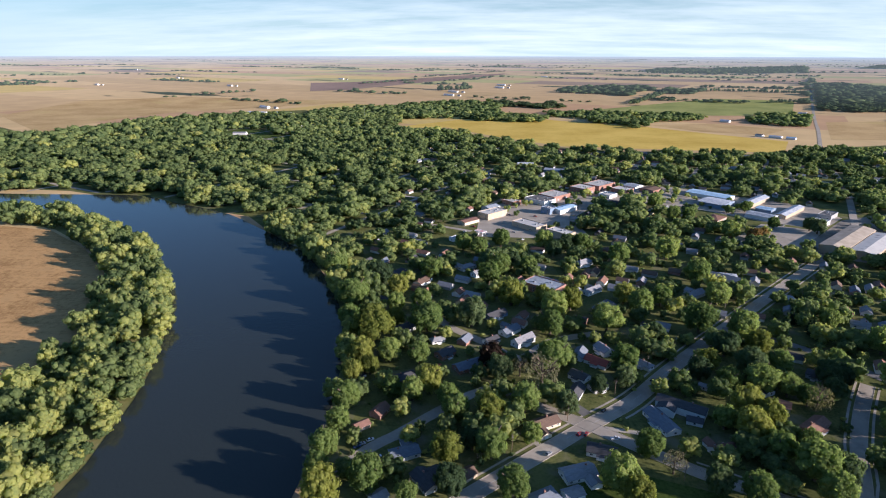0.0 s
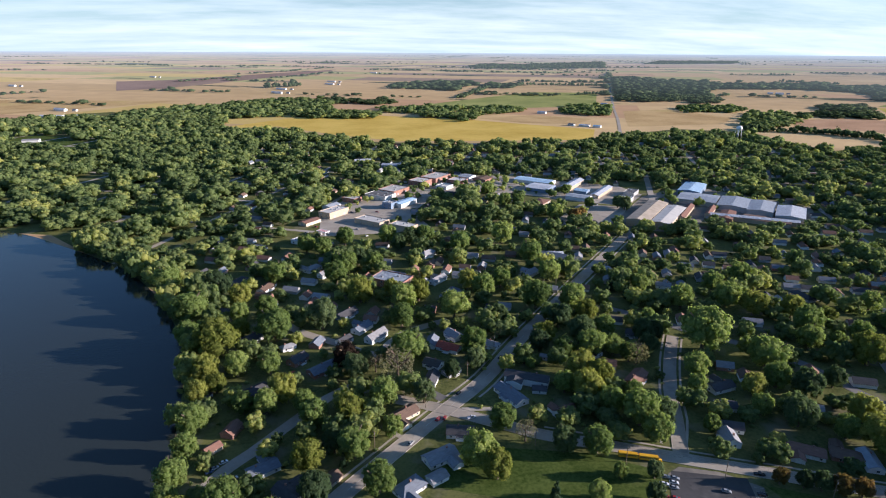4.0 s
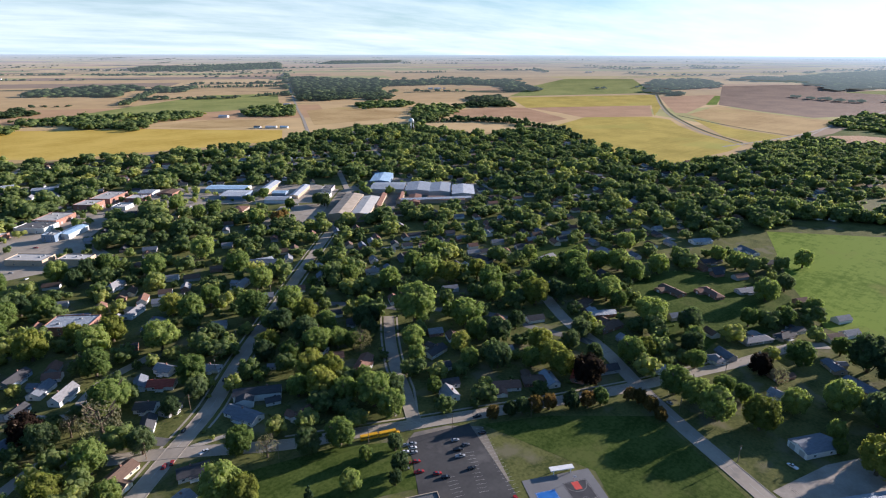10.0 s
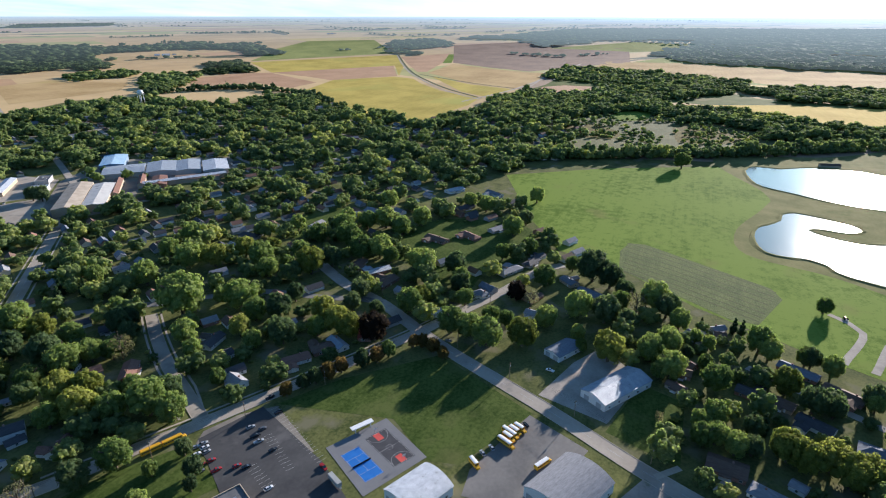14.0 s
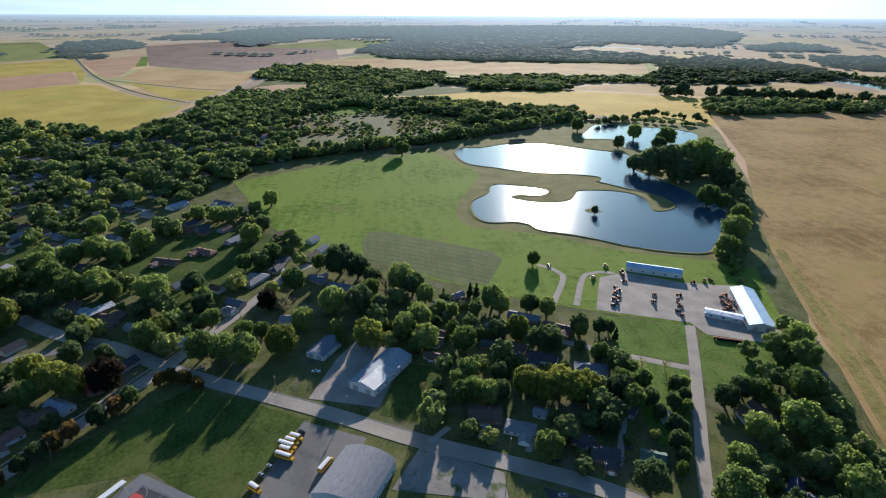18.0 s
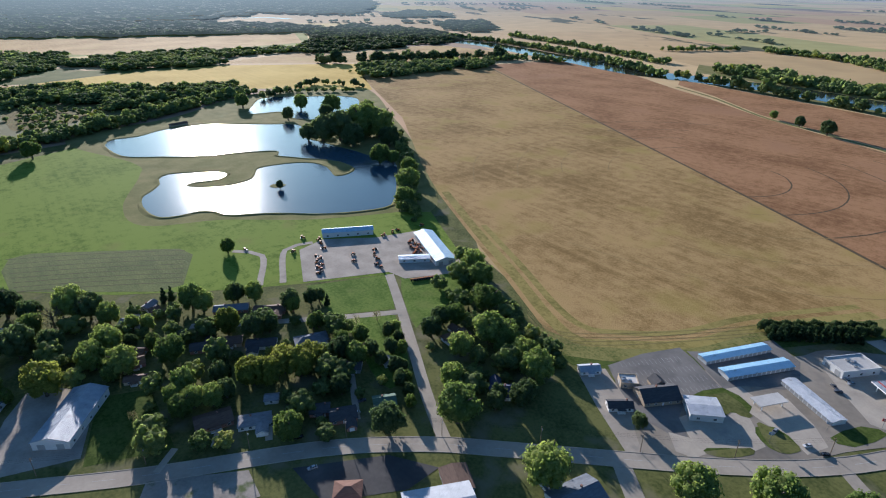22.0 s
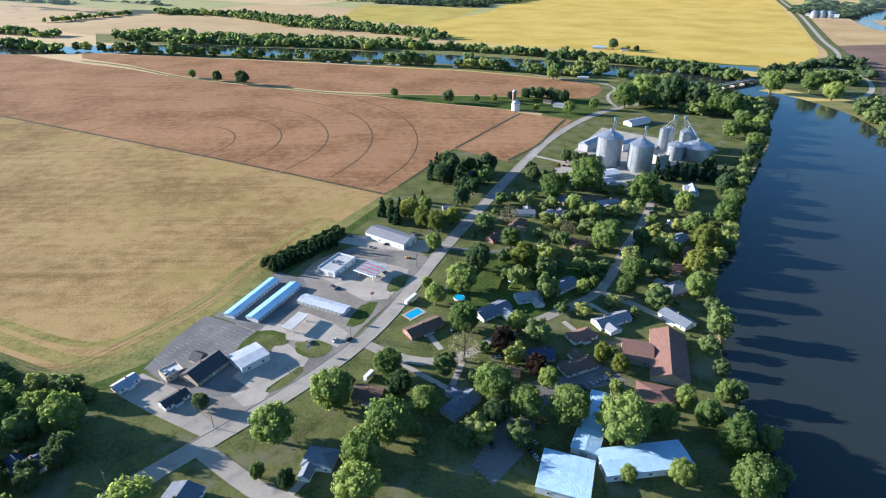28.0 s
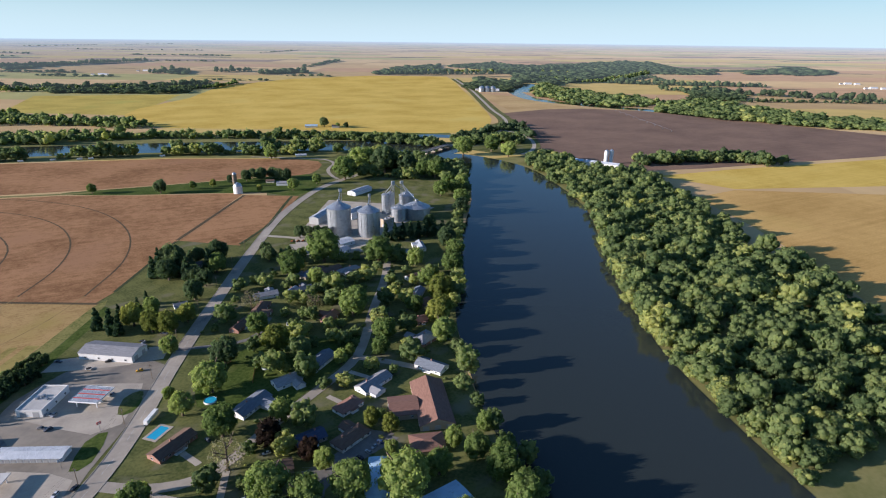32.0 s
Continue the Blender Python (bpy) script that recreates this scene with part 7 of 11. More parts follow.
patch("workshop_apron", [(203, -66), (183, -107), (162, -122), (160, -103), (176, -69)], 0.15, "asphalt", "dark asphalt apron beside the school hall", "ground", smooth=False)
patch("elevator_yard", [(-132, -608), (-212, -745), (-327, -651), (-224, -575), (-160, -544), (-123, -562)], 0.15, "concrete", "concrete yard of the grain elevator", "ground", smooth=False)
patch("elevator_apron", [(-121, -587), (-185, -583), (-214, -553), (-187, -531), (-114, -552)], 0.16, "concrete", "pale gravel apron with a loading deck", "ground", smooth=False)
patch("gravel_lot", [(207, 6), (235, -9), (214, -49), (196, -48)], 0.15, "weedy_gravel", "worn gravel lot with weeds", "ground", smooth=False)
patch("downtown_paving", [(233, 967), (331, 940), (489, 825), (495, 762), (439, 707), (381, 742), (310, 809), (240, 835), (188, 827)], 0.15, "pale_road", "paved main street and lots of the town centre", "ground", smooth=False)
patch("downtown_paving", [(14, 786), (63, 837), (150, 909), (229, 954), (188, 827), (134, 741), (144, 654), (88, 653), (6, 656)], 0.16, "pale_road", "paved lots between the brick shops", "ground", smooth=False)
patch("downtown_paving", [(375, 730), (436, 701), (399, 656), (351, 620), (308, 616), (288, 640)], 0.17, "pale_road", "paved yard before the factory", "ground", smooth=False)
patch("factory_yard", [(351, 620), (402, 662), (488, 752), (569, 788), (620, 774), (692, 644), (640, 587), (506, 629), (453, 580), (423, 583)], 0.18, "worn_paving", "paved factory yard", "ground", smooth=False)
# roads
road("main_road", [(400, 290), (365, 236), (347, 193), (309, 130), (269, 47), (240, -8), (206, -83), (178, -126), (156, -151), (113, -197), (84, -229), (56, -265), (33, -308), (4, -385), (-35, -478), (-85, -592), (-140, -703), (-214, -808), (-290, -870), (-380, -925), (-465, -985)], 10, "pale_road", "pale two-lane main road with kerbs", marked=True, kerb=True, z=0.14)
road("levee_verge", [(-545, -1035), (-583, -1069), (-641, -1091), (-722, -1141), (-793, -1209), (-864, -1298), (-924, -1405), (-999, -1584), (-1163, -1935), (-1318, -2271), (-1618, -2981)], 42, "lawn", "green verge of the levee road", marked=False, kerb=False, z=0.27)
road("bridge_approach", [(-545, -1035), (-583, -1069), (-641, -1091), (-722, -1141), (-793, -1209), (-864, -1298), (-924, -1405), (-999, -1584), (-1163, -1935), (-1318, -2271), (-1618, -2981)], 10, "concrete", "pale levee road beyond the bridge", marked=False, kerb=False, z=0.33)
road("ramp_verge", [(-786, -1193), (-794, -1142), (-785, -1090), (-755, -1026), (-719, -971), (-677, -928), (-646, -913)], 26, "lawn", "green verge of the boat ramp road", marked=False, kerb=False, z=0.25)
road("ramp_road", [(-786, -1193), (-794, -1142), (-785, -1090), (-755, -1026), (-719, -971), (-677, -928), (-646, -913)], 8, "concrete", "pale road curving down to the boat ramp", marked=False, kerb=False, z=0.31)
road("diagonal_street", [(-40, 190), (0, 228), (46, 268), (74, 292), (105, 318), (141, 358), (197, 416), (270, 490), (370, 590), (470, 690)], 10, "pale_road", "straight pale town street with painted lines", marked=True, kerb=True, z=0.14)
road("school_street", [(40, 310), (70, 291), (120, 254), (150, 238), (182, 220), (221, 199), (260, 178), (314, 151), (349, 136), (405, 112), (452, 96), (474, 78)], 9, "pale_road", "pale residential street passing the school", marked=False, kerb=True, z=0.14)
road("side_street", [(187, 221), (204, 251), (218, 277), (241, 312), (265, 344)], 8, "pale_road", "short residential side street", marked=False, kerb=True, z=0.14)
road("cross_street", [(202, 423), (242, 400), (271, 365), (280, 352)], 8, "old_asphalt", "residential cross street", marked=False, kerb=False, z=0.14)
road("oak_lane", [(265, 383), (280, 353), (326, 297), (338, 241), (348, 211), (346, 195)], 8, "old_asphalt", "shaded residential lane", marked=False, kerb=False, z=0.14)
road("river_street", [(-70, 239), (-55, 262), (-41, 275), (-26, 291), (1, 318), (19, 329)], 8, "pale_road", "pale street near the river", marked=False, kerb=False, z=0.14)
road("garden_street", [(-28, 433), (-14, 413), (17, 385), (37, 367), (63, 394), (102, 410)], 8, "pale_road", "curving residential street", marked=False, kerb=False, z=0.14)
road("garden_street_end", [(15, 319), (49, 327), (73, 301)], 7, "old_asphalt", "short shaded street", marked=False, kerb=False, z=0.14)
road("dealer_drive", [(169, -133), (204, -146), (252, -168), (303, -191), (345, -209)], 7, "pale_road", "long pale drive to the dealer yard", marked=False, kerb=False, z=0.14)
road("ranch_street", [(293, -183), (313, -143), (330, -112), (344, -87), (359, -62)], 6, "pale_road", "residential street behind the drive", marked=False, kerb=False, z=0.14)
road("corner_street", [(111, -193), (81, -172), (50, -155), (20, -110)], 9, "pale_road", "wide pale side street", marked=False, kerb=False, z=0.14)
road("curved_street", [(46, -276), (29, -265), (10, -259), (-8, -262), (-34, -281), (-61, -300), (-101, -328), (-120, -353), (-144, -398), (-175, -451), (-197, -496)], 7, "pale_road", "curving pale residential street", marked=False, kerb=False, z=0.14)
road("cul_de_sac", [(-109, -335), (-126, -320), (-143, -302)], 6, "pale_road", "short pale side lane to a river house", marked=False, kerb=False, z=0.14)
road("elevator_lane", [(-103, -629), (-134, -604), (-161, -569)], 6, "concrete", "concrete lane to the grain elevator", marked=False, kerb=False, z=0.14)
road("alley", [(3, -401), (-46, -394), (-67, -423)], 4, "old_asphalt", "narrow back lane", marked=False, kerb=False, z=0.14)
road("north_road", [(470, 690), (600, 930), (700, 1150), (788, 1337), (985, 1705), (1176, 2075), (1700, 3060), (2350, 4280), (3035, 5560), (4400, 8130), (5868, 10899)], 9, "pale_road", "straight pale country road running to the horizon", marked=False, kerb=False, z=0.35)
road("field_track", [(2312, 493), (1729, 446), (1489, 495)], 5, "pale_road", "pale farm track", marked=False, kerb=False, z=0.2)
road("farm_lane", [(750, -1236), (625, -1174), (476, -1069), (381, -1030), (289, -991), (199, -952), (114, -931), (75, -923)], 8, "rough_grass", "grassy farm lane between fields", marked=False, kerb=False, z=0.16)
road("river_lane", [(-171, -1100), (-230, -1061), (-277, -1031), (-292, -1005), (-290, -975), (-268, -935), (-260, -892), (-261, -858)], 6, "pale_road", "pale winding lane to the river", marked=False, kerb=False, z=0.18)
road("yard_loop", [(387, -120), (437, -141), (460, -124)], 5, "gravel", "gravel loop beside the dealer yard", marked=False, kerb=False, z=0.17)
road("yard_spur", [(381, -136), (436, -161), (437, -187)], 5, "gravel", "gravel spur beside the dealer yard", marked=False, kerb=False, z=0.17)
road("creek_edge", [(2950, 1476), (2408, 1177), (2063, 974), (1812, 798), (1634, 654), (1484, 500)], 9, "ditch_green", "dark overgrown field ditch", marked=False, kerb=False, z=0.3)
road("creek_lane", [(2943, 1482), (2400, 1183), (2037, 970), (1790, 798), (1594, 644), (1461, 497)], 6, "pale_road", "pale farm lane beside the ditch", marked=False, kerb=False, z=0.31)
road("ditch", [(2007, 918), (1888, 751), (1787, 597), (1729, 477)], 8, "ditch_green", "dark ditch between fields", marked=False, kerb=False, z=0.3)
road("grass_track", [(1405, 525), (1716, 473), (2098, 462), (2740, 453)], 8, "pale_road", "pale track past the wood", marked=False, kerb=False, z=0.32)
road("field_seam", [(1268, -1113), (355, -665), (54, -510)], 3.8, "track", "dark seam between the two crops", marked=False, kerb=False, z=0.16)
road("field_seam", [(-113, -820), (-15, -653)], 4.5, "track", "dark drain line through the corn", marked=False, kerb=False, z=0.16)
# dark green strips along two crop edges
road("field_edge", [(-171, -786), (-148, -738), (-114, -666), (-74, -611)], 4, "ditch_green", "dark strip along the corn beside the road", marked=False, kerb=False, z=0.16)
road("field_edge", [(-14, -650), (15, -588), (43, -530)], 3, "ditch_green", "dark strip along the crop beside the grove", marked=False, kerb=False, z=0.16)
road("driveway", [(35, 277), (46, 265), (50, 270)], 3.6, "concrete", "pale concrete driveway", marked=False, kerb=False, z=0.15)
road("driveway", [(81, 288), (101, 284)], 3.6, "concrete", "pale concrete driveway", marked=False, kerb=False, z=0.15)
road("driveway", [(39, -273), (19, -254), (-4, -236)], 3.6, "concrete", "pale concrete driveway", marked=False, kerb=False, z=0.15)
road("driveway", [(10, -289), (-0, -270)], 3.6, "concrete", "pale concrete driveway", marked=False, kerb=False, z=0.15)
road("driveway", [(-36, -312), (-48, -299)], 3.6, "concrete", "pale concrete driveway", marked=False, kerb=False, z=0.15)
road("driveway", [(-12, -259), (-6, -239)], 3.6, "concrete", "pale concrete driveway", marked=False, kerb=False, z=0.15)
road("driveway", [(-98, -320), (-109, -305)], 3.6, "concrete", "pale concrete driveway", marked=False, kerb=False, z=0.15)
road("driveway", [(-77, -299), (-83, -288)], 3.6, "concrete", "pale concrete driveway", marked=False, kerb=False, z=0.15)
road("driveway", [(258, -51), (239, -41)], 3.6, "concrete", "pale concrete driveway", marked=False, kerb=False, z=0.15)
road("driveway", [(244, -71), (227, -64)], 3.6, "concrete", "pale concrete driveway", marked=False, kerb=False, z=0.15)
road("driveway", [(258, -127), (214, -107)], 3.6, "concrete", "pale concrete driveway", marked=False, kerb=False, z=0.15)
road("driveway", [(65, -169), (57, -183)], 3.6, "concrete", "pale concrete driveway", marked=False, kerb=False, z=0.15)
road("driveway", [(238, -14), (249, -25)], 3.6, "concrete", "pale concrete driveway", marked=False, kerb=False, z=0.15)
# footpaths along the town streets
def footpath(pts, offset, gap_label="narrow concrete footpath along the street"):
    c = smooth_line(pts, 10)
    d = np.gradient(c, axis=0)
    d /= np.linalg.norm(d, axis=1)[:, None] + 1e-9
    s = np.stack([-d[:, 1], d[:, 0]], 1)
    v, f, _, _ = ribbon(c + s * offset, 1.4, 0.125, smooth=False)
    tagged(new("footpath", mesh_of("footpath", v, f, ("concrete",))), gap_label, "footpath", "", "structure")


footpath([(0, 228), (46, 268), (74, 292), (105, 318), (141, 358), (197, 416), (270, 490), (370, 590)], 8.5)
footpath([(90, 305), (105, 318), (141, 358), (197, 416), (270, 490), (370, 590)], -8.5)
footpath([(120, 254), (150, 238), (182, 220), (221, 199), (260, 178), (314, 151), (349, 136), (405, 112)], 7.5)
footpath([(187, 228), (204, 251), (218, 277), (241, 312), (265, 344)], 6.5)
footpath([(187, 228), (204, 251), (218, 277), (241, 312), (265, 344)], -6.5)
# water
RIVER = [(-456, -931), (-473, -843), (-426, -732), (-388, -660), (-310, -544), (-258, -459), (-203, -365), (-176, -300), (-158, -250), (-140, -178), (-112, -80), (-98, 60), (-86, 223), (-84, 289), (-95, 390), (-114, 452), (-142, 517), (-180, 582), (-221, 630), (-275, 685), (-340, 745), (-444, 800), (-520, 836), (-720, 836), (-1150, 850), (-1150, 745), (-720, 735), (-560, 735), (-420, 640), (-355, 578), (-299, 508), (-261, 444), (-234, 382), (-219, 334), (-211, 300), (-207, 267), (-203, 222), (-215, 120), (-235, 0), (-268, -123), (-284, -180), (-302, -233), (-322, -275), (-368, -357), (-440, -462), (-505, -560), (-551, -674), (-584, -792), (-576, -888), (-545, -960), (-500, -985)]
patch("river", RIVER, 0.2, "river_water", "wide calm dark river reflecting the sky", "river", smooth=True)
LAKE = [(912, -97), (940, -112), (938, -144), (956, -171), (966, -197), (964, -246), (939, -290), (910, -331), (883, -368), (844, -364), (798, -342), (757, -351), (723, -358), (694, -366), (668, -370), (637, -374), (617, -384), (587, -373), (536, -339), (502, -316), (477, -294), (477, -271), (486, -244), (500, -219), (516, -200), (530, -180), (542, -156), (551, -145), (564, -141), (573, -128), (572, -109), (577, -95), (592, -88), (622, -86), (650, -92), (663, -103), (685, -117), (707, -121), (719, -135), (711, -157), (696, -183), (680, -191), (667, -175), (670, -151), (662, -140), (648, -152), (637, -174), (638, -194), (647, -210), (667, -221), (682, -231), (683, -253), (677, -278), (662, -296), (638, -301), (614, -296), (598, -293), (597, -309), (613, -327), (648, -326), (670, -314), (691, -296), (712, -280), (724, -272), (741, -281), (754, -270), (769, -228), (782, -182), (805, -146), (827, -113), (856, -101)]
patch("lake", LAKE, 0.2, "lake_water", "lake glinting in low sun", "lake", smooth=True, step=6.0)
patch("islet", [(607, -215), (611, -221), (609, -229), (601, -232), (597, -224), (599, -217)], 0.5, "rough_grass", "tiny grassy islet with a tree in the lake", "ground", smooth=True)
bank("lake_bank", LAKE, 5, 0.9, "dry grassy bank round the lake")
POND = [(1012, -337), (1085, -373), (1135, -407), (1134, -451), (1106, -490), (1083, -538), (1033, -564), (954, -522), (901, -471), (891, -428), (912, -395), (936, -385), (967, -402), (996, -385), (999, -358)]
patch("pond", POND, 0.2, "lake_water", "small pond behind the lake", "pond", smooth=True)
bank("pond_bank", POND, 7, 0.8, "reedy bank of the pond")
LOWER = [(-520, -970), (-491, -1020), (-455, -1077), (-401, -1128), (-314, -1168), (-200, -1209), (-38, -1265), (150, -1312), (383, -1361), (611, -1405), (783, -1390), (953, -1372), (1237, -1440), (1355, -1460), (1615, -1516), (1814, -1538), (1969, -1502)]
road("lower_river", LOWER, 112, "river_water", "lower reach of the river between tree belts", z=0.22)
road("back_channel", [(-646, -1143), (-583, -1188), (-502, -1197)], 45, "river_water", "side channel of the river", z=0.2)
road("upper_bend", [(-1802, -2445), (-1606, -2287), (-1433, -2123)], 150, "river_water", "bend of the river beyond the dark field", z=0.2)
road("upper_channel", [(-1466, -2172), (-1331, -1818), (-1382, -1545), (-1464, -1369), (-1505, -1167)], 60, "river_water", "narrow reach of the river below a wood", z=0.2)
road("far_reach", [(1917, -1558), (1799, -1544), (1724, -1535)], 70, "river_water", "pale reach of the river far out", z=0.2)
road("far_channel", [(3939, -1349), (3967, -1525), (3723, -1593)], 40, "river_water", "far gleam of the river", z=0.2)
road("town_street", [(-1074, 866), (-796, 1412), (-519, 1957)], 7, "pale_road", "straight residential street under trees", z=0.13)
road("town_street", [(-947, 869), (-691, 1371), (-435, 1874)], 7, "pale_road", "straight residential street under trees", z=0.13)
road("town_street", [(-826, 861), (-586, 1331), (-352, 1791)], 7, "pale_road", "straight residential street under trees", z=0.13)
road("town_street", [(-704, 853), (-481, 1291), (-263, 1719)], 7, "pale_road", "straight residential street under trees", z=0.13)
road("town_street", [(-577, 855), (-375, 1251), (-174, 1647)], 7, "pale_road", "straight residential street under trees", z=0.13)
road("town_street", [(-466, 826), (-270, 1211), (-74, 1596)], 7, "pale_road", "straight residential street under trees", z=0.13)
road("town_street", [(-361, 786), (-176, 1149), (9, 1513)], 7, "pale_road", "straight residential street under trees", z=0.13)
road("town_street", [(-272, 714), (-92, 1066), (87, 1419)], 7, "pale_road", "straight residential street under trees", z=0.13)
road("town_street", [(-200, 609), (-14, 973), (171, 1336)], 7, "pale_road", "straight residential street under trees", z=0.13)
road("town_street", [(20, 794), (151, 1050), (281, 1307)], 7, "pale_road", "straight residential street under trees", z=0.13)
road("town_street", [(229, 957), (310, 1117), (392, 1277)], 7, "pale_road", "straight residential street under trees", z=0.13)
road("town_street", [(345, 938), (432, 1109), (514, 1269)], 7, "pale_road", "straight residential street under trees", z=0.13)
road("town_street", [(434, 866), (537, 1069), (635, 1261)], 7, "pale_road", "straight residential street under trees", z=0.13)
road("town_street", [(633, 764), (786, 1063), (938, 1363)], 7, "pale_road", "straight residential street under trees", z=0.13)
road("town_street", [(575, 403), (815, 873), (1049, 1333)], 7, "pale_road", "straight residential street under trees", z=0.13)
road("town_street", [(637, 277), (893, 780), (1143, 1272)], 7, "pale_road", "straight residential street under trees", z=0.13)
road("town_street", [(747, 248), (944, 633), (1140, 1018)], 7, "pale_road", "straight residential street under trees", z=0.13)
road("town_street", [(847, 197), (1060, 614), (1267, 1020)], 7, "pale_road", "straight residential street under trees", z=0.13)
road("town_street", [(963, 178), (1045, 339), (1121, 488)], 7, "pale_road", "straight residential street under trees", z=0.13)
road("town_street", [(1101, 202), (1161, 320), (1221, 437)], 7, "pale_road", "straight residential street under trees", z=0.13)
road("town_street", [(1239, 226), (1294, 333), (1343, 429)], 7, "pale_road", "straight residential street under trees", z=0.13)
road("town_street", [(-841, 981), (-713, 915), (-584, 850)], 7, "pale_road", "straight residential street under trees", z=0.118)
road("town_street", [(-790, 1081), (-394, 879), (1, 677)], 7, "pale_road", "straight residential street under trees", z=0.118)
road("town_street", [(-739, 1180), (-354, 984), (20, 794)], 7, "pale_road", "straight residential street under trees", z=0.118)
road("town_street", [(-688, 1280), (-293, 1079), (103, 877)], 7, "pale_road", "straight residential street under trees", z=0.118)
road("town_street", [(-637, 1380), (-210, 1162), (207, 950)], 7, "pale_road", "straight residential street under trees", z=0.118)
road("town_street", [(-587, 1480), (269, 1044), (1113, 614)], 7, "pale_road", "straight residential street under trees", z=0.118)
road("town_street", [(-536, 1580), (320, 1144), (1175, 708)], 7, "pale_road", "straight residential street under trees", z=0.118)
road("town_street", [(199, 1331), (713, 1069), (1226, 808)], 7, "pale_road", "straight residential street under trees", z=0.118)
road("town_street", [(571, 1267), (924, 1087), (1277, 907)], 7, "pale_road", "straight residential street under trees", z=0.118)
road("town_street", [(750, 1301), (932, 1209), (1103, 1122)], 7, "pale_road", "straight residential street under trees", z=0.118)
road("town_street", [(876, 1363), (1004, 1298), (1132, 1232)], 7, "pale_road", "straight residential street under trees", z=0.118)
# large buildings
hall("workshop", 331, 50, -29, 21.9, 13, 4, 2, "gable", "white", "slate", "white metal workshop with a blue-grey gabled roof", "workshop")
hall("arched_hall", 301, 12, -33, 41.7, 18, 5, 2.6, "gable", "white", "tin", "white metal hall with a low pale metal roof", "hall")
hall("gymnasium", 211, 23, 155, 32.7, 27, 6, 4, "arch", "white", "grey", "school gymnasium with a grey curved roof", "gymnasium")
hall("machine_shed", 435, -221, -115, 45.5, 10, 5, 1.6, "gable", "white", "tinsky", "long white open-fronted machine shed", "shed")
hall("machine_shop", 362, -265, 162, 62.1, 17, 4.6, 2.4, "gable", "white", "tinsky", "white metal farm-machine workshop", "workshop")
hall("machine_annex", 354, -239, -121, 25.3, 8, 3.6, 1, "gable", "white", "tinsky", "low white annex with a pale-blue roof", "shed")
hall("metal_warehouse", 41, -413, 146, 39.0, 17, 5, 2.2, "gable", "white", "grey", "white metal warehouse with a grey gabled roof", "warehouse")
hall("storage_row", 126, -324, -111, 47.8, 7.5, 2.8, 0.8, "storage", "white", "tinskylit", "row of self-storage units with many roller doors", "storage building")
hall("storage_row", 110, -319, -113, 45.7, 9, 2.8, 1, "storage", "white", "tinskylit", "row of self-storage units with many roller doors", "storage building")
hall("storage_row", 77, -315, 155, 35.5, 9, 2.8, 1, "storage", "white", "tinwhite", "row of self-storage units with many roller doors", "storage building")
hall("care_home", -130, -261.5, 73, 45, 20, 3.4, 4, "gable", "tan", "rust", "large single-storey home with a red-brown shingle roof", "care home")
hall("care_wing", -113.2, -265.5, -17, 17, 19, 3.4, 2.6, "gable", "tan", "rust", "wide wing with a red-brown shingle roof", "building")
hall("care_garage", -111.8, -229.8, 163, 18, 14, 3, 2, "hip", "tan", "rust", "low garage with a red-brown roof", "garage")
hall("factory_hall", 434.0, 649.8, 44, 112, 26, 9, 2.2, "gable", "tan", "tan_roof", "long tan factory hall with a low cream roof", "factory")
hall("factory_hall", 452.0, 630.5, 44, 96, 24, 8, 1.6, "gable", "tan", "flat_roof", "tan factory hall with a weathered pale roof", "factory")
hall("shop", -3.3, 714.3, 45, 26.2, 14.0, 4, 1.4, "gable", "cream", "roof_rust", "cream shop building with a red-brown gabled roof", "shop building")
hall("shop", 28.8, 746.3, -45, 19.4, 37.5, 8, 0, "flat", "pale_brick", "flat_roof", "pale-brick shop building with a pale flat roof", "shop building")
hall("shop", 27.2, 781.9, 45, 22.0, 15.4, 5, 2, "gable", "white", "roof_tin", "white shop building with a grey metal roof", "shop building")
hall("shop", 73.5, 697.3, -45, 39.8, 20.6, 6, 0, "flat", "pale_brick", "flat_roof", "pale-brick shop building with a pale flat roof", "shop building")
hall("shop", 108.1, 662.8, -45, 30.5, 16.3, 7, 0, "flat", "pale_brick", "flat_roof", "pale-brick shop building with a pale flat roof", "shop building")
hall("shop", 101.4, 829.1, -45, 37.4, 27.4, 6, 0, "flat", "white", "dark_flat_roof", "white shop building with a dark flat roof", "shop building")
hall("shop", 125.5, 856.3, -45, 31.1, 39.5, 7, 0, "flat", "brick", "flat_roof", "red-brick shop building with a pale flat roof", "shop building")
hall("shop", 58.5, 816.1, -45, 21.8, 17.5, 6, 0, "flat", "brick", "flat_roof", "red-brick shop building with a pale flat roof", "shop building")
hall("shop", 106.3, 769.0, -45, 15.3, 13.4, 8, 0, "flat", "blue", "flat_roof", "pale blue metal shop building with a pale flat roof", "shop building")
hall("shop", 129.3, 778.7, 45, 37.8, 15.0, 6, 1.2, "gable", "white", "roof_tinsky", "white shop building with a blue-white metal roof", "shop building")
hall("shop", 175.1, 898.5, -45, 27.1, 28.9, 9, 0, "flat", "brick", "flat_roof", "red-brick shop building with a pale flat roof", "shop building")
hall("shop", 208.3, 931.3, -45, 30.3, 46.7, 8, 0, "flat", "brick", "flat_roof", "red-brick shop building with a pale flat roof", "shop building")
hall("shop", 209.4, 869.8, -45, 19.7, 22.3, 5, 0, "flat", "white", "flat_roof", "white shop building with a pale flat roof", "shop building")
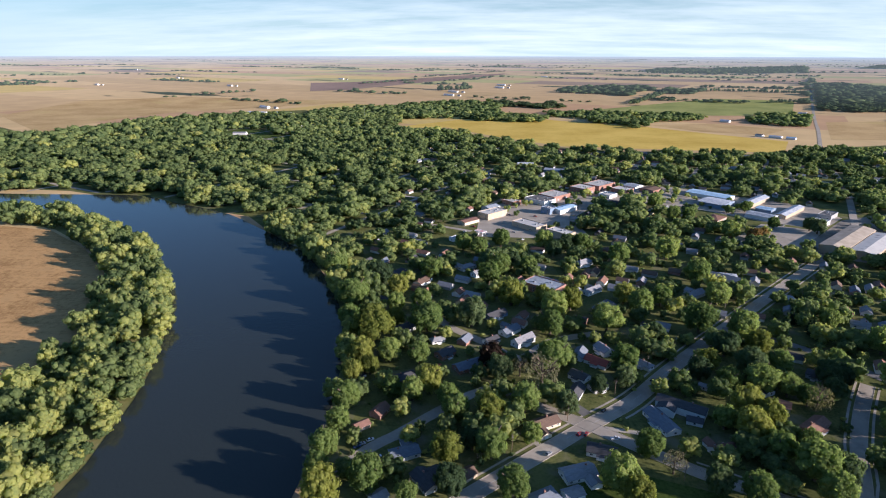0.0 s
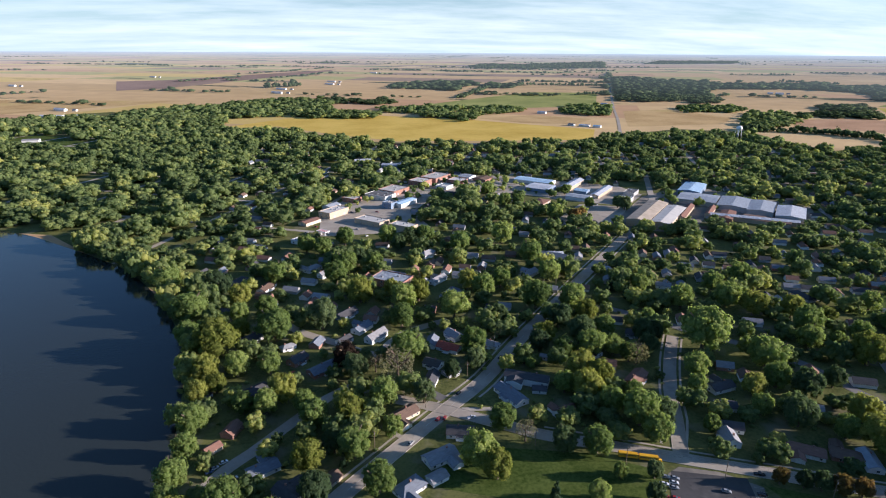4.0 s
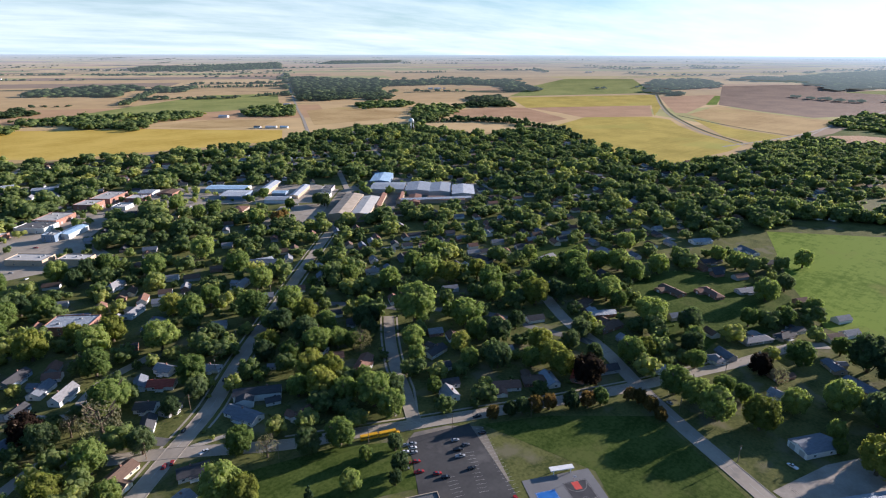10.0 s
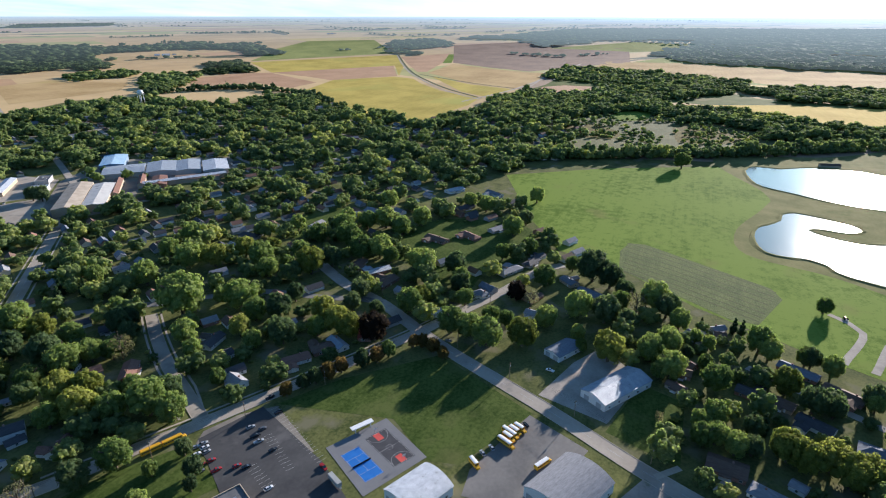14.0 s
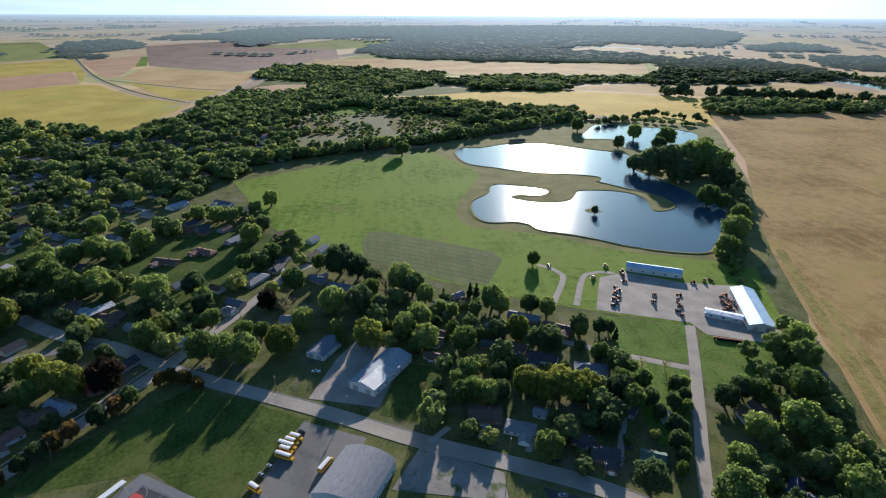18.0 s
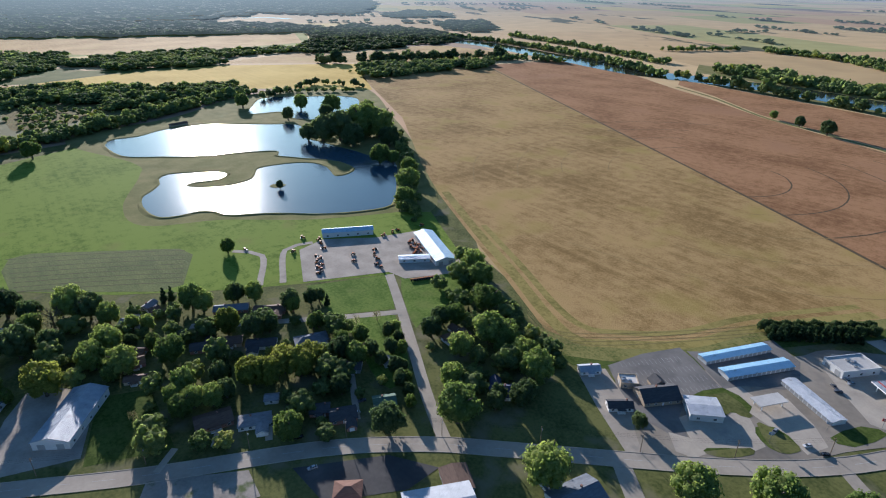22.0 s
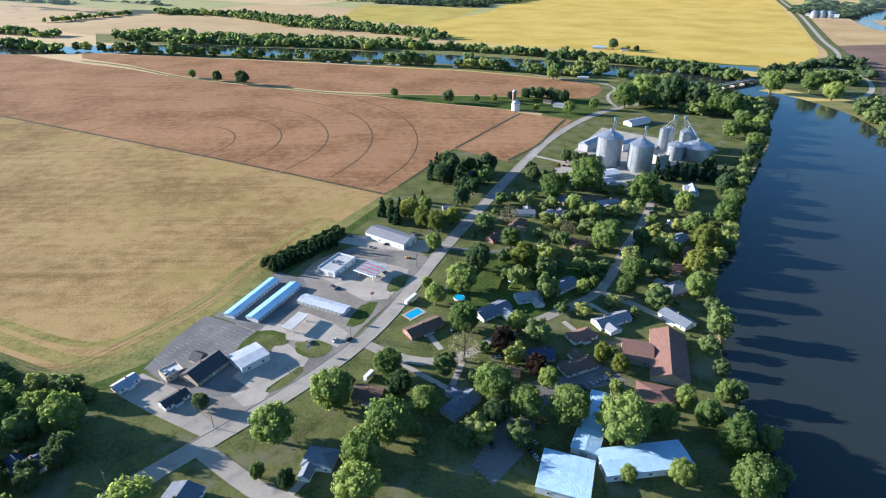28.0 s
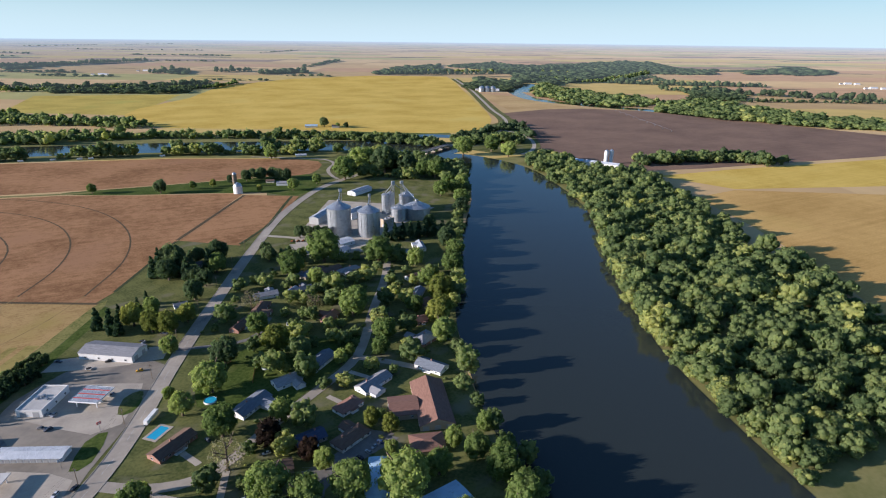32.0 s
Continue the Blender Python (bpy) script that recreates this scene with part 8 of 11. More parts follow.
hall("shop", 239.2, 903.0, -45, 26.4, 24.3, 6, 0, "flat", "brick", "flat_roof", "red-brick shop building with a pale flat roof", "shop building")
hall("shop", 36.3, 658.1, -45, 8.6, 12.2, 4, 0, "flat", "white", "flat_roof", "white shop building with a pale flat roof", "shop building")
hall("shop", -14.5, 636.2, -45, 18.5, 12.1, 4, 0, "flat", "white", "roof_tinwhite", "white shop building with a white metal roof", "shop building")
hall("shop", 153.6, 604.7, -45, 11.4, 10.3, 4, 1.2, "gable", "brick", "roof_brown", "red-brick shop building with a brown gabled roof", "shop building")
hall("shop", -27.6, 792.6, -45, 23.7, 15.6, 4, 1.4, "gable", "white", "roof_tin", "white shop building with a grey metal roof", "shop building")
hall("shop", 365.4, 877.5, -45, 63.2, 27.5, 5, 1.6, "gable", "white", "roof_tinsky", "white shop building with a blue-white metal roof", "shop building")
hall("shop", 354.5, 826.0, -45, 36.6, 37.7, 6, 1.4, "gable", "blue", "roof_tinwhite", "pale blue metal shop building with a white metal roof", "shop building")
hall("shop", 416.3, 839.2, 45, 67.3, 15.5, 6, 2.0, "gable", "tan", "roof_tinwhite", "tan shop building with a white metal roof", "shop building")
hall("shop", 409.0, 792.7, -45, 20.3, 17.6, 5, 1.6, "gable", "blue", "roof_tinsky", "pale blue metal shop building with a blue-white metal roof", "shop building")
hall("shop", 387.4, 758.7, -45, 33.9, 21.6, 5, 1.5, "gable", "white", "roof_tin", "white shop building with a grey metal roof", "shop building")
hall("shop", 437.2, 782.5, 45, 72.5, 12.7, 5, 1.6, "gable", "tan", "roof_tinwhite", "tan shop building with a white metal roof", "shop building")
hall("shop", 445.3, 730.2, -45, 19.6, 29.9, 5, 0, "flat", "white", "flat_roof", "white shop building with a pale flat roof", "shop building")
hall("shop", 478.0, 766.5, -45, 15.7, 29.5, 6, 0, "flat", "grey", "dark_flat_roof", "grey metal shop building with a dark flat roof", "shop building")
hall("shop", 321.9, 744.7, -45, 17.7, 28.2, 4, 2.2, "hip", "tan", "roof_rust", "tan shop building with a red-brown hipped roof", "shop building")
hall("shop", 263.5, 931.9, -45, 22.2, 24.3, 5, 1.5, "gable", "white", "roof_tin", "white shop building with a grey metal roof", "shop building")
hall("shop", 286.6, 913.5, 45, 28.0, 23.7, 4, 1.6, "gable", "brick", "roof_brown", "red-brick shop building with a brown gabled roof", "shop building")
hall("factory_hall", 552.4, 707.0, -45, 52.0, 49.8, 7, 1.8, "gable", "grey", "roof_tin", "grey metal factory hall with a grey metal roof", "factory")
hall("factory_hall", 584.1, 671.6, 45, 61.9, 38.1, 7, 1.8, "gable", "grey", "roof_tin", "grey metal factory hall with a grey metal roof", "factory")
hall("factory_hall", 605.9, 643.8, 45, 64.3, 32.1, 7, 1.8, "gable", "grey", "roof_tin", "grey metal factory hall with a grey metal roof", "factory")
hall("factory_hall", 618.7, 606.2, 45, 63.5, 33.6, 8, 1.8, "gable", "grey", "roof_tinwhite", "grey metal factory hall with a white metal roof", "factory")
hall("factory_hall", 489.1, 647.0, 45, 75.0, 9.7, 6, 2.2, "gable", "tan", "roof_rust", "tan factory hall with a red-brown gabled roof", "factory")
hall("factory_hall", 524.6, 643.6, 45, 49.2, 8.0, 6, 2.0, "gable", "tan", "roof_rust", "tan factory hall with a red-brown gabled roof", "factory")
hall("factory_hall", 533.6, 622.2, 45, 46.3, 17.8, 5, 1.6, "gable", "brick", "roof_rust", "red-brick factory hall with a red-brown gabled roof", "factory")
hall("factory_hall", 569.0, 591.9, -45, 54.3, 26.4, 5, 1.4, "gable", "tan", "roof_brown", "tan factory hall with a brown gabled roof", "factory")
hall("factory_hall", 582.2, 763.0, 45, 67.8, 31.5, 8, 2.0, "gable", "blue", "roof_tinsky", "pale blue metal factory hall with a blue-white metal roof", "factory")
hall("factory_hall", 554.3, 599.5, -34.5, 105.1, 12, 6, 1.5, "gable", "tan", "roof_tinwhite", "tan building with a white metal roof", "factory")
hall("shop", 68.5, 495.0, -39.6, 33.9, 22, 7, 0, "flat", "brick", "roof_tin", "red-brick commercial building with a grey metal roof", "shop building")
hall("shop", 245.2, 521.5, -41.0, 32.1, 12, 6, 2.5, "gable", "white", "roof_slate", "white commercial building with a slate-grey roof", "shop building")
hall("shop", 103.5, 1111.4, -0.9, 30.7, 12, 6, 2, "gable", "white", "roof_tinwhite", "white commercial building with a white metal roof", "shop building")
hall("shop", 152.7, 1046.6, -23.7, 39.6, 18, 7, 2.2, "gable", "blue", "roof_tin", "blue metal building with a grey metal roof", "shop building")
# houses
house(-62, 281, 40, 9.0, 6, 2.7, 1.6, "tan", "rust")
house(-34, 258, 26, 15.6, 9, 2.8, 1.8, "white", "slate")
house(-21, 237, -54, 15.6, 9, 2.8, 2, "grey", "dark")
house(-43, 225, 44, 8.1, 7, 2.6, 1.5, "white", "grey")
house(0, 243, 43, 9.2, 7, 2.6, 1.8, "tan", "brown")
house(44, 288, 30, 20.4, 9, 2.8, 2.2, "cream", "brown")
house(58, 247, 20, 17.7, 10, 2.8, 2.2, "white", "grey")
house(38, 228, 30, 15.2, 9, 2.7, 1.8, "white", "slate")
house(53, 232, 24, 9.8, 7, 2.6, 1.6, "white", "grey")
house(74, 265, -17, 15.6, 9, 3, 2.4, "white", "dark")
house(115, 294, -71, 23.1, 10, 3, 2.4, "white", "slate")
house(141, 269, 18, 14.7, 8, 3, 2.6, "white", "rust")
house(203, 294, 38, 19.9, 9, 2.8, 2, "brick", "rust")
house(99, 379, -64, 13.0, 9, 3.5, 2.6, "white", "grey")
house(91, 362, -39, 16.5, 9, 3, 2.4, "white", "red")
house(75, 342, -42, 12.3, 9, 3, 2.2, "white", "dark")
house(123, 360, -49, 11.7, 7, 2.7, 1.8, "white", "grey")
house(85, 330, 30, 11.9, 8, 3, 2.2, "grey", "dark")
house(41, 390, 43, 18.7, 8, 4, 3, "white", "grey")
house(-24, 389, 29, 10.5, 6, 2.6, 1.4, "white", "grey")
house(-17, 368, 46, 13.5, 9, 3.4, 2.6, "brick", "dark")
house(-0, 352, 33, 20.4, 10, 3, 2.4, "brick", "slate")
house(-23, 346, 41, 9.8, 6, 2.6, 1.6, "tan", "red")
house(-51, 407, 41, 16.2, 9, 3.4, 2.4, "white", "dark")
house(-104, 523, 46, 23.0, 10, 3, 2, "grey", "dark")
house(-72, 526, 58, 22.9, 9, 3, 2, "white", "dark")
house(-45, 507, 63, 20.3, 9, 3, 2, "white", "brown")
house(22, 435, 42, 19.4, 9, 3.2, 2.4, "blue", "dark")
house(32, 407, 47, 17.1, 9, 3.2, 2.4, "white", "slate")
house(72, 507, -33, 24.0, 18, 4.2, 2.4, "brick", "slate")
house(117, 563, 41, 19.8, 9, 4, 3, "white", "grey")
house(247, 533, -15, 24.0, 12, 4, 2, "white", "tin")
house(202, 486, 38, 22.7, 9, 3.5, 2.5, "white", "grey")
house(112, 491, 41, 19.6, 8, 3.5, 2.4, "white", "grey")
house(115, 457, 49, 23.1, 8, 3.5, 2.4, "white", "slate")
house(143, 413, 35, 14.8, 9, 3, 2.4, "white", "dark")
house(-75, 334, 59, 11.3, 7, 2.6, 1.4, "grey", "dark")
house(-42, 335, 32, 14.7, 9, 2.8, 2, "brick", "dark")
house(-3, 547, 43, 18.0, 9, 3.2, 2.4, "white", "grey")
house(17, 390, 42, 11.7, 8, 3, 2, "white", "dark")
house(282, 483, -9, 11.9, 8, 3, 2, "white", "tin")
house(314, 432, -30, 13.1, 9, 3, 2.2, "white", "grey")
house(235, 352, -41, 9.5, 9, 3, 2.2, "grey", "dark")
house(192, 331, -66, 8.5, 8, 2.8, 2, "white", "dark")
house(155, 334, -33, 6.9, 5, 2.4, 1.4, "white", "grey")
house(254, 207, -37, 18.4, 9, 2.7, 1.8, "white", "rust")
house(273, 198, -36, 16.3, 10, 2.7, 1.8, "brick", "brown")
house(281, 192, -118, 16.3, 8, 2.8, 2, "white", "tin")
house(220, 225, -108, 12.0, 9, 3.4, 3, "white", "grey")
house(303, 183, 25, 23.6, 9, 2.8, 2, "brick", "red")
house(396, 224, -34, 23.1, 9, 2.7, 1.8, "brick", "tin")
house(379, 207, -10, 22.5, 11, 2.7, 2, "brick", "brown")
house(402, 246, 6, 21.8, 9, 2.7, 1.8, "tan", "brown")
house(347, 150, -49, 11.3, 9, 2.7, 1.8, "white", "tin")
house(532, 301, -114, 24.0, 17, 3.4, 3, "white", "grey")
house(251, 272, 8, 17.1, 9, 3, 2.2, "white", "dark")
house(240, 253, -19, 11.8, 8, 3, 2, "white", "dark")
house(422, 383, -87, 21.3, 9, 3, 2.2, "grey", "dark")
house(475, 339, -2, 18.9, 9, 2.8, 2, "white", "grey")
house(450, 266, -8, 18.4, 9, 2.8, 2, "tan", "grey")
house(233, 534, -47, 24.0, 11, 3.5, 2.2, "white", "tin")
house(486, 206, -108, 24.0, 10, 2.7, 1.8, "brick", "brown")
house(507, 179, -119, 24.0, 9, 2.7, 1.8, "brick", "rust")
house(441, 118, -28, 24.0, 9, 2.7, 1.8, "grey", "grey")
house(465, 105, -17, 18.4, 8, 2.7, 1.8, "tan", "dark")
house(478, 103, -23, 17.8, 7, 2.7, 1.6, "white", "dark")
house(438, 66, -133, 15.4, 9, 2.7, 1.8, "tan", "slate")
house(422, 46, -114, 21.7, 10, 2.7, 2, "brick", "slate")
house(397, 90, -116, 13.8, 9, 2.7, 2, "brick", "brown")
house(590, 215, -26, 24.0, 10, 2.7, 2, "tan", "dark")
house(650, 251, -29, 24.0, 12, 3.2, 2, "white", "tin")
house(655, 200, -120, 24.0, 9, 2.8, 2, "white", "slate")
house(536, 159, -27, 20.3, 9, 2.7, 2, "grey", "grey")
house(382, -32, -132, 15.4, 8, 3, 2.2, "white", "grey")
house(392, -47, -84, 7.4, 7, 2.6, 1.8, "white", "brown")
house(334, -24, -97, 10.5, 9, 2.8, 2, "brick", "brown")
house(401, -46, -51, 10.2, 6, 2.6, 1.6, "grey", "grey")
house(345, -26, -124, 11.9, 9, 2.8, 2, "brick", "brown")
house(363, -91, -117, 22.8, 9, 2.7, 1.8, "brick", "slate")
house(346, -112, -120, 21.3, 9, 2.7, 1.8, "brick", "brown")
house(327, -61, -111, 13.9, 9, 2.7, 1.8, "brick", "dark")
house(323, -77, -116, 14.0, 9, 2.7, 1.8, "tan", "brown")
house(309, -92, -119, 18.2, 9, 2.7, 1.8, "white", "dark")
house(295, -119, -105, 20.2, 10, 2.7, 1.8, "white", "slate")
house(256, -46, -99, 18.2, 12, 2.8, 2.2, "brick", "brown")
house(243, -63, -112, 16.1, 9, 2.8, 1.8, "white", "grey")
house(255, -77, -118, 7.2, 6, 2.6, 1.4, "white", "grey")
house(231, -94, -117, 10.5, 8, 2.7, 1.8, "brick", "dark")
house(254, -127, -130, 9.5, 9, 3, 2, "grey", "dark")
house(220, -102, -112, 13.9, 10, 2.8, 2, "brick", "dark")
house(216, -125, -114, 12.0, 9, 2.8, 2, "white", "green")
house(246, -146, 169, 7.3, 6, 2.6, 1.4, "white", "grey")
house(243, -196, -91, 18.2, 9, 3, 2.4, "white", "brown")
house(183, -183, -124, 16.0, 11, 3, 3, "grey", "navy")
house(317, -21, -115, 11.5, 6, 2.5, 1.2, "tan", "brown")
house(169, -238, -121, 12.1, 7, 2.8, 1.6, "white", "tin")
house(138, -226, -127, 13.4, 7, 2.8, 1.8, "white", "dark")
house(131, -250, -118, 21.7, 14, 3, 4, "tan", "dark")
house(55, -187, 170, 13.9, 11, 2.8, 2.2, "white", "slate")
house(38, -230, 173, 15.0, 11, 2.8, 2, "brick", "brown")
house(11, -290, -144, 24.0, 10, 2.7, 2, "brick", "brown")
house(-33, -309, -143, 24.0, 11, 2.7, 2, "white", "slate")
house(-58, -325, -167, 17.1, 10, 2.8, 2.2, "white", "grey")
house(-83, -339, -142, 24.0, 11, 2.8, 2.4, "white", "slate")
house(-109, -400, -136, 15.1, 9, 2.8, 2.4, "brick", "rust")
house(-84.5, -282, -156, 16.5, 9.5, 2.8, 2.4, "white", "rust")
house(-107, -298.5, -155, 24.0, 10, 2.8, 2.2, "white", "grey")
house(-10, -222, -131, 20.5, 10, 3, 2.4, "grey", "slate")
house(-76.5, -253.5, -156, 21, 10, 2.8, 2.2, "white", "brown")
house(-56, -263, -172, 16.6, 10, 2.8, 2.2, "tan", "navy")
house(-38, -247, 175, 9.5, 9, 2.8, 2, "tan", "brown")
house(-44, -416, -131, 18.7, 8, 2.8, 2.2, "brick", "brown")
house(-63, -439, -123, 24.0, 9, 2.8, 2.2, "brick", "brown")
house(-72, -464, 180, 20.0, 9, 2.8, 2, "white", "grey")
house(-119, -496, -144, 23.9, 9, 2.8, 2, "tan", "slate")
house(-20, -560, -159, 24.0, 9, 2.8, 2, "white", "dark")
house(-6, -474, -172, 10.1, 7, 2.7, 1.6, "white", "grey")
house(-94, -462, -140, 11.5, 7, 2.8, 2, "white", "tin")
house(-205, -445, -168, 20.7, 9, 3, 2.2, "white", "rust")
house(-189, -409, -129, 23.1, 9, 2.8, 2, "grey", "slate")
house(-187, -390, -143, 14.3, 8, 2.8, 2, "tan", "brown")
house(-170, -364, -169, 10.2, 9, 2.8, 2, "brick", "rust")
house(-161, -336, -157, 18.1, 13, 2.8, 2.4, "brick", "grey")
house(-149, -300, 122, 20.2, 11, 2.8, 2.4, "white", "slate")
house(-244, -518, 76, 24.0, 7, 3, 2, "white", "tin")
house(-220, -508, -170, 14.4, 7, 2.7, 1.6, "tan", "grey")
house(-154, -488, -166, 21.3, 8, 2.8, 2, "tan", "grey")
house(-103, -462, -171, 16.3, 8, 2.8, 2, "grey", "slate")
house(-159, -537, -155, 24.0, 12, 4, 2, "white", "tin")
house(-139, -496, -162, 19.3, 9, 2.8, 2, "brick", "brown")
house(111, -160, -100, 23.5, 15, 2.8, 2.6, "white", "slate")
# single trees
plant("m", [(-14, -335, 9.9), (-14, -288, 8.9), (-42, -538, 8.3), (-45, -551, 7.0), (-27, -229, 9.4), (-54, -398, 8.0), (-46, -287, 6.2), (-201, -1064, 12.3), (-42, -215, 8.3), (-104, -512, 9.3), (-102, -497, 8.4), (-113, -512, 5.7), (-57, -237, 5.3), (-118, -470, 7.1), (-140, -522, 16.1), (-96, -331, 4.7), (-63, -212, 9.4), (-105, -339, 3.4), (-271, -853, 17.7), (-127, -397, 10.6), (-134, -409, 9.1), (-314, -894, 20.6), (-134, -355, 6.3), (-187, -494, 12.8), (-125, -331, 5.9), (-136, -350, 7.7), (-92, -232, 3.6), (-86, -201, 11.8), (-174, -386, 5.5), (-175, -382, 6.1)])
plant("m", [(-217, -473, 8.3), (-82, -176, 3.5), (-391, -817, 12.7), (-206, -426, 7.1), (-404, -804, 14.4), (-361, -700, 10.2), (-108, -208, 6.7), (-173, -329, 8.5), (-397, -744, 9.2), (-241, -443, 9.8), (-383, -699, 10.2), (-262, -476, 9.1), (-125, -224, 5.0), (-366, -651, 9.6), (-409, -727, 9.8), (-540, -954, 17.3), (-105, -175, 5.5), (-131, -210, 6.7), (-611, -965, 15.7), (-147, -227, 5.1), (-611, -905, 13.9), (-141, -200, 6.4), (-135, -190, 8.4), (-139, -177, 6.0), (-132, -167, 9.2), (-77, 239, 6.4), (-77, 255, 7.6), (-75, 278, 6.5), (-131, 519, 11.1), (-75, 300, 8.3)])
plant("m", [(-95, 409, 9.0), (-100, 449, 12.2), (-51, 231, 9.0), (-56, 358, 8.0), (-48, 313, 6.4), (-62, 441, 7.7), (-29, 222, 5.5), (-35, 310, 7.1), (-35, 356, 7.2), (-41, 446, 8.7), (-33, 403, 12.3), (-37, 519, 9.9), (-13, 307, 6.3), (-7, 291, 8.0), (18, 505, 10.7), (13, 258, 8.5), (30, 533, 10.1), (23, 230, 7.8), (58, 535, 8.4), (35, 302, 8.6), (36, 272, 5.7), (63, 405, 9.6), (70, 438, 10.3), (58, 351, 10.8), (123, 606, 10.0), (108, 412, 11.1), (154, 569, 10.6), (107, 353, 9.3), (144, 449, 9.5), (77, 237, 9.5)])
plant("m", [(209, 587, 12.0), (165, 463, 8.8), (99, 264, 7.3), (218, 523, 10.8), (139, 323, 3.6), (180, 414, 12.3), (216, 470, 9.8), (169, 333, 7.3), (210, 408, 10.8), (150, 291, 6.6), (189, 331, 9.4), (213, 357, 7.7), (142, 232, 7.7), (204, 327, 7.2), (168, 265, 7.9), (126, 199, 5.1), (211, 317, 6.3), (288, 432, 6.5), (287, 428, 7.2), (145, 212, 3.6), (188, 272, 6.2), (253, 362, 7.0), (179, 250, 10.4), (180, 234, 8.0), (301, 387, 10.2), (244, 289, 8.1), (352, 414, 8.9), (274, 321, 16.0), (232, 270, 6.2), (342, 382, 10.5)])
plant("m", [(216, 235, 4.6), (386, 421, 10.4), (297, 286, 11.9), (257, 243, 6.0), (288, 266, 8.1), (369, 325, 10.7), (352, 305, 8.4), (373, 300, 5.6), (397, 304, 7.7), (457, 349, 7.6), (287, 212, 6.5), (436, 310, 9.1), (467, 300, 10.2), (442, 281, 11.0), (492, 310, 8.5), (437, 270, 8.5), (418, 252, 10.7), (488, 285, 9.1), (425, 237, 9.6), (432, 238, 9.4), (282, 154, 5.0), (499, 269, 10.9), (420, 223, 6.8), (560, 296, 9.8), (486, 245, 9.4), (343, 168, 9.0), (417, 195, 8.8), (519, 237, 9.4), (409, 185, 10.5), (327, 128, 9.2)])
plant("m", [(402, 149, 6.7), (368, 133, 6.3), (599, 212, 7.6), (326, 115, 8.2), (589, 189, 8.6), (319, 99, 10.1), (349, 106, 6.2), (464, 132, 6.9), (349, 94, 5.4), (527, 140, 9.8), (492, 115, 6.4), (486, 112, 6.9), (644, 144, 8.9), (424, 84, 8.7), (525, 102, 6.8), (360, 68, 7.5), (463, 68, 6.4), (383, 50, 10.0), (350, 44, 5.0), (337, 39, 3.8), (407, 22, 7.0), (349, -2, 6.2), (418, -2, 10.7), (343, -4, 8.4), (887, -11, 10.9), (325, -10, 4.9), (363, -14, 7.2), (355, -14, 8.5), (392, -20, 7.1), (328, -17, 8.2)])
plant("m", [(377, -31, 4.2), (371, -39, 4.6), (344, -37, 4.9), (283, -34, 5.4), (270, -34, 5.9), (324, -42, 8.1), (290, -41, 6.8), (274, -41, 6.0), (269, -50, 5.9), (381, -70, 8.6), (373, -75, 7.0), (375, -96, 5.6), (280, -72, 5.5), (459, -120, 5.6), (367, -109, 6.4), (1068, -347, 12.1), (222, -73, 6.9), (336, -125, 5.1), (308, -127, 4.5), (307, -130, 4.9), (993, -427, 12.7), (277, -131, 5.3), (935, -460, 15.3), (257, -131, 6.6), (275, -144, 5.2), (747, -415, 25.2), (866, -491, 13.6), (613, -363, 12.1), (730, -434, 21.7), (272, -168, 3.6)])
plant("m", [(603, -377, 7.8), (250, -159, 3.4), (223, -144, 3.5), (464, -303, 9.7), (205, -135, 3.0), (504, -333, 12.2), (554, -368, 9.3), (262, -199, 6.3), (205, -163, 7.0), (257, -206, 6.4), (181, -148, 10.6), (226, -186, 7.5), (309, -265, 8.8), (287, -254, 9.1), (257, -234, 9.1), (226, -209, 10.1), (223, -219, 7.2), (211, -207, 5.5), (216, -215, 8.0), (200, -212, 7.1), (197, -216, 6.1), (181, -206, 9.4), (125, -155, 10.1), (81, -178, 3.2), (79, -199, 9.4), (55, -223, 10.2), (35, -165, 9.3), (36, -184, 8.8), (25, -200, 10.6), (29, -247, 7.5)])
plant("m", [(25, -259, 2.5), (8, -217, 7.2), (15, -469, 6.3), (10, -338, 3.5), (6, -397, 5.9), (4, -318, 6.6)])
plant("d", [(-1, -538, 9.5), (-5, -579, 7.1), (-7, -569, 11.1), (-18, -484, 8.2), (-22, -523, 7.1), (-30, -576, 6.7), (-29, -510, 7.0), (-26, -365, 9.2), (-48, -571, 9.8), (-27, -211, 6.6), (-93, -566, 5.9), (-92, -547, 7.2), (-137, -604, 6.3), (-145, -600, 6.3), (-154, -596, 6.2), (-163, -593, 5.6), (-345, -873, 22.3), (-375, -847, 16.6), (-282, -575, 7.3), (-271, -510, 10.0), (-291, -540, 7.0), (-343, -609, 10.0), (-85, 498, 11.7), (-8, 230, 7.8), (2, 416, 11.7), (3, 265, 6.2), (21, 338, 8.3), (60, 300, 6.8), (84, 325, 5.1), (102, 332, 6.6)])
plant("d", [(141, 396, 7.2), (155, 345, 7.6), (185, 378, 9.0), (126, 238, 7.0), (192, 353, 9.6), (238, 343, 8.1), (231, 324, 6.9), (246, 342, 6.7), (145, 187, 3.4), (192, 246, 5.7), (162, 208, 4.3), (153, 193, 4.6), (269, 228, 9.5), (298, 252, 8.8), (232, 185, 4.1), (324, 257, 6.6), (239, 181, 4.4), (392, 267, 9.0), (327, 208, 6.7), (265, 164, 5.3), (348, 213, 7.7), (327, 187, 5.4), (418, 160, 9.4), (387, 144, 7.9), (563, 136, 7.9), (451, 49, 13.0), (382, 30, 10.4), (442, 34, 10.1), (427, 21, 7.2), (377, 13, 7.2)])
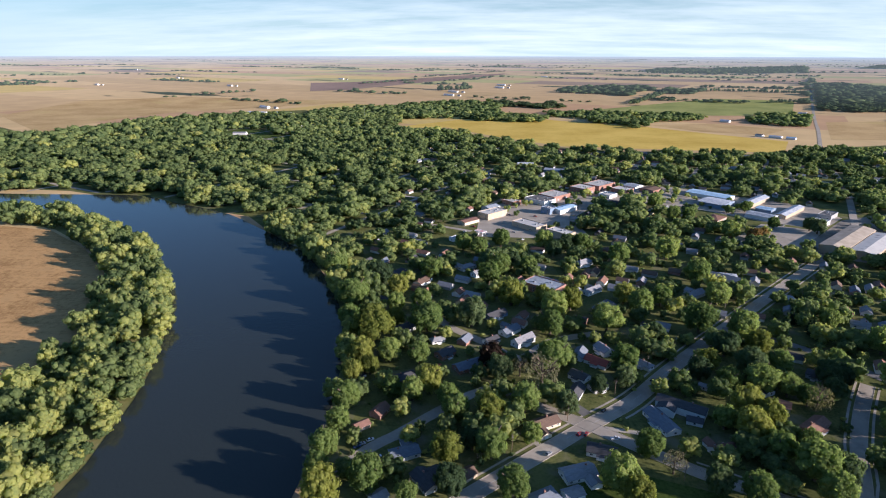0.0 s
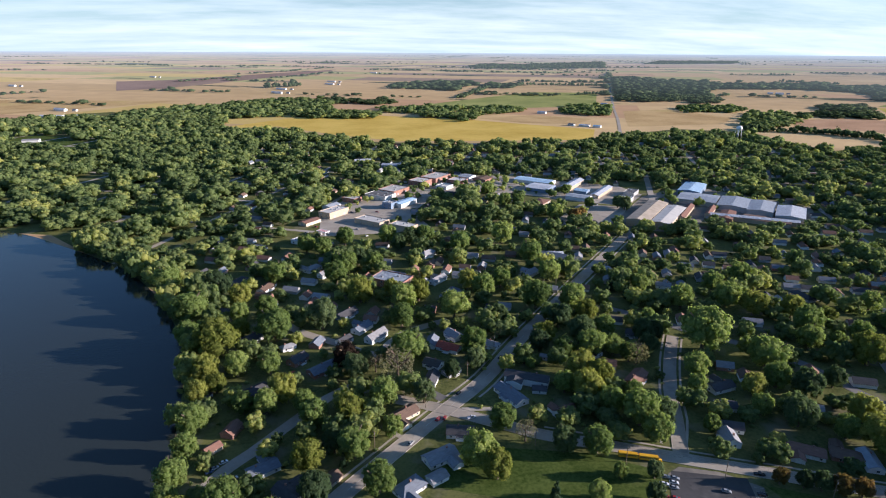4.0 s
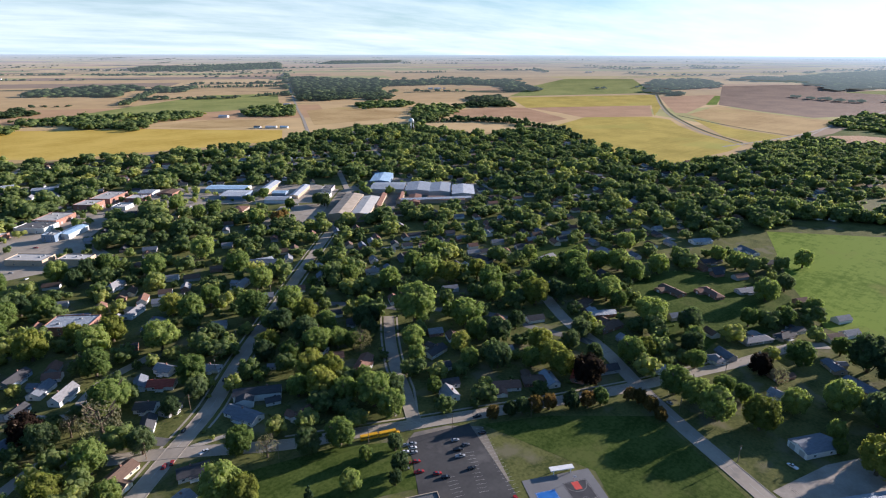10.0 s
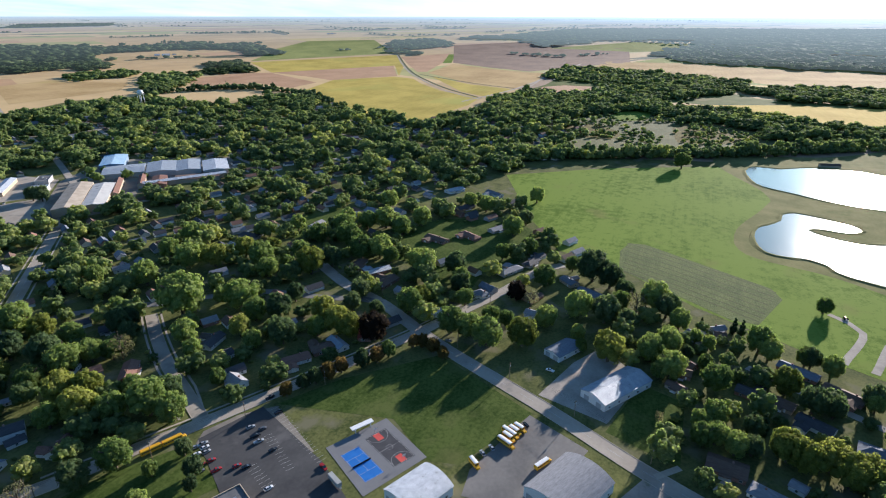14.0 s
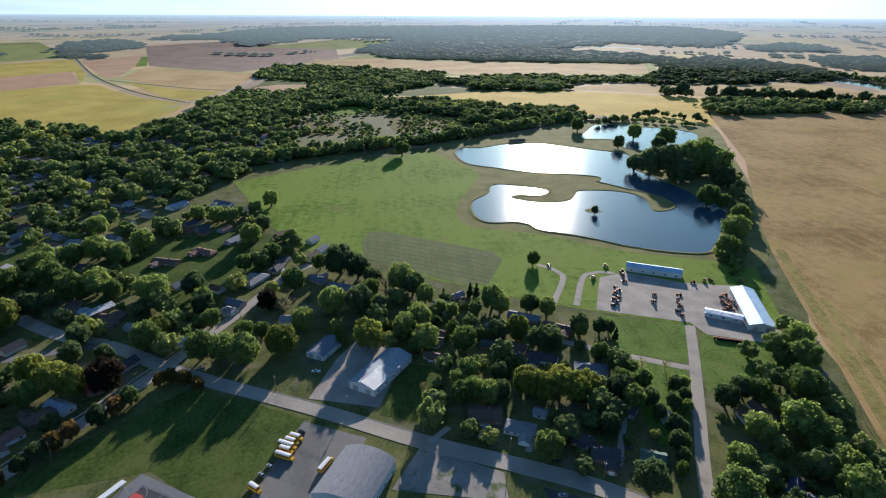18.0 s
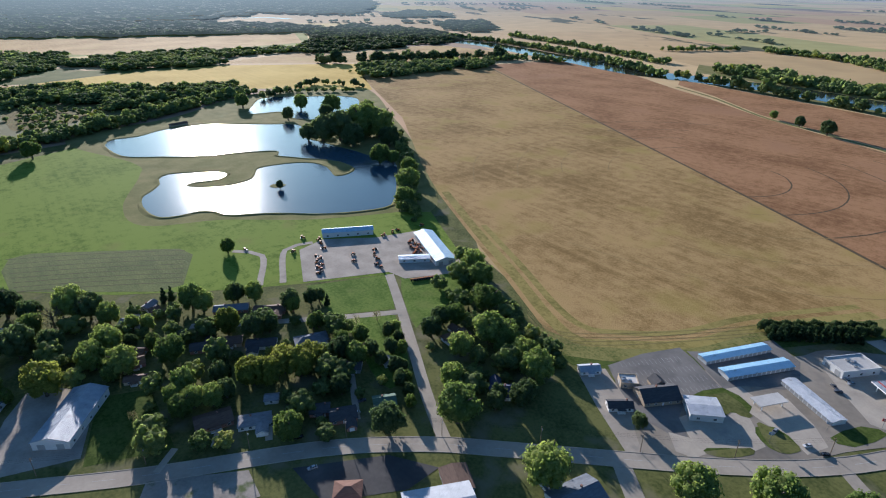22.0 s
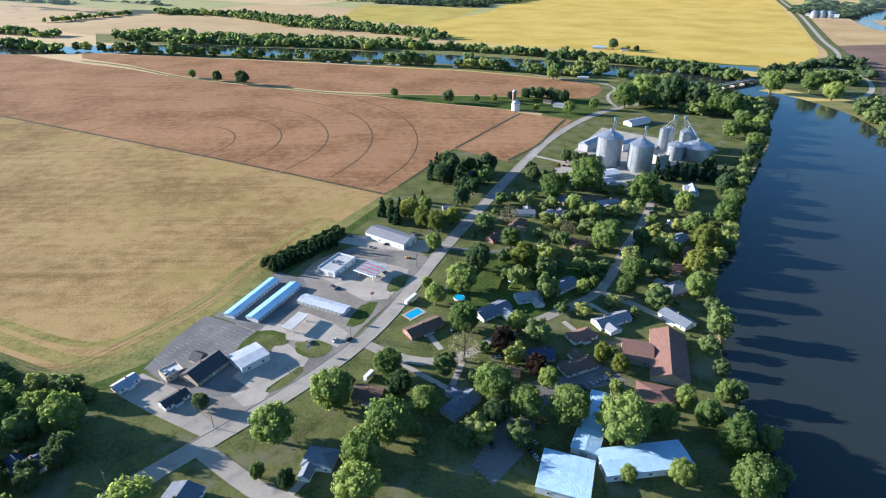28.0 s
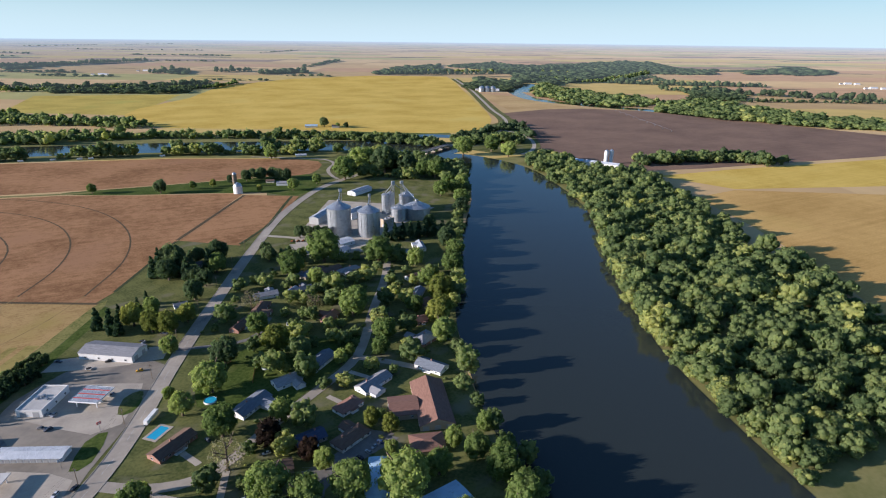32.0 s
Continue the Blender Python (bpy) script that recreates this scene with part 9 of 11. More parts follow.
plant("d", [(408, -11, 8.9), (353, -26, 4.2), (289, -60, 5.5), (272, -58, 5.3), (374, -99, 6.1), (322, -92, 7.6), (321, -102, 5.9), (341, -125, 6.5), (592, -221, 3.9), (922, -372, 9.8), (338, -139, 5.2), (339, -146, 4.5), (770, -338, 11.8), (237, -110, 5.6), (267, -125, 6.8), (754, -354, 18.3), (895, -429, 11.7), (749, -379, 21.6), (706, -376, 15.9), (259, -142, 4.8), (247, -142, 3.8), (196, -115, 8.2), (271, -162, 4.2), (254, -153, 4.3), (236, -145, 4.4), (679, -419, 14.2), (260, -163, 3.5), (224, -141, 4.2), (234, -149, 3.3), (213, -139, 3.4)])
plant("d", [(254, -184, 6.8), (261, -196, 6.4), (177, -171, 4.8), (180, -175, 4.9), (172, -184, 5.5), (172, -190, 5.9), (122, -221, 3.8), (67, -173, 3.8), (22, -231, 6.6)])
plant("y", [(-9, -442, 7.2), (-61, -366, 9.3), (-91, -260, 4.8), (-99, -250, 4.7), (-183, -358, 8.8), (-204, -393, 10.7), (-191, -366, 8.4), (-71, 222, 9.0), (-77, 331, 6.8), (-75, 356, 8.8), (-67, 340, 6.2), (-73, 387, 14.5), (-59, 415, 6.8), (-64, 475, 9.2), (-25, 321, 8.7), (-11, 255, 7.9), (13, 290, 8.3), (36, 459, 10.8), (64, 466, 7.4), (86, 452, 9.6), (135, 468, 8.9), (83, 226, 7.6), (166, 359, 7.0), (168, 306, 8.9), (212, 385, 8.2), (161, 280, 9.5), (176, 293, 8.5), (352, 362, 10.3), (266, 261, 7.1), (379, 351, 9.3)])
plant("y", [(396, 333, 7.1), (372, 275, 11.6), (310, 222, 8.3), (297, 202, 9.3), (294, 191, 8.3), (355, 163, 7.6), (328, 77, 9.9), (332, 21, 9.9), (336, -80, 7.8), (274, -74, 8.3), (270, -82, 8.0), (274, -93, 8.1), (266, -99, 8.6), (271, -108, 7.4), (28, -454, 8.5), (16, -437, 7.7), (5, -429, 8.0)])
plant("p", [(-36, -268, 7.1), (-52, -248, 5.6), (16, 353, 8.6), (297, 173, 9.9), (392, 99, 7.1)])
plant("b", [(-13, -259, 7.8), (-57, -444, 7.0), (-102, -416, 6.5), (35, 343, 5.4), (48, 329, 10.3), (108, 251, 5.3), (214, 312, 6.9), (388, 86, 5.3), (405, 10, 7.6), (281, -13, 2.3), (295, -152, 2.6), (292, -166, 2.6)])
plant("c", [(-10, -544, 6.7), (-16, -525, 7.1), (-21, -543, 6.9), (-36, -539, 7.3), (-219, -554, 5.9), (-228, -550, 5.9), (-237, -549, 5.9), (-246, -549, 5.9), (-255, -547, 5.8), (-264, -546, 5.8), (-273, -544, 5.8), (-282, -542, 5.8), (7, 252, 2.7), (104, 201, 4.4), (249, 420, 4.7), (261, 435, 4.1), (266, 417, 3.7), (272, 422, 3.6), (401, -35, 2.5), (401, -56, 3.6), (400, -61, 3.6), (292, -59, 3.8), (293, -65, 3.9), (330, -148, 2.8), (264, -213, 2.1), (262, -217, 2.1), (260, -220, 2.1), (258, -224, 2.1), (121, -360, 2.6), (118, -363, 3.1)])
plant("c", [(115, -366, 3.6), (112, -370, 2.6), (109, -373, 3.1), (106, -377, 3.6), (103, -380, 2.6), (100, -384, 3.1), (97, -388, 3.6), (94, -391, 2.6), (90, -395, 3.1), (87, -398, 3.6), (84, -402, 2.6), (52, -459, 5.3), (52, -461, 2.6), (43, -449, 5.7), (45, -467, 3.1), (38, -443, 4.7), (38, -473, 3.6), (32, -479, 2.6), (25, -485, 3.1), (18, -491, 3.6), (11, -549, 6.2), (5, -569, 6.4)])
plant("o", [(222, 190, 3.8), (246, 177, 4.7), (255, 173, 4.4), (274, 158, 4.7), (299, 144, 3.7), (301, 138, 4.0), (298, 129, 4.4), (293, 120, 3.7)])
house(131.0, 307.9, -32.0, 28.8, 9, 5, 2.2, "white", "dark")
house(134.9, 295.8, -20.5, 8.9, 6, 2.6, 1.6, "white", "dark")
house(6.3, 526.1, 43.1, 8.5, 8, 4, 2.4, "white", "grey")
house(372.2, 81.7, -102.3, 8.2, 8, 3, 2, "white", "grey")
house(388.8, 126.4, -119.6, 10.9, 8, 3, 2, "white", "grey")

hall("works_hall", -770, 2064, -12, 73, 40, 8, 2.2, "gable", "white", "roof_tinwhite", "large white metal works hall at the edge of town", "factory")
hall("works_hall", -682, 2065, -14, 66, 34, 7, 2.2, "gable", "white", "roof_tinwhite", "long white metal works hall at the edge of town", "factory")
hall("park_house", -626, 1531, 2, 35, 14, 5, 2.2, "gable", "white", "roof_grey", "white house at the edge of a clearing", "house")
hall("park_house", -520, 1697, -18, 38, 16, 5, 2.2, "gable", "white", "roof_tin", "pale house among trees at the edge of town", "house")

# sports courts and school
tennis_court(191.3, 122.1, -117.8, 23.3, 10.7)
ball_court(207.2, 114.8, -117.6, 26.7, 13.2)
flat_canopy("field_shelter", 214.2, 135.0, -31.3, 13.0, 3.2, 2.5, "trim_white", "long white open-sided shelter beside the court")
bays(199.4, 175.1, -117.1, 13, 5.5)
bays(207.7, 190.9, -116.4, 6, 5.5)
bays(166.5, 173.1, -114.9, 7, 5.5)
bays(188.5, 180.1, -122.1, 11, 5.0)
bays(-17.8, -183.7, -115.6, 15, 5.5)
bays(-37.1, -208.9, -114.2, 13, 5.5)
bays(159.6, -257.9, -117.7, 14, 5.0)
bays(149.7, -255.7, -117.7, 14, 5.0)
bays(140.0, -253.6, -117.7, 14, 5.0)
bays(130.6, -251.5, -117.7, 14, 5.0)
# large public buildings
hall("school_block", 141, -107, -114, 30.5, 20, 5, 2, "gable", "white", "roof_tinwhite", "white metal school block with a pale gabled roof", "school")
hall("school_wing", 149, -67, 66, 46, 31, 5, 0, "flat", "white", "flat_roof", "large white flat-roofed school wing", "school")
hall("brown_annex", 174, -80, -123, 11.7, 9, 3, 1.6, "hip", "brick", "roof_rust", "low brick annex with a red-brown roof", "building")
hall("dark_shed", 150, -123, 158, 14.8, 13, 3.2, 1.2, "gable", "grey", "roof_brown", "low shed with a dark brown roof", "shed")
hall("court_hall", 183, 87, 155, 24.8, 20, 5.5, 3, "arch", "white", "roof_tinwhite", "white curved-roofed sports hall", "hall")
hall("school", 132, 162, -27, 36, 26, 4.5, 0, "flat", "pale_brick", "dark_flat_roof", "brick school front block with a dark flat roof", "school")
hall("clinic_block", -55, -177, 161, 22.5, 22, 4.2, 0.8, "gable", "white", "roof_tinsky", "low clinic with a pale flat metal roof", "clinic")
hall("clinic_wing", -75, -209, 64, 42.6, 12, 4.2, 0.6, "gable", "white", "roof_tinsky", "long clinic wing with a pale metal roof", "clinic")
hall("clinic_wing", -92, -186, -172, 40.5, 15, 4.2, 0.6, "gable", "white", "roof_tinsky", "long clinic wing with a pale metal roof", "clinic")
hall("car_wash", 109, -259, -134, 17.1, 15, 4.5, 0.6, "gable", "white", "roof_tinwhite", "white car wash with a low white roof and open bays", "car wash")
hall("fuel_shop", 77, -367, -117, 25.6, 15, 4.5, 0, "flat", "white", "flat_roof", "white flat-roofed fuel-station shop", "shop")
hall("restaurant_kitchen", 148, -247, -132, 10.1, 9, 3.4, 0, "flat", "tan", "flat_roof", "tan flat-roofed restaurant annex", "building")
flat_canopy("fuel_canopy", 51.0, -356.5, 147.5, 17.6, 16.5, 5, "roof_tin", "fuel-station canopy with faded red roof stripes", "court_red", 3)
flat_canopy("bank_canopy", 90.6, -293.3, -113.0, 18.2, 8, 3.6, "flat_roof", "low flat drive-through canopy")
trailer(20.5, -322.1, -120.8, 12.0, "trim_white", "white box trailer on the road")
trailer(39.6, -245.0, 60, 7, "trim_white", "white camper trailer beside a house")
# pools
pool(17.7, -307.4, -135, 11, 6)
pool(-11.8, -325.7, 0, 7.5, 7.5, True)
pool(-49.6, -349.4, 0, 6, 6, True)
# grain elevator
grain_bin(-181.4, -600.5, 13.4, 31, 7, "tall corrugated steel grain bin with a conical roof", 8)
grain_bin(-210.1, -582.9, 12.5, 28, 6.5, "tall corrugated steel grain bin", 8)
grain_bin(-286.9, -621.1, 16.4, 14, 7, "wide low steel grain bin", 10)
grain_bin(-261.8, -618.5, 9.4, 16, 4, "steel grain bin of middle size", 8)
grain_bin(-259.1, -654.1, 4.9, 24, 2.5, "slim tall steel grain silo", 3)
grain_bin(-267.2, -657.7, 5.0, 24, 2.5, "slim tall steel grain silo", 3)
grain_bin(-291.5, -662.9, 9.3, 18, 5, "steel grain bin behind the others", 8)
lattice_tower(-256.2, -621.4, 47, 2.4, [(-3, -33, 26), (-31, 0, 22), (-11, -36, 26)])
lattice_tower(-274.0, -637.1, 42, 2.2, [(-13, 16, 21), (-17, -26, 23)])
lattice_tower(-191.2, -623.2, 44, 2.0, [(10, 23, 38)])
lattice_tower(-221.5, -609.4, 38, 1.8, [(11, 26, 35)])
hall("receiving_shed", -179, -662, -132, 44.8, 12, 8, 2, "gable", "grey", "roof_tin", "tall metal grain receiving shed", "shed")
hall("scale_house", -218, -655, -148, 26.7, 12, 9, 2, "gable", "white", "roof_tin", "metal grain store beside the bins", "shed")
hall("elevator_office", -170, -563, -164, 26.4, 16, 4, 1.6, "gable", "white", "roof_tinwhite", "white office shed of the grain elevator", "office")
hall("dryer_house", -241, -604, -154, 15.1, 8, 9, 0, "flat", "tan", "flat_roof", "tan concrete dryer house", "building")
hall("elevator_store", -264, -765, -147, 38.8, 14, 5, 2, "gable", "white", "roof_tin", "pale metal store near the road", "shed")
tractor(-126.3, -594.2, 20, False)
tractor(-131.7, -592.3, 23, False)
tractor(-137.1, -590.5, 26, False)
tractor(-142.5, -588.6, 29, False)
tractor(-147.9, -586.7, 32, False)
tractor(-153.3, -584.8, 35, False)
tractor(-158.6, -582.9, 38, False)
tractor(-163.9, -581.1, 41, False)
tractor(-169.3, -579.2, 44, False)
bridge((-455, -978), (-551, -1040), 11)
water_tower(1058, 1243, 27, 7.5)
silo(-107.3, -835.6, 6.2, 10.5, "white round farm bin by the lane")
silo(-109.4, -876.3, 3.2, 19, "tall brown stave silo beside the white bin", True, "wood_pole")
silo(-734.7, -774.8, 3.6, 23, "tall white farm silo behind the wood")
silo(-744.9, -772.6, 3.6, 23, "tall white farm silo behind the wood")
hall("farm_shed", -714.5, -760.8, 120, 59.7, 15, 6, 2.5, "gable", "white", "roof_tinwhite", "long white farm shed", "barn")
hall("farm_shed", -694.1, -805.6, 120, 26, 12, 5, 2.5, "gable", "white", "roof_tinsky", "pale blue-roofed farm shed behind the wood", "barn")
hall("farm_shed", -373.4, -1428.6, 165, 30, 12, 4.5, 2.5, "gable", "white", "roof_tinsky", "pale blue-roofed farm shed beside the gold field", "barn")
hall("farm_house", -425.7, -1397.6, 165, 18, 11, 4.5, 3, "gable", "white", "roof_dark", "white farm house beside the gold field", "farmhouse")
hall("farm_house", -174.9, -857.9, 159, 17, 9, 3.6, 2.4, "gable", "white", "roof_grey", "small white farm house on the lane", "farmhouse")
hall("farm_shed", -161.3, -880.7, 159, 12, 7, 3, 2, "gable", "cream", "roof_brown", "small cream shed among farm trees", "shed")
trailer(234.9, -1222.4, 172, 8.5, "trim_white", "white camper trailer parked on the river bank")
trailer(197.2, -1214.4, 175, 8.5, "trim_white", "white camper trailer parked on the river bank")
trailer(148.7, -1204.0, 178, 8.5, "trim_white", "white camper trailer parked on the river bank")
trailer(107.6, -1195.3, 181, 8.5, "trim_white", "white camper trailer parked on the river bank")
trailer(90.3, -1191.6, 184, 8.5, "trim_white", "white camper trailer parked on the river bank")
trailer(-25.1, -1167.0, 187, 8.5, "trim_white", "white camper trailer parked on the river bank")
hall("mobile_home", -256.6, -1070.3, 168, 20, 6, 3, 1.2, "gable", "white", "roof_tinwhite", "long white mobile home on the river bank", "mobile home")
hall("road_house", 762.0, 1576.4, -62, 20, 10, 4, 2.6, "gable", "white", "roof_grey", "white roadside farm house north of town", "farmhouse")
hall("road_shed", 790.7, 1550.5, -45, 30, 14, 4.5, 2, "gable", "white", "roof_tinwhite", "long white roadside shed north of town", "shed")
hall("road_shed", 818.2, 1525.5, -45, 22, 12, 4.5, 2, "gable", "white", "roof_tinsky", "pale blue-roofed roadside shed", "shed")
hall("road_house", 1190.8, 2180.4, -45, 26, 14, 5, 3, "gable", "white", "roof_tinwhite", "white farm building beside the north road", "farmhouse")
hall("road_house", 810.7, 1917.2, -45, 30, 16, 5, 3, "gable", "white", "roof_tinwhite", "white farm building in the fields", "farmhouse")
centre_pivot((-1157.4, -1004.9), (-1341.0, -1396.0))
silo(-1310, -2168, 12, 16, "round steel bin beyond the bend", True, "bin_metal")
silo(-1333, -2160, 12, 16, "round steel bin beyond the bend", True, "bin_metal")
silo(-1356, -2151, 12, 16, "round steel bin beyond the bend", True, "bin_metal")
hall("lake_cabin", 982, -213, -77, 27.2, 9, 3, 2, "gable", "tan", "roof_brown", "small cabin on the lake shore", "cabin")
# cars and buses
car(191.8, 191.2, -33, "silver", False)
car(187.2, 184.4, -35, "black", True)
car(184.3, 179.8, -33, "silver", True)
car(193.2, 184.4, -31, "grey", False)
car(182.0, 168.9, -25, "black", False)
car(165.9, 178.3, -31, "red", False)
car(167.3, 173.5, -35, "black", False)
car(160.1, 154.5, -27, "white", False)
car(164.0, 192.8, -27, "red", False)
car(159.7, 185.7, -25, "red", True)
car(167.8, 199.4, -25, "silver", False)
car(169.9, 202.5, -27, "white", False)
car(172.2, 205.3, -35, "silver", False)
car(207.7, 185.1, -27, "black", False)
car(181.7, 138.2, -117, "red", True)
trailer(175.5, 127.7, -117, 9, "wall_grey", "grey flat trailer behind a red truck")
car(217.0, 197.9, -24, "black", True)
car(168.4, 207.1, -27, "silver", False)
car(164.5, 202.8, -27, "white", False)
car(160.7, 199.7, -27, "silver", False)
car(159.7, 195.3, -27, "red", False)
car(156.1, 192.4, -27, "grey", False)
school_bus(245.8, 55.7, -116, 8)
school_bus(242.9, 57.6, -116, 8)
school_bus(240.1, 59.4, -116, 11)
school_bus(236.6, 59.3, -116, 8)
school_bus(232.1, 59.5, -116, 11)
school_bus(224.9, 38.3, -29, 11)
school_bus(211.8, 69.7, -129, 8)
school_bus(158.2, 225.5, -24, 12, "bus_yellow")
school_bus(167.8, 220.8, -24, 12, "bus_yellow")
car(226.5, 65.6, 46, "silver", False)
car(221.0, 68.7, 46, "silver", False)
car(250.7, 53.8, 46, "black", False)
car(55.7, -279.0, -127, "black", False)
car(78.4, -276.1, -87, "silver", False)
car(100.9, -262.2, -37, "black", True)
car(73.7, -353.0, -37, "silver", False)
car(75.3, -339.7, -37, "grey", True)
car(68.6, -372.8, -37, "black", False)
car(-0.6, -457.6, -37, "silver", False)
car(8.3, -430.0, -37, "grey", True)
car(23.1, -424.5, -37, "black", False)
car(74.3, -418.3, -37, "grey", True)
car(-44.1, -199.2, -67, "silver", False)
car(-41.7, -193.6, -67, "black", False)
car(-44.0, -189.2, -67, "silver", False)
car(-24.0, -196.6, -67, "black", False)
car(-43.1, -224.9, -67, "black", False)
car(-81.6, -239.2, -67, "silver", False)
car(-76.0, -237.1, -67, "black", False)
car(-90.2, -244.3, -67, "blue", False)
car(-51.4, -212.5, -67, "yellow", False)
car(-41.4, -310.9, -67, "grey", False)
car(-47.3, -303.2, -67, "red", False)
car(-108.2, -303.1, -67, "white", False)
car(-6.3, -287.9, -67, "grey", False)
car(306.9, 52.9, 80, "white", True)
car(315.0, 124.8, 80, "silver", False)
car(236.7, -67.9, 80, "silver", False)
car(197.1, -73.5, 80, "silver", False)
car(218.4, -108.7, 80, "white", False)
car(323.2, 49.3, 80, "white", False)
car(219.6, -76.8, 80, "black", False)
car(225.2, -116.3, 80, "grey", False)
car(64.4, 281.0, 45, "red", False)
car(44.8, 263.0, 45, "silver", False)
car(83.5, 305.1, 45, "black", False)
car(123.8, 341.8, 45, "black", False)
car(-59.0, 265.9, 30, "silver", False)
car(-54.9, 269.6, 30, "white", False)
car(-61.1, 263.4, 30, "blue", False)
car(-48.4, 255.5, 30, "white", False)
flat_canopy("fuel_canopy", 11.8, 661.9, -45, 14.0, 8.0, 4.8, "trim_white", "white fuel-station canopy in the town centre", "court_red", 2)
car(3.7, 696.3, -45, "red", True)
car(-7.5, 674.0, 45, "white", False)
car(18.0, 665.6, -45, "silver", False)
car(29.4, 650.4, 45, "black", True)
car(53.0, 674.5, -45, "silver", False)
car(61.2, 645.7, 45, "white", False)
car(86.3, 748.9, -45, "red", True)
car(65.0, 769.8, 45, "silver", False)
car(52.0, 753.8, -45, "blue", False)
car(398.0, 721.6, 45, "silver", True)
car(362.0, 675.0, -45, "white", False)
plant("m", [(82, 617, 10.0), (34, 616, 10.0), (-8, 603, 9.0), (9, 592, 9.0), (260, 807, 9.0), (266, 741, 9.0), (380, 790, 7.0), (309, 667, 10.0), (284, 738, 8.0), (378, 707, 7.0)])
plant("o", [(328, 649, 8.0), (340, 657, 7.0)])
plant("d", [(105, 605, 9.0), (90, 588, 8.0), (419, 701, 8.0), (422, 689, 9.0), (43, 552, 8.0)])
# farm machines
tractor(408.4, -177.0, 0, False)
tractor(402.2, -177.1, 67, True)
tractor(397.1, -171.9, 134, True)
tractor(391.5, -173.4, 201, False)
tractor(387.4, -168.6, 268, True)
tractor(382.6, -169.3, 335, True)
tractor(378.4, -164.4, 42, False)
tractor(438.1, -193.4, 109, True)
tractor(429.4, -191.5, 176, True)
tractor(419.1, -189.0, 243, False)
tractor(392.7, -203.4, 310, True)
tractor(381.0, -197.2, 17, True)
tractor(391.1, -222.9, 84, False)
tractor(381.7, -217.3, 151, True)
tractor(373.3, -215.4, 218, True)
tractor(365.8, -209.9, 285, False)
tractor(358.5, -209.5, 352, True)
tractor(387.6, -259.0, 59, True)
tractor(380.3, -257.8, 126, False)
tractor(375.7, -251.1, 193, True)
tractor(368.4, -252.3, 260, True)
tractor(363.0, -251.9, 327, False)
tractor(371.4, -252.8, 34, True)
tractor(365.1, -247.1, 101, True)
tractor(369.1, -258.0, 168, False)
tractor(450.1, -183.9, 235, True)
tractor(427.6, -165.1, 302, True)
tractor(455.6, -133.7, 9, False)
tractor(412.6, -245.2, 76, True)
tractor(413.5, -255.6, 143, True)
tractor(415.7, -262.6, 210, False)
tractor(411.7, -287.3, 277, True)
tractor(384.9, -254.5, 344, True)
tractor(376.6, -259.9, 51, False)
tractor(325.2, -218.2, 70, False)
tractor(324.6, -220.0, 70, False)
tractor(323.9, -221.8, 70, False)
tractor(323.3, -223.6, 70, False)
tractor(322.7, -225.4, 70, False)
tractor(322.0, -227.2, 70, False)
tractor(321.4, -229.0, 70, False)
tractor(320.7, -230.8, 70, False)
tractor(320.1, -232.5, 70, False)
tractor(319.4, -234.3, 70, False)
tractor(318.8, -236.1, 70, False)
# crop tracks of a pivot sprinkler
road("wheel_track", [(304, -372), (226, -390), (155, -427), (97, -481), (65, -532)], 0.8, "faint_track", "thin faint wheel track curving through the soybeans", z=0.165, step=14)
road("wheel_track", [(65, -532), (37, -606), (30, -685), (44, -763), (77, -834), (129, -895), (194, -940), (268, -966), (288, -972)], 1.6, "track", "thin dark wheel track curving through the corn", z=0.165, step=14)
road("wheel_track", [(481, -935), (528, -901), (567, -860), (598, -811), (609, -784)], 1.6, "track", "thin dark wheel track curving through the corn", z=0.165, step=14)
road("wheel_track", [(609, -784), (625, -730), (631, -673), (625, -616), (609, -561), (582, -510), (547, -465), (504, -428), (481, -411)], 0.8, "faint_track", "thin faint wheel track curving through the soybeans", z=0.165, step=14)
road("wheel_track", [(246, -442), (197, -466), (155, -500), (121, -543), (115, -555)], 0.8, "faint_track", "thin faint wheel track curving through the soybeans", z=0.165, step=14)
road("wheel_track", [(115, -555), (95, -606), (86, -659), (89, -713), (103, -765), (129, -813), (165, -854), (209, -886), (246, -904)], 1.6, "track", "thin dark wheel track curving through the corn", z=0.165, step=14)
road("wheel_track", [(488, -861), (517, -833), (541, -799), (559, -763), (562, -753)], 1.6, "track", "thin dark wheel track curving through the corn", z=0.165, step=14)
road("wheel_track", [(562, -753), (572, -713), (575, -672), (571, -632), (561, -592), (544, -555), (522, -521), (495, -491), (471, -471)], 0.8, "faint_track", "thin faint wheel track curving through the soybeans", z=0.165, step=14)
road("wheel_track", [(235, -508), (203, -531), (177, -560), (167, -577)], 0.8, "faint_track", "thin faint wheel track curving through the soybeans", z=0.165, step=14)
road("wheel_track", [(167, -577), (151, -612), (142, -650), (141, -689), (149, -727), (164, -763), (186, -796), (214, -822), (247, -843), (265, -852)], 1.6, "track", "thin dark wheel track curving through the corn", z=0.165, step=14)
road("wheel_track", [(464, -807), (483, -786), (498, -761), (510, -735)], 1.6, "track", "thin dark wheel track curving through the corn", z=0.165, step=14)
road("wheel_track", [(510, -735), (517, -707), (520, -679), (519, -650), (513, -622), (503, -595), (490, -570), (473, -547), (452, -527)], 0.8, "faint_track", "thin faint wheel track curving through the soybeans", z=0.165, step=14)
road("wheel_track", [(245, -572), (228, -590), (221, -600)], 0.8, "faint_track", "thin faint wheel track curving through the soybeans", z=0.165, step=14)
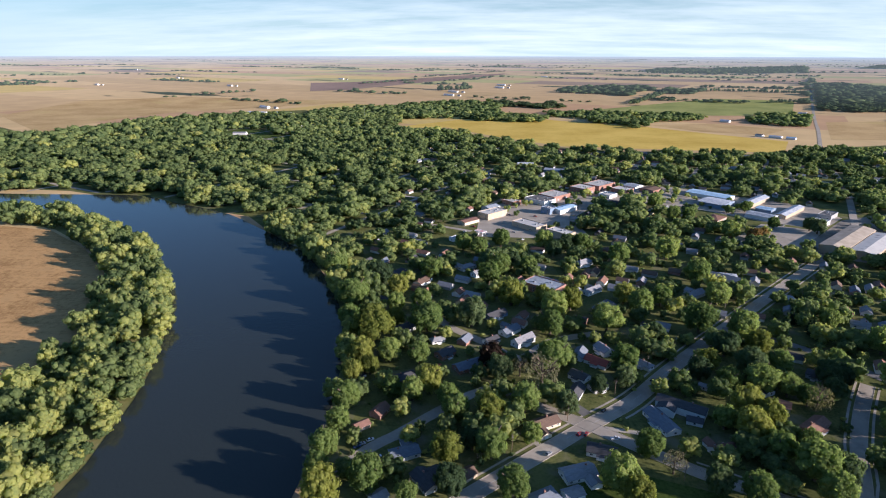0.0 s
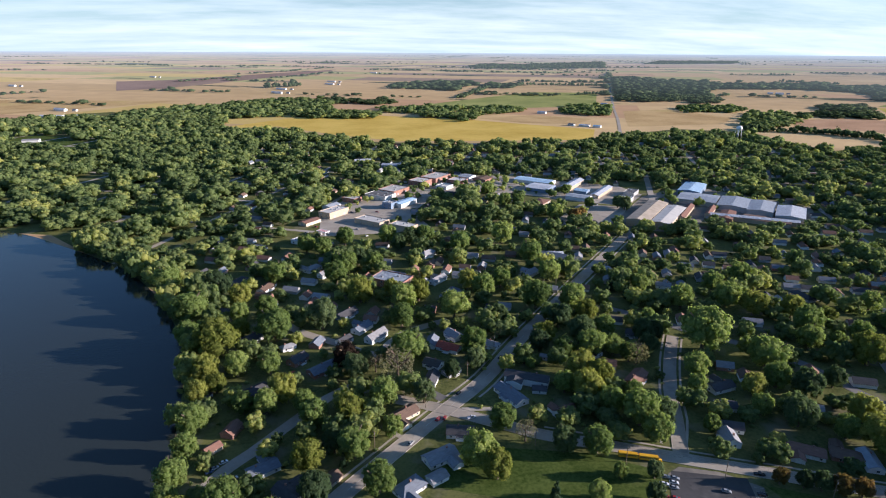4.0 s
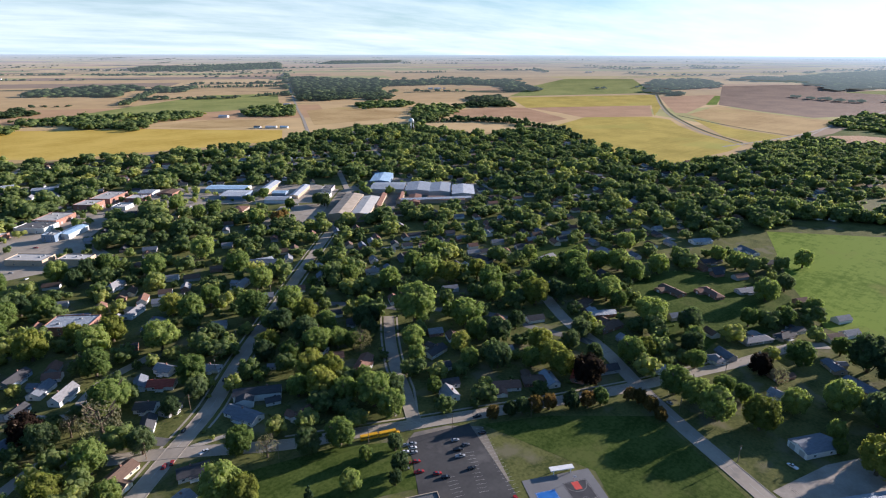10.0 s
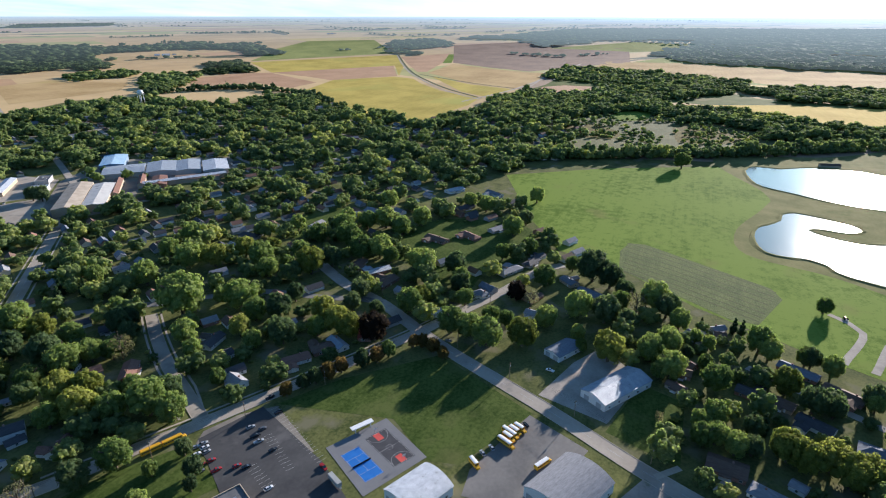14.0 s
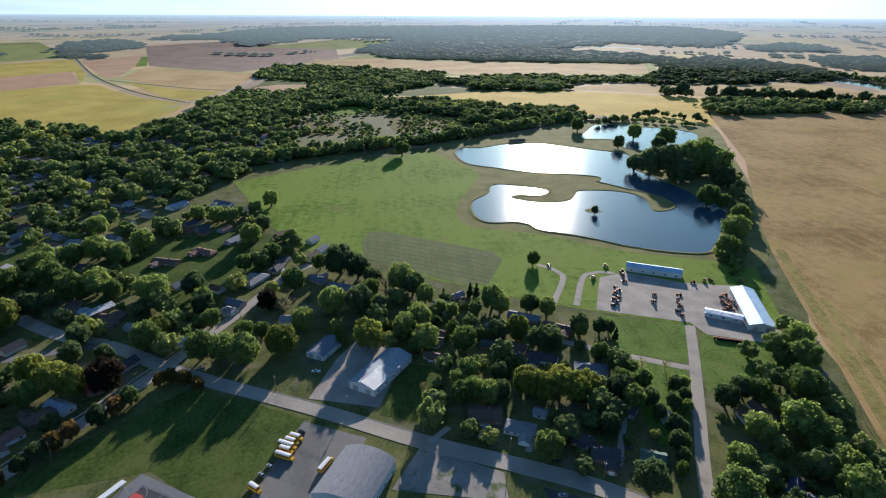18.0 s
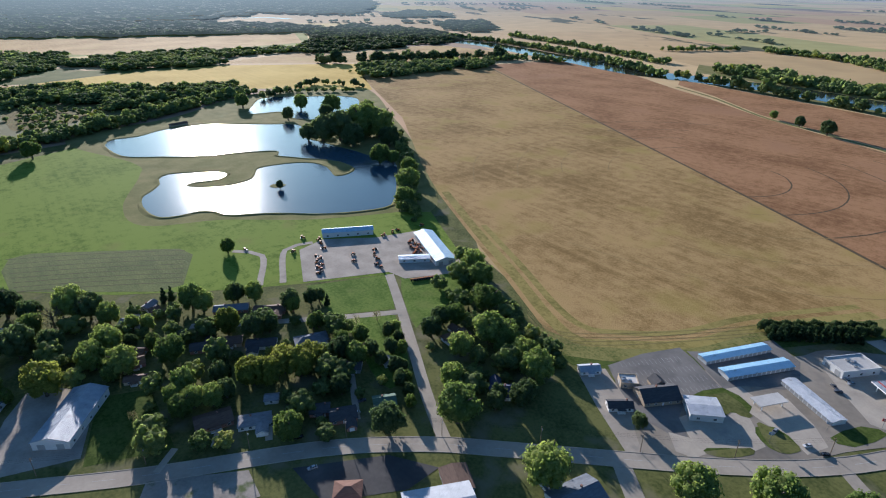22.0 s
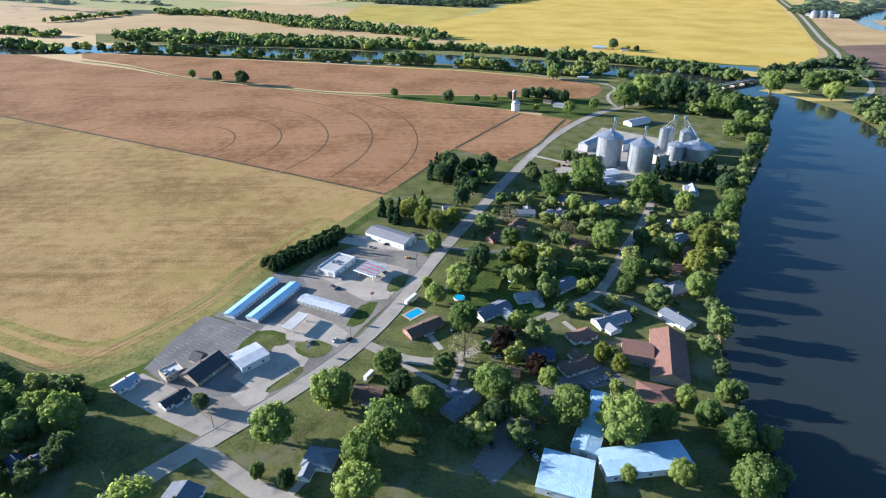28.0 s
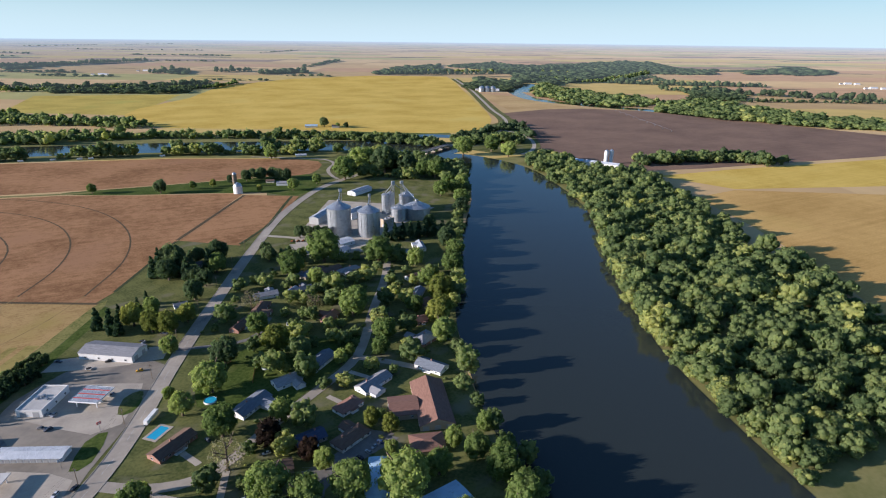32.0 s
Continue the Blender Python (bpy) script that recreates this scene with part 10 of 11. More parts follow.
road("wheel_track", [(221, -600), (209, -622), (201, -646), (198, -670), (200, -695), (207, -720), (218, -742), (233, -762), (252, -778), (273, -791), (285, -797)], 1.6, "track", "thin dark wheel track curving through the corn", z=0.165, step=14)
road("wheel_track", [(431, -758), (442, -743), (450, -728), (456, -711), (457, -706)], 1.6, "track", "thin dark wheel track curving through the corn", z=0.165, step=14)
road("wheel_track", [(457, -706), (460, -689), (461, -671), (460, -653), (456, -636), (451, -620), (442, -604), (432, -589), (423, -580)], 0.8, "faint_track", "thin faint wheel track curving through the soybeans", z=0.165, step=14)
road("wheel_track", [(271, -625), (263, -637), (257, -650), (254, -665), (254, -679), (257, -693), (262, -707), (270, -719), (279, -730), (291, -738), (304, -744)], 1.6, "track", "thin dark wheel track curving through the corn", z=0.165, step=14)
# planting rows along the field edge
road("end_row", [(92, -452), (131, -372), (150, -312), (181, -271), (197, -258), (229, -265), (294, -292), (375, -323), (478, -365)], 9, "end_rows", "greenish end rows along the soybean field edge", z=0.112, step=6)
road("end_row", [(104, -455), (143, -376), (161, -320), (188, -284), (204, -274), (232, -279), (297, -305), (379, -336)], 6, "end_rows", "greenish end rows along the soybean field edge", z=0.116, step=6)
road("crop_row", [(234, -252), (215, -246), (201, -248), (185, -262), (167, -289), (147, -324), (124, -365)], 0.45, "crop_row", "faint planting row curving round the field corner", z=0.168, step=6)
road("crop_row", [(237, -254), (218, -248), (203, -250), (188, -265), (170, -293), (149, -327), (126, -369)], 0.45, "crop_row", "faint planting row curving round the field corner", z=0.172, step=6)
road("crop_row", [(240, -257), (221, -251), (206, -253), (191, -269), (172, -296), (152, -331), (128, -374)], 0.45, "crop_row", "faint planting row curving round the field corner", z=0.176, step=6)
road("crop_row", [(242, -259), (223, -253), (209, -256), (194, -272), (175, -300), (154, -335), (131, -378)], 0.45, "crop_row", "faint planting row curving round the field corner", z=0.180, step=6)
# furrows of the mown strip
road("furrow", [(551.9, 31.4), (533.2, -8.1), (508.8, -52.9), (485.4, -91.9)], 1.0, "furrow", "dark furrow in the mown strip", z=0.130, step=8)
road("furrow", [(540.9, 30.9), (522.9, -7.2), (498.9, -51.3), (476.2, -89.2)], 1.0, "furrow", "dark furrow in the mown strip", z=0.132, step=8)
road("furrow", [(530.4, 30.4), (512.9, -6.5), (489.4, -49.8), (467.2, -86.6)], 1.0, "furrow", "dark furrow in the mown strip", z=0.134, step=8)
road("furrow", [(520.1, 30.0), (503.3, -5.7), (480.1, -48.3), (458.6, -84.1)], 1.0, "furrow", "dark furrow in the mown strip", z=0.136, step=8)
road("furrow", [(510.2, 29.5), (493.9, -5.0), (471.1, -46.9), (450.2, -81.7)], 1.0, "furrow", "dark furrow in the mown strip", z=0.138, step=8)
road("furrow", [(500.7, 29.0), (484.9, -4.2), (462.5, -45.5), (442.1, -79.4)], 1.0, "furrow", "dark furrow in the mown strip", z=0.140, step=8)
road("furrow", [(491.4, 28.6), (476.1, -3.5), (454.1, -44.2), (434.3, -77.1)], 1.0, "furrow", "dark furrow in the mown strip", z=0.142, step=8)
road("furrow", [(482.4, 28.2), (467.6, -2.9), (445.9, -42.9), (426.7, -74.9)], 1.0, "furrow", "dark furrow in the mown strip", z=0.144, step=8)
radio_mast(-350, 1878, 48)
# garden things and signs
trampoline(-50.3, -351.9)
trampoline(55.5, -399.0)
trampoline(346.2, 140.7)
board_fence([(-38.2, -334.4), (-45.1, -359.1), (-49.6, -362.9), (-62.4, -355.7)], "orange-brown board fence round a garden", "wood_fence", 1.6)
board_fence([(-176.5, -308.2), (-175.4, -290.1), (-167.8, -282.8)], "white board fence beside the river house", "trim_white", 1.6)
board_fence([(-17.1, -351.8), (-22.6, -363.7), (-30.4, -367.5)], "brown board fence behind a house", "wood_fence", 1.6)
pole_sign(46.2, -323.5, -60, "court_red")
pole_sign(76.6, -266.0, -60, "wall_blue")
pole_sign(62.5, -297.8, -60, "wall_blue")
car(41.2, -359.1, 60, "silver", False)
car(59.0, -364.8, 60, "silver", False)
car(70.7, -351.0, 60, "silver", False)
car(72.2, -337.2, 30, "grey", False)
car(43.5, -404.2, 0, "black", True)
car(38.8, -403.9, 0, "black", True)
car(22.2, -421.7, 40, "silver", False)
car(21.6, -409.5, 40, "grey", True)
car(25.6, -381.9, 0, "yellow", False)
car(63.6, -278.0, 60, "white", False)
car(-33.2, -310.3, 40, "silver", False)
car(-76.8, -403.9, 80, "white", True)
car(-120.5, -303.5, 30, "black", False)
car(-85.9, -242.0, 30, "silver", False)
car(-32.8, -262.6, 0, "white", False)
car(84.4, 278.2, 10, "white", True)
car(68.5, 281.1, 60, "red", False)
# poles
pole_line([(400, 283), (355, 193), (317, 130), (277, 47), (248, -8), (214, -83), (186, -126), (164, -151), (121, -197), (92, -229), (64, -265), (41, -308), (12, -385), (-27, -478), (-77, -592)], 0, 45)
pole_line([(-8, 236), (38, 276), (97, 326), (133, 366), (189, 424), (262, 498)], 0, 42)
pole_line([(112, 246), (174, 212), (252, 170), (341, 128), (444, 88)], 0, 48)

# woods
BLOCKED += [[(-23, 718), (14, 742), (59, 747), (97, 688), (119, 646), (72, 602), (40, 597), (10, 636), (-22, 624), (-41, 650)], [(294, 828), (386, 749), (442, 807), (536, 854), (559, 810), (430, 687), (364, 656), (361, 697), (302, 754)], [(53, 772), (101, 713), (137, 750), (138, 798), (97, 803)]]
BLOCKED += [RIVER, LAKE, [(-698, -796), (-648, -743), (-700, -694), (-750, -747)], [(1055, 1260), (986, 1179), (1006, 1162), (1075, 1243)], [(-688, 1555), (-668, 1639), (-605, 1617), (-529, 1527), (-475, 1518), (-442, 1373), (-510, 1389), (-602, 1453)], [(-404, 1084), (-336, 1108), (-295, 987), (-349, 968)], OPEN_SPOTS[0], OPEN_SPOTS[3], OPEN_SPOTS[4]]
BLOCKED.append([(759, 215), (854, 88), (945, -98), (815, -117), (469, -296), (336, -276), (372, -145), (497, 46), (583, 135)])
pts = scatter([(14, 786), (63, 837), (150, 909), (241, 962), (331, 940), (489, 825), (499, 769), (425, 684), (322, 628), (292, 632), (302, 687), (375, 730), (311, 813), (260, 844), (188, 827), (134, 741), (144, 654), (88, 653), (6, 656)], 20, 91)
forest("street_trees", pts[clear_of(pts, 4.5)], 5.4, "rounded green trees between the shops and yards", 91, 0.2)
BLOCKED.append([(14, 786), (63, 837), (150, 909), (241, 962), (331, 940), (489, 825), (499, 769), (425, 684), (322, 628), (292, 632), (302, 687), (375, 730), (311, 813), (260, 844), (188, 827), (134, 741), (144, 654), (88, 653), (6, 656)])
pts = scatter([(351, 620), (402, 662), (488, 752), (569, 788), (620, 774), (692, 644), (640, 587), (506, 629), (453, 580), (423, 583)], 20, 91)
forest("street_trees", pts[clear_of(pts, 4.5)], 5.4, "rounded green trees between the shops and yards", 91, 0.2)
BLOCKED.append([(351, 620), (402, 662), (488, 752), (569, 788), (620, 774), (692, 644), (640, 587), (506, 629), (453, 580), (423, 583)])
BLOCKED.append([(454, 379), (518, 364), (537, 330), (484, 326), (445, 342)])
BLOCKED.append([(462, 232), (535, 235), (556, 160), (541, 121), (446, 126), (432, 200)])
BLOCKED.append([(602, 281), (700, 206), (653, 191), (563, 262)])
NEAR_TOWN = [(-60, 228), (-85, 330), (-110, 450), (-60, 560), (100, 570), (330, 560), (560, 430), (640, 250), (600, 60), (470, 60), (330, 155), (150, 245), (60, 300), (0, 240)]
TOWN = [(-130, 500), (-300, 745), (-520, 850), (-760, 850), (-1150, 870), (-1253, 1473), (-1164, 1478), (-1105, 1576), (-1036, 1838), (-833, 2031), (-589, 2027), (-224, 1683), (-56, 1593), (150, 1347), (332, 1293), (671, 1262), (836, 1363), (972, 1371), (1155, 1307), (1082, 1030), (1328, 1020), (1237, 814), (1172, 695), (1054, 521), (1254, 434), (1437, 439), (1362, 244), (904, 162), (785, 233), (640, 250), (560, 430), (330, 560), (100, 570)]
rng = random.Random(8)
pts = scatter(TOWN, 36, 3)
pts = pts[clear_of(pts, 4.0)]
near_pts = scatter(NEAR_TOWN, 27, 4)
near_pts = near_pts[clear_of(near_pts, 11.0)]
pts = np.concatenate([near_pts, pts[~in_poly(NEAR_TOWN, pts)]])
dist = np.hypot(pts[:, 0] - 150, pts[:, 1])
pts = pts[np.argsort(dist)]
pts = pts[pts[:, 0] > -110]
looks = [(rng.choice((-27, 63)), rng.choice((11, 14)), rng.choice(("white", "white", "cream", "grey", "brick")), rng.choice(("grey", "dark", "brown", "slate", "rust"))) for p in pts]
for (x, y), (rot, L, wall, roof) in zip(pts[:120], looks):
    far_house(x, y, rot, L, 8, 3.0, 2.6, wall, roof)
far_houses([(x, y, *look) for (x, y), look in list(zip(pts, looks))[120:800]])
pts = scatter(NEAR_TOWN, 14, 71)
forest("garden_trees", pts[clear_of(pts, 5.6)], 6.5, "mixed green garden trees between the houses", 71, 0.22)
RIVER_GARDENS = [(-60, -300), (-10, -430), (-110, -560), (-240, -520), (-200, -400), (-150, -300), (-120, -200), (20, -190), (60, -240)]
pts = scatter(RIVER_GARDENS, 16, 73)
forest("garden_trees", pts[clear_of(pts, 6.4)], 6.2, "rounded garden trees", 73, 0.35)
pts = np.concatenate([belt([(335, -273), (291, -257), (254, -244), (220, -236), (192, -229), (180, -228)], 8, 8, 81), scatter([(327, -244), (320, -268), (250, -248), (186, -229), (173, -204), (174, -178), (183, -150), (228, -174)], 13.5, 82)])
forest("field_edge_trees", pts[clear_of(pts, 4.0)], 6.2, "dense green trees between the drive and the soybean field", 82, 0.2)
RANCH_GARDENS = [(420, 60), (250, -20), (190, -110), (250, -190), (330, -120), (420, -20)]
pts = scatter(RANCH_GARDENS, 14, 79)
forest("garden_trees", pts[clear_of(pts, 5.0)], 5.6, "dense garden trees between ranch houses", 79, 0.2)
pts = scatter(TOWN, 16, 5)
pts = glades(pts[clear_of(pts, 6.4)], 60, 0.80, 5)
near_town = np.hypot(pts[:, 0], pts[:, 1]) < 700
forest("town_trees", pts[near_town], 7.2, "mixed green street and garden trees of the town", 5, 0.2, 0.88)
far_pts = scatter(TOWN, 18.5, 6)
west = far_pts[:, 0] < -130
far_pts = np.concatenate([glades(far_pts[~west], 85, 0.86, 7), glades(far_pts[west], 85, 0.95, 7)])
far_pts = far_pts[np.hypot(far_pts[:, 0], far_pts[:, 1]) >= 700]
forest("town_trees", far_pts[clear_of(far_pts, 6.0)], 10.6, "mixed green trees along the far streets", 6, 0.14, 0.8)
pts = scatter(NEAR_TOWN, 17, 75)
forest("garden_shrubs", pts[clear_of(pts, 1.0)], 1.7, "rounded green garden shrubs", 75, 0.3, 0.7, "shrubs")
pts = scatter(RIVER_GARDENS, 17, 76)
forest("garden_shrubs", pts[clear_of(pts, 1.0)], 1.6, "rounded green garden shrubs", 76, 0.4, 0.7, "shrubs")
pts = scatter([(-268, -123), (-284, -180), (-302, -233), (-322, -275), (-368, -357), (-440, -462), (-505, -560), (-551, -674), (-584, -792), (-622, -855), (-691, -904), (-744, -704), (-661, -516), (-578, -370), (-551, -280), (-494, -194), (-560, -120), (-480, -60)], 11.5, 11)
forest("riverside_wood", pts[clear_of(pts, 7.4)], 7.4, "dense green and yellow riverside woodland", 11, 0.16)
pts = scatter([(-200, 222), (-207, 267), (-211, 300), (-219, 334), (-234, 382), (-261, 444), (-299, 508), (-355, 578), (-420, 640), (-560, 735), (-720, 735), (-720, 690), (-600, 680), (-516, 655), (-436, 595), (-360, 510), (-328, 452), (-312, 408), (-300, 353), (-292, 280), (-300, 200), (-240, 180)], 11.5, 13)
forest("riverside_wood", pts[clear_of(pts, 7.4)], 7.4, "strip of yellowing green trees round the river bend", 13, 0.5, 1.12)
pts = scatter([(-84, 230), (-88, 330), (-110, 450), (-180, 582), (-260, 680), (-230, 700), (-150, 590), (-85, 470), (-62, 330), (-60, 225)], 12, 17)
forest("riverside_wood", pts[clear_of(pts, 7)], 7, "trees along the town bank of the river", 17, 0.42, 1.25)
pts = scatter([(1165, 380), (1393, 118), (1427, -152), (1264, -418), (1050, -117), (941, 117), (956, 256)], 17, 23)
pts = glades(pts, 120, 0.55, 23)
forest("wetland_scrub", pts[clear_of(pts, 5.5)], 5.5, "scattered scrub on the wetland", 23, 0.2, 0.8)
pts = scatter([(-277, -933), (-372, -1060), (-456, -931), (-473, -843), (-418, -736), (-388, -790), (-326, -827), (-289, -880)], 13, 29)
forest("elevator_wood", pts[clear_of(pts, 7.5)], 7.5, "green trees between the grain elevator and the bridge", 29, 0.2)
pts = np.concatenate([
    belt([(790, 417), (846, 245), (916, 114), (975, -15), (1067, -179), (1216, -404)], 42, 12, 31),
])
forest("railway_belt", pts, 8, "long dense tree belt along the meadow", 31, 0.2)
pts = np.concatenate([
    belt([(453, -296), (511, -335), (571, -384), (654, -419)], 14, 11, 37),
    belt([(775, -364), (755, -421), (723, -460)], 26, 11, 38),
    belt([(1194, -408), (1158, -513), (1105, -602)], 10, 10, 39),
])
forest("lake_belt", pts, 6.5, "trees along the lake shore", 37, 0.2)
pts = np.concatenate([
    belt([(-485, -879), (-462, -824), (-411, -720), (-342, -607), (-286, -515), (-246, -444), (-208, -380)], 14, 11, 61),
    belt([(-174, -314), (-158, -265), (-147, -227), (-149, -195), (-141, -172)], 8, 16, 62),
])
forest("bank_trees", pts, 6.5, "trees leaning over the lower river bank", 61, 0.35)
pts = np.concatenate([
    belt([(-207, 215), (-211, 267), (-215, 300), (-223, 334), (-238, 382), (-265, 444), (-303, 508), (-359, 578), (-424, 642), (-560, 738), (-720, 738)], 7, 8, 63),
    belt([(-272, -123), (-288, -180), (-306, -233), (-326, -275), (-372, -357), (-444, -462)], 7, 8, 64),
])
forest("bank_trees", pts, 5.6, "yellow-green trees hanging over the west bank", 65, 0.6, 0.9)
pts = np.concatenate([
    belt([(682, -445), (568, -376), (488, -328), (422, -288)], 10, 9, 67),
])
forest("shore_trees", pts, 5.5, "trees along the field edge by the lake", 67, 0.2)
pts = np.concatenate([
    belt([(1192, 1376), (1354, 1278), (1411, 1156)], 45, 13, 41),
    belt([(1396, 1126), (1355, 981), (1237, 814)], 45, 14, 42),
    belt([(698, 2613), (1054, 3336)], 30, 14, 43),
    belt([(1391, 3610), (1827, 3418)], 40, 18, 44),
    belt([(1326, 2719), (1527, 2789)], 40, 16, 45),
    belt([(3420, 3690), (3539, 3305)], 30, 16, 46),
    belt([(3935, 4874), (4522, 4734)], 25, 18, 47),
    belt([(6404, 4990), (5493, 4063)], 25, 18, 48),
    belt([(1133, -412), (1234, -574), (1146, -644)], 14, 13, 49),
    belt([(1491, 81), (1572, -5)], 10, 14, 50),
    belt([(1827, -817), (1851, -1017)], 10, 14, 51),
    belt([(-2295, -2450), (-2790, -2643), (-2527, -2196), (-2794, -1902)], 30, 18, 52),
    belt([(-1983, -1451), (-2486, -1188)], 40, 20, 53),
    belt([(-791, -750), (-938, -724), (-1003, -725), (-1033, -640)], 30, 13, 54),
    belt([(-780, -1067), (-827, -1167), (-857, -1262)], 20, 12, 55),
    belt([(-607, -1085), (-712, -1178), (-816, -1213)], 40, 12, 56),
])
forest("field_belts", pts, 8, "dark tree belts between the fields", 41, 0.2)
pts = np.concatenate([scatter(OPEN_SPOTS[1], 15, 71), scatter(OPEN_SPOTS[2], 14, 72)])
forest("marsh_scrub", glades(pts, 60, 0.6, 14), 3.4, "low green scrub scattered over the brown marsh", 73, 0.3, 0.7, "scrub")
pts = np.concatenate([
    scatter([(894, -1665), (437, -1572), (170, -1518), (61, -1476), (-26, -1430), (-17, -1387), (158, -1393), (402, -1435), (643, -1485), (833, -1545)], 15, 48),
    scatter([(1071, -2303), (800, -2198), (664, -2191), (508, -2041), (336, -2009), (232, -1837), (37, -1718), (-21, -1563), (36, -1574), (140, -1664), (298, -1756), (424, -1806), (583, -1962), (774, -2124), (1019, -2186)], 16, 49),
    belt([(-29, -1407), (-230, -1318), (-396, -1224), (-540, -1060)], 50, 15, 49),
    belt([(1238, -1931), (1109, -2184)], 40, 16, 51),
    belt([(2092, -1622), (1740, -1630), (1423, -1566), (1116, -1475), (871, -1357)], 40, 15, 54),
    belt([(2004, -1901), (1444, -1760), (1021, -1593)], 50, 16, 55),
    belt([(1350, -741), (1360, -918), (1339, -1285), (1212, -1362)], 45, 15, 56),
    belt([(-596, -1066), (-665, -1075), (-726, -1032)], 60, 15, 57),
    belt([(-1605, -2154), (-1558, -1880), (-1613, -1513)], 80, 18, 59),
    belt([(-1652, -1497), (-1746, -1272), (-1740, -816)], 60, 18, 60),
    belt([(-791, -750), (-959, -703), (-1003, -643)], 50, 16, 61),
    belt([(-2106, -2807), (-2265, -2506), (-3248, -3084)], 60, 22, 62),
    belt([(-1477, -3597), (-1940, -3607), (-2636, -3261)], 70, 22, 63),
    belt([(469, -2823), (185, -2803), (-233, -2713), (-437, -2992)], 30, 16, 64),
])
forest("river_belts", pts, 9, "tree belts along the lower river", 47, 0.2)
pts = np.concatenate([belt([(827, -1363), (574, -1312), (359, -1266), (142, -1223), (-34, -1179), (-121, -1148), (-247, -1090)], 9, 13, 47), belt([(-35, -1206), (-125, -1180), (-212, -1141), (-286, -1106), (-334, -1071)], 9, 13, 48)])
forest("river_bank_trees", glades(pts, 60, 0.72, 12), 11, "row of tall round trees along the lower river", 49, 0.2)
woods([(-617, 2158), (-495, 2290), (-339, 2379), (-169, 2643), (94, 2645), (105, 2421), (88, 2095), (259, 2038), (226, 1856), (28, 1891), (-86, 1994), (-208, 1942), (-259, 1759), (-398, 1807), (-520, 1792)], 24, 400)
woods([(115, 2609), (372, 2526), (344, 2343), (105, 2421)], 28, 401)
woods([(273, 2222), (629, 2175), (807, 2069), (768, 1970), (562, 1880), (499, 1731), (319, 1999), (261, 2057)], 24, 402)
woods([(564, 3781), (802, 3991), (1173, 4042), (1109, 3691), (925, 3431), (819, 3097), (650, 3245), (519, 3386)], 42, 403)
woods([(1161, 3676), (1356, 3621), (1195, 3239), (1053, 3281)], 42, 404)
woods([(2375, 4371), (2686, 4516), (2644, 4093), (2873, 3746), (2470, 3102), (2058, 2674), (1732, 2185), (1619, 2096), (1634, 2283), (1350, 2306), (1460, 2637)], 42, 405)
woods([(2702, 3458), (3104, 3346), (3547, 3473), (3348, 3124), (3588, 3056), (3066, 2417), (2707, 2052), (2556, 2099), (2916, 2513), (2928, 2905), (2425, 2991)], 47, 406)
woods([(1646, 1615), (2027, 1935), (2275, 2012), (1956, 1621), (1884, 1536)], 30, 407)
woods([(1491, 1730), (1651, 1791), (1596, 1591), (1313, 1392), (1190, 1349), (1342, 1581)], 24, 408)
woods([(880, 1891), (991, 2132), (1216, 2168), (1015, 1785), (940, 1791)], 25, 409)
woods([(1309, 1857), (1459, 2034), (1663, 1967), (1530, 1808)], 28, 410)
woods([(2163, 7437), (2796, 9281), (3428, 8800), (4707, 9928), (5868, 10899), (3840, 7125), (2584, 6634)], 106, 411)
woods([(5815, 9311), (7935, 12098), (9798, 11981), (7825, 9561)], 150, 412)
woods([(4344, 2207), (4863, 2134), (4514, 1790), (3813, 1518), (3589, 1586), (3390, 1646), (3588, 1831)], 50, 413)
woods([(5178, 2025), (5795, 2036), (5970, 1523), (5322, 1361)], 66, 414)
woods([(3131, 1631), (3344, 1681), (3051, 1381), (2940, 1332)], 39, 415)
woods([(6101, 1823), (8781, 1686), (10000, 845), (10279, -860), (11136, -3199), (10511, -5069), (7308, -4267), (4736, -2781), (4129, -2220), (4278, -1998), (4705, -1729), (3904, -1133), (3898, -644), (4028, -338), (4747, -27), (5775, 19), (5477, 667), (4629, 816), (4078, 904), (4897, 1233)], 71, 416)
woods([(3707, 220), (4654, -26), (3895, -327), (3599, -1046), (3242, -1360), (2869, -1380), (2666, -1177), (2738, -800), (2849, -228), (2999, 13), (3488, 175)], 38, 417)
woods([(2236, 487), (2523, 477), (2464, 218), (2174, -183), (1916, -161), (1653, -6), (1621, 87), (1868, 238), (1948, 266), (2040, 446)], 23, 418)
woods([(1529, 453), (1709, 424), (1727, 254), (1868, 238), (1621, 87), (1489, 24), (1482, -125), (1380, -274), (1304, -430), (1242, -411), (1208, -241), (1150, -97), (1287, 9), (1433, 78), (1349, 138), (1284, 242), (1156, 328), (1224, 425)], 16, 419)
woods([(1966, -165), (2051, -303), (2099, -618), (1723, -510), (1673, -429), (1733, -257), (1853, -156)], 22, 420)
woods([(2041, -601), (2031, -904), (1891, -844), (1853, -548)], 24, 421)
woods([(2089, -929), (2797, -1346), (3022, -1635), (2723, -1701), (2473, -1782), (2066, -1652), (1934, -1571), (1886, -1433), (1846, -1168), (1825, -872), (1859, -830)], 30, 422)
woods([(2897, -2109), (3015, -2352), (2892, -2530), (2210, -1949), (2261, -1827), (2470, -1885)], 38, 423)
woods([(1356, -755), (1466, -891), (1392, -967), (1316, -1188), (1259, -1139), (1247, -899), (1232, -755), (1273, -718)], 18, 424)
woods([(3987, -2430), (4468, -3085), (3857, -2951), (3549, -2720), (3604, -2237)], 54, 425)
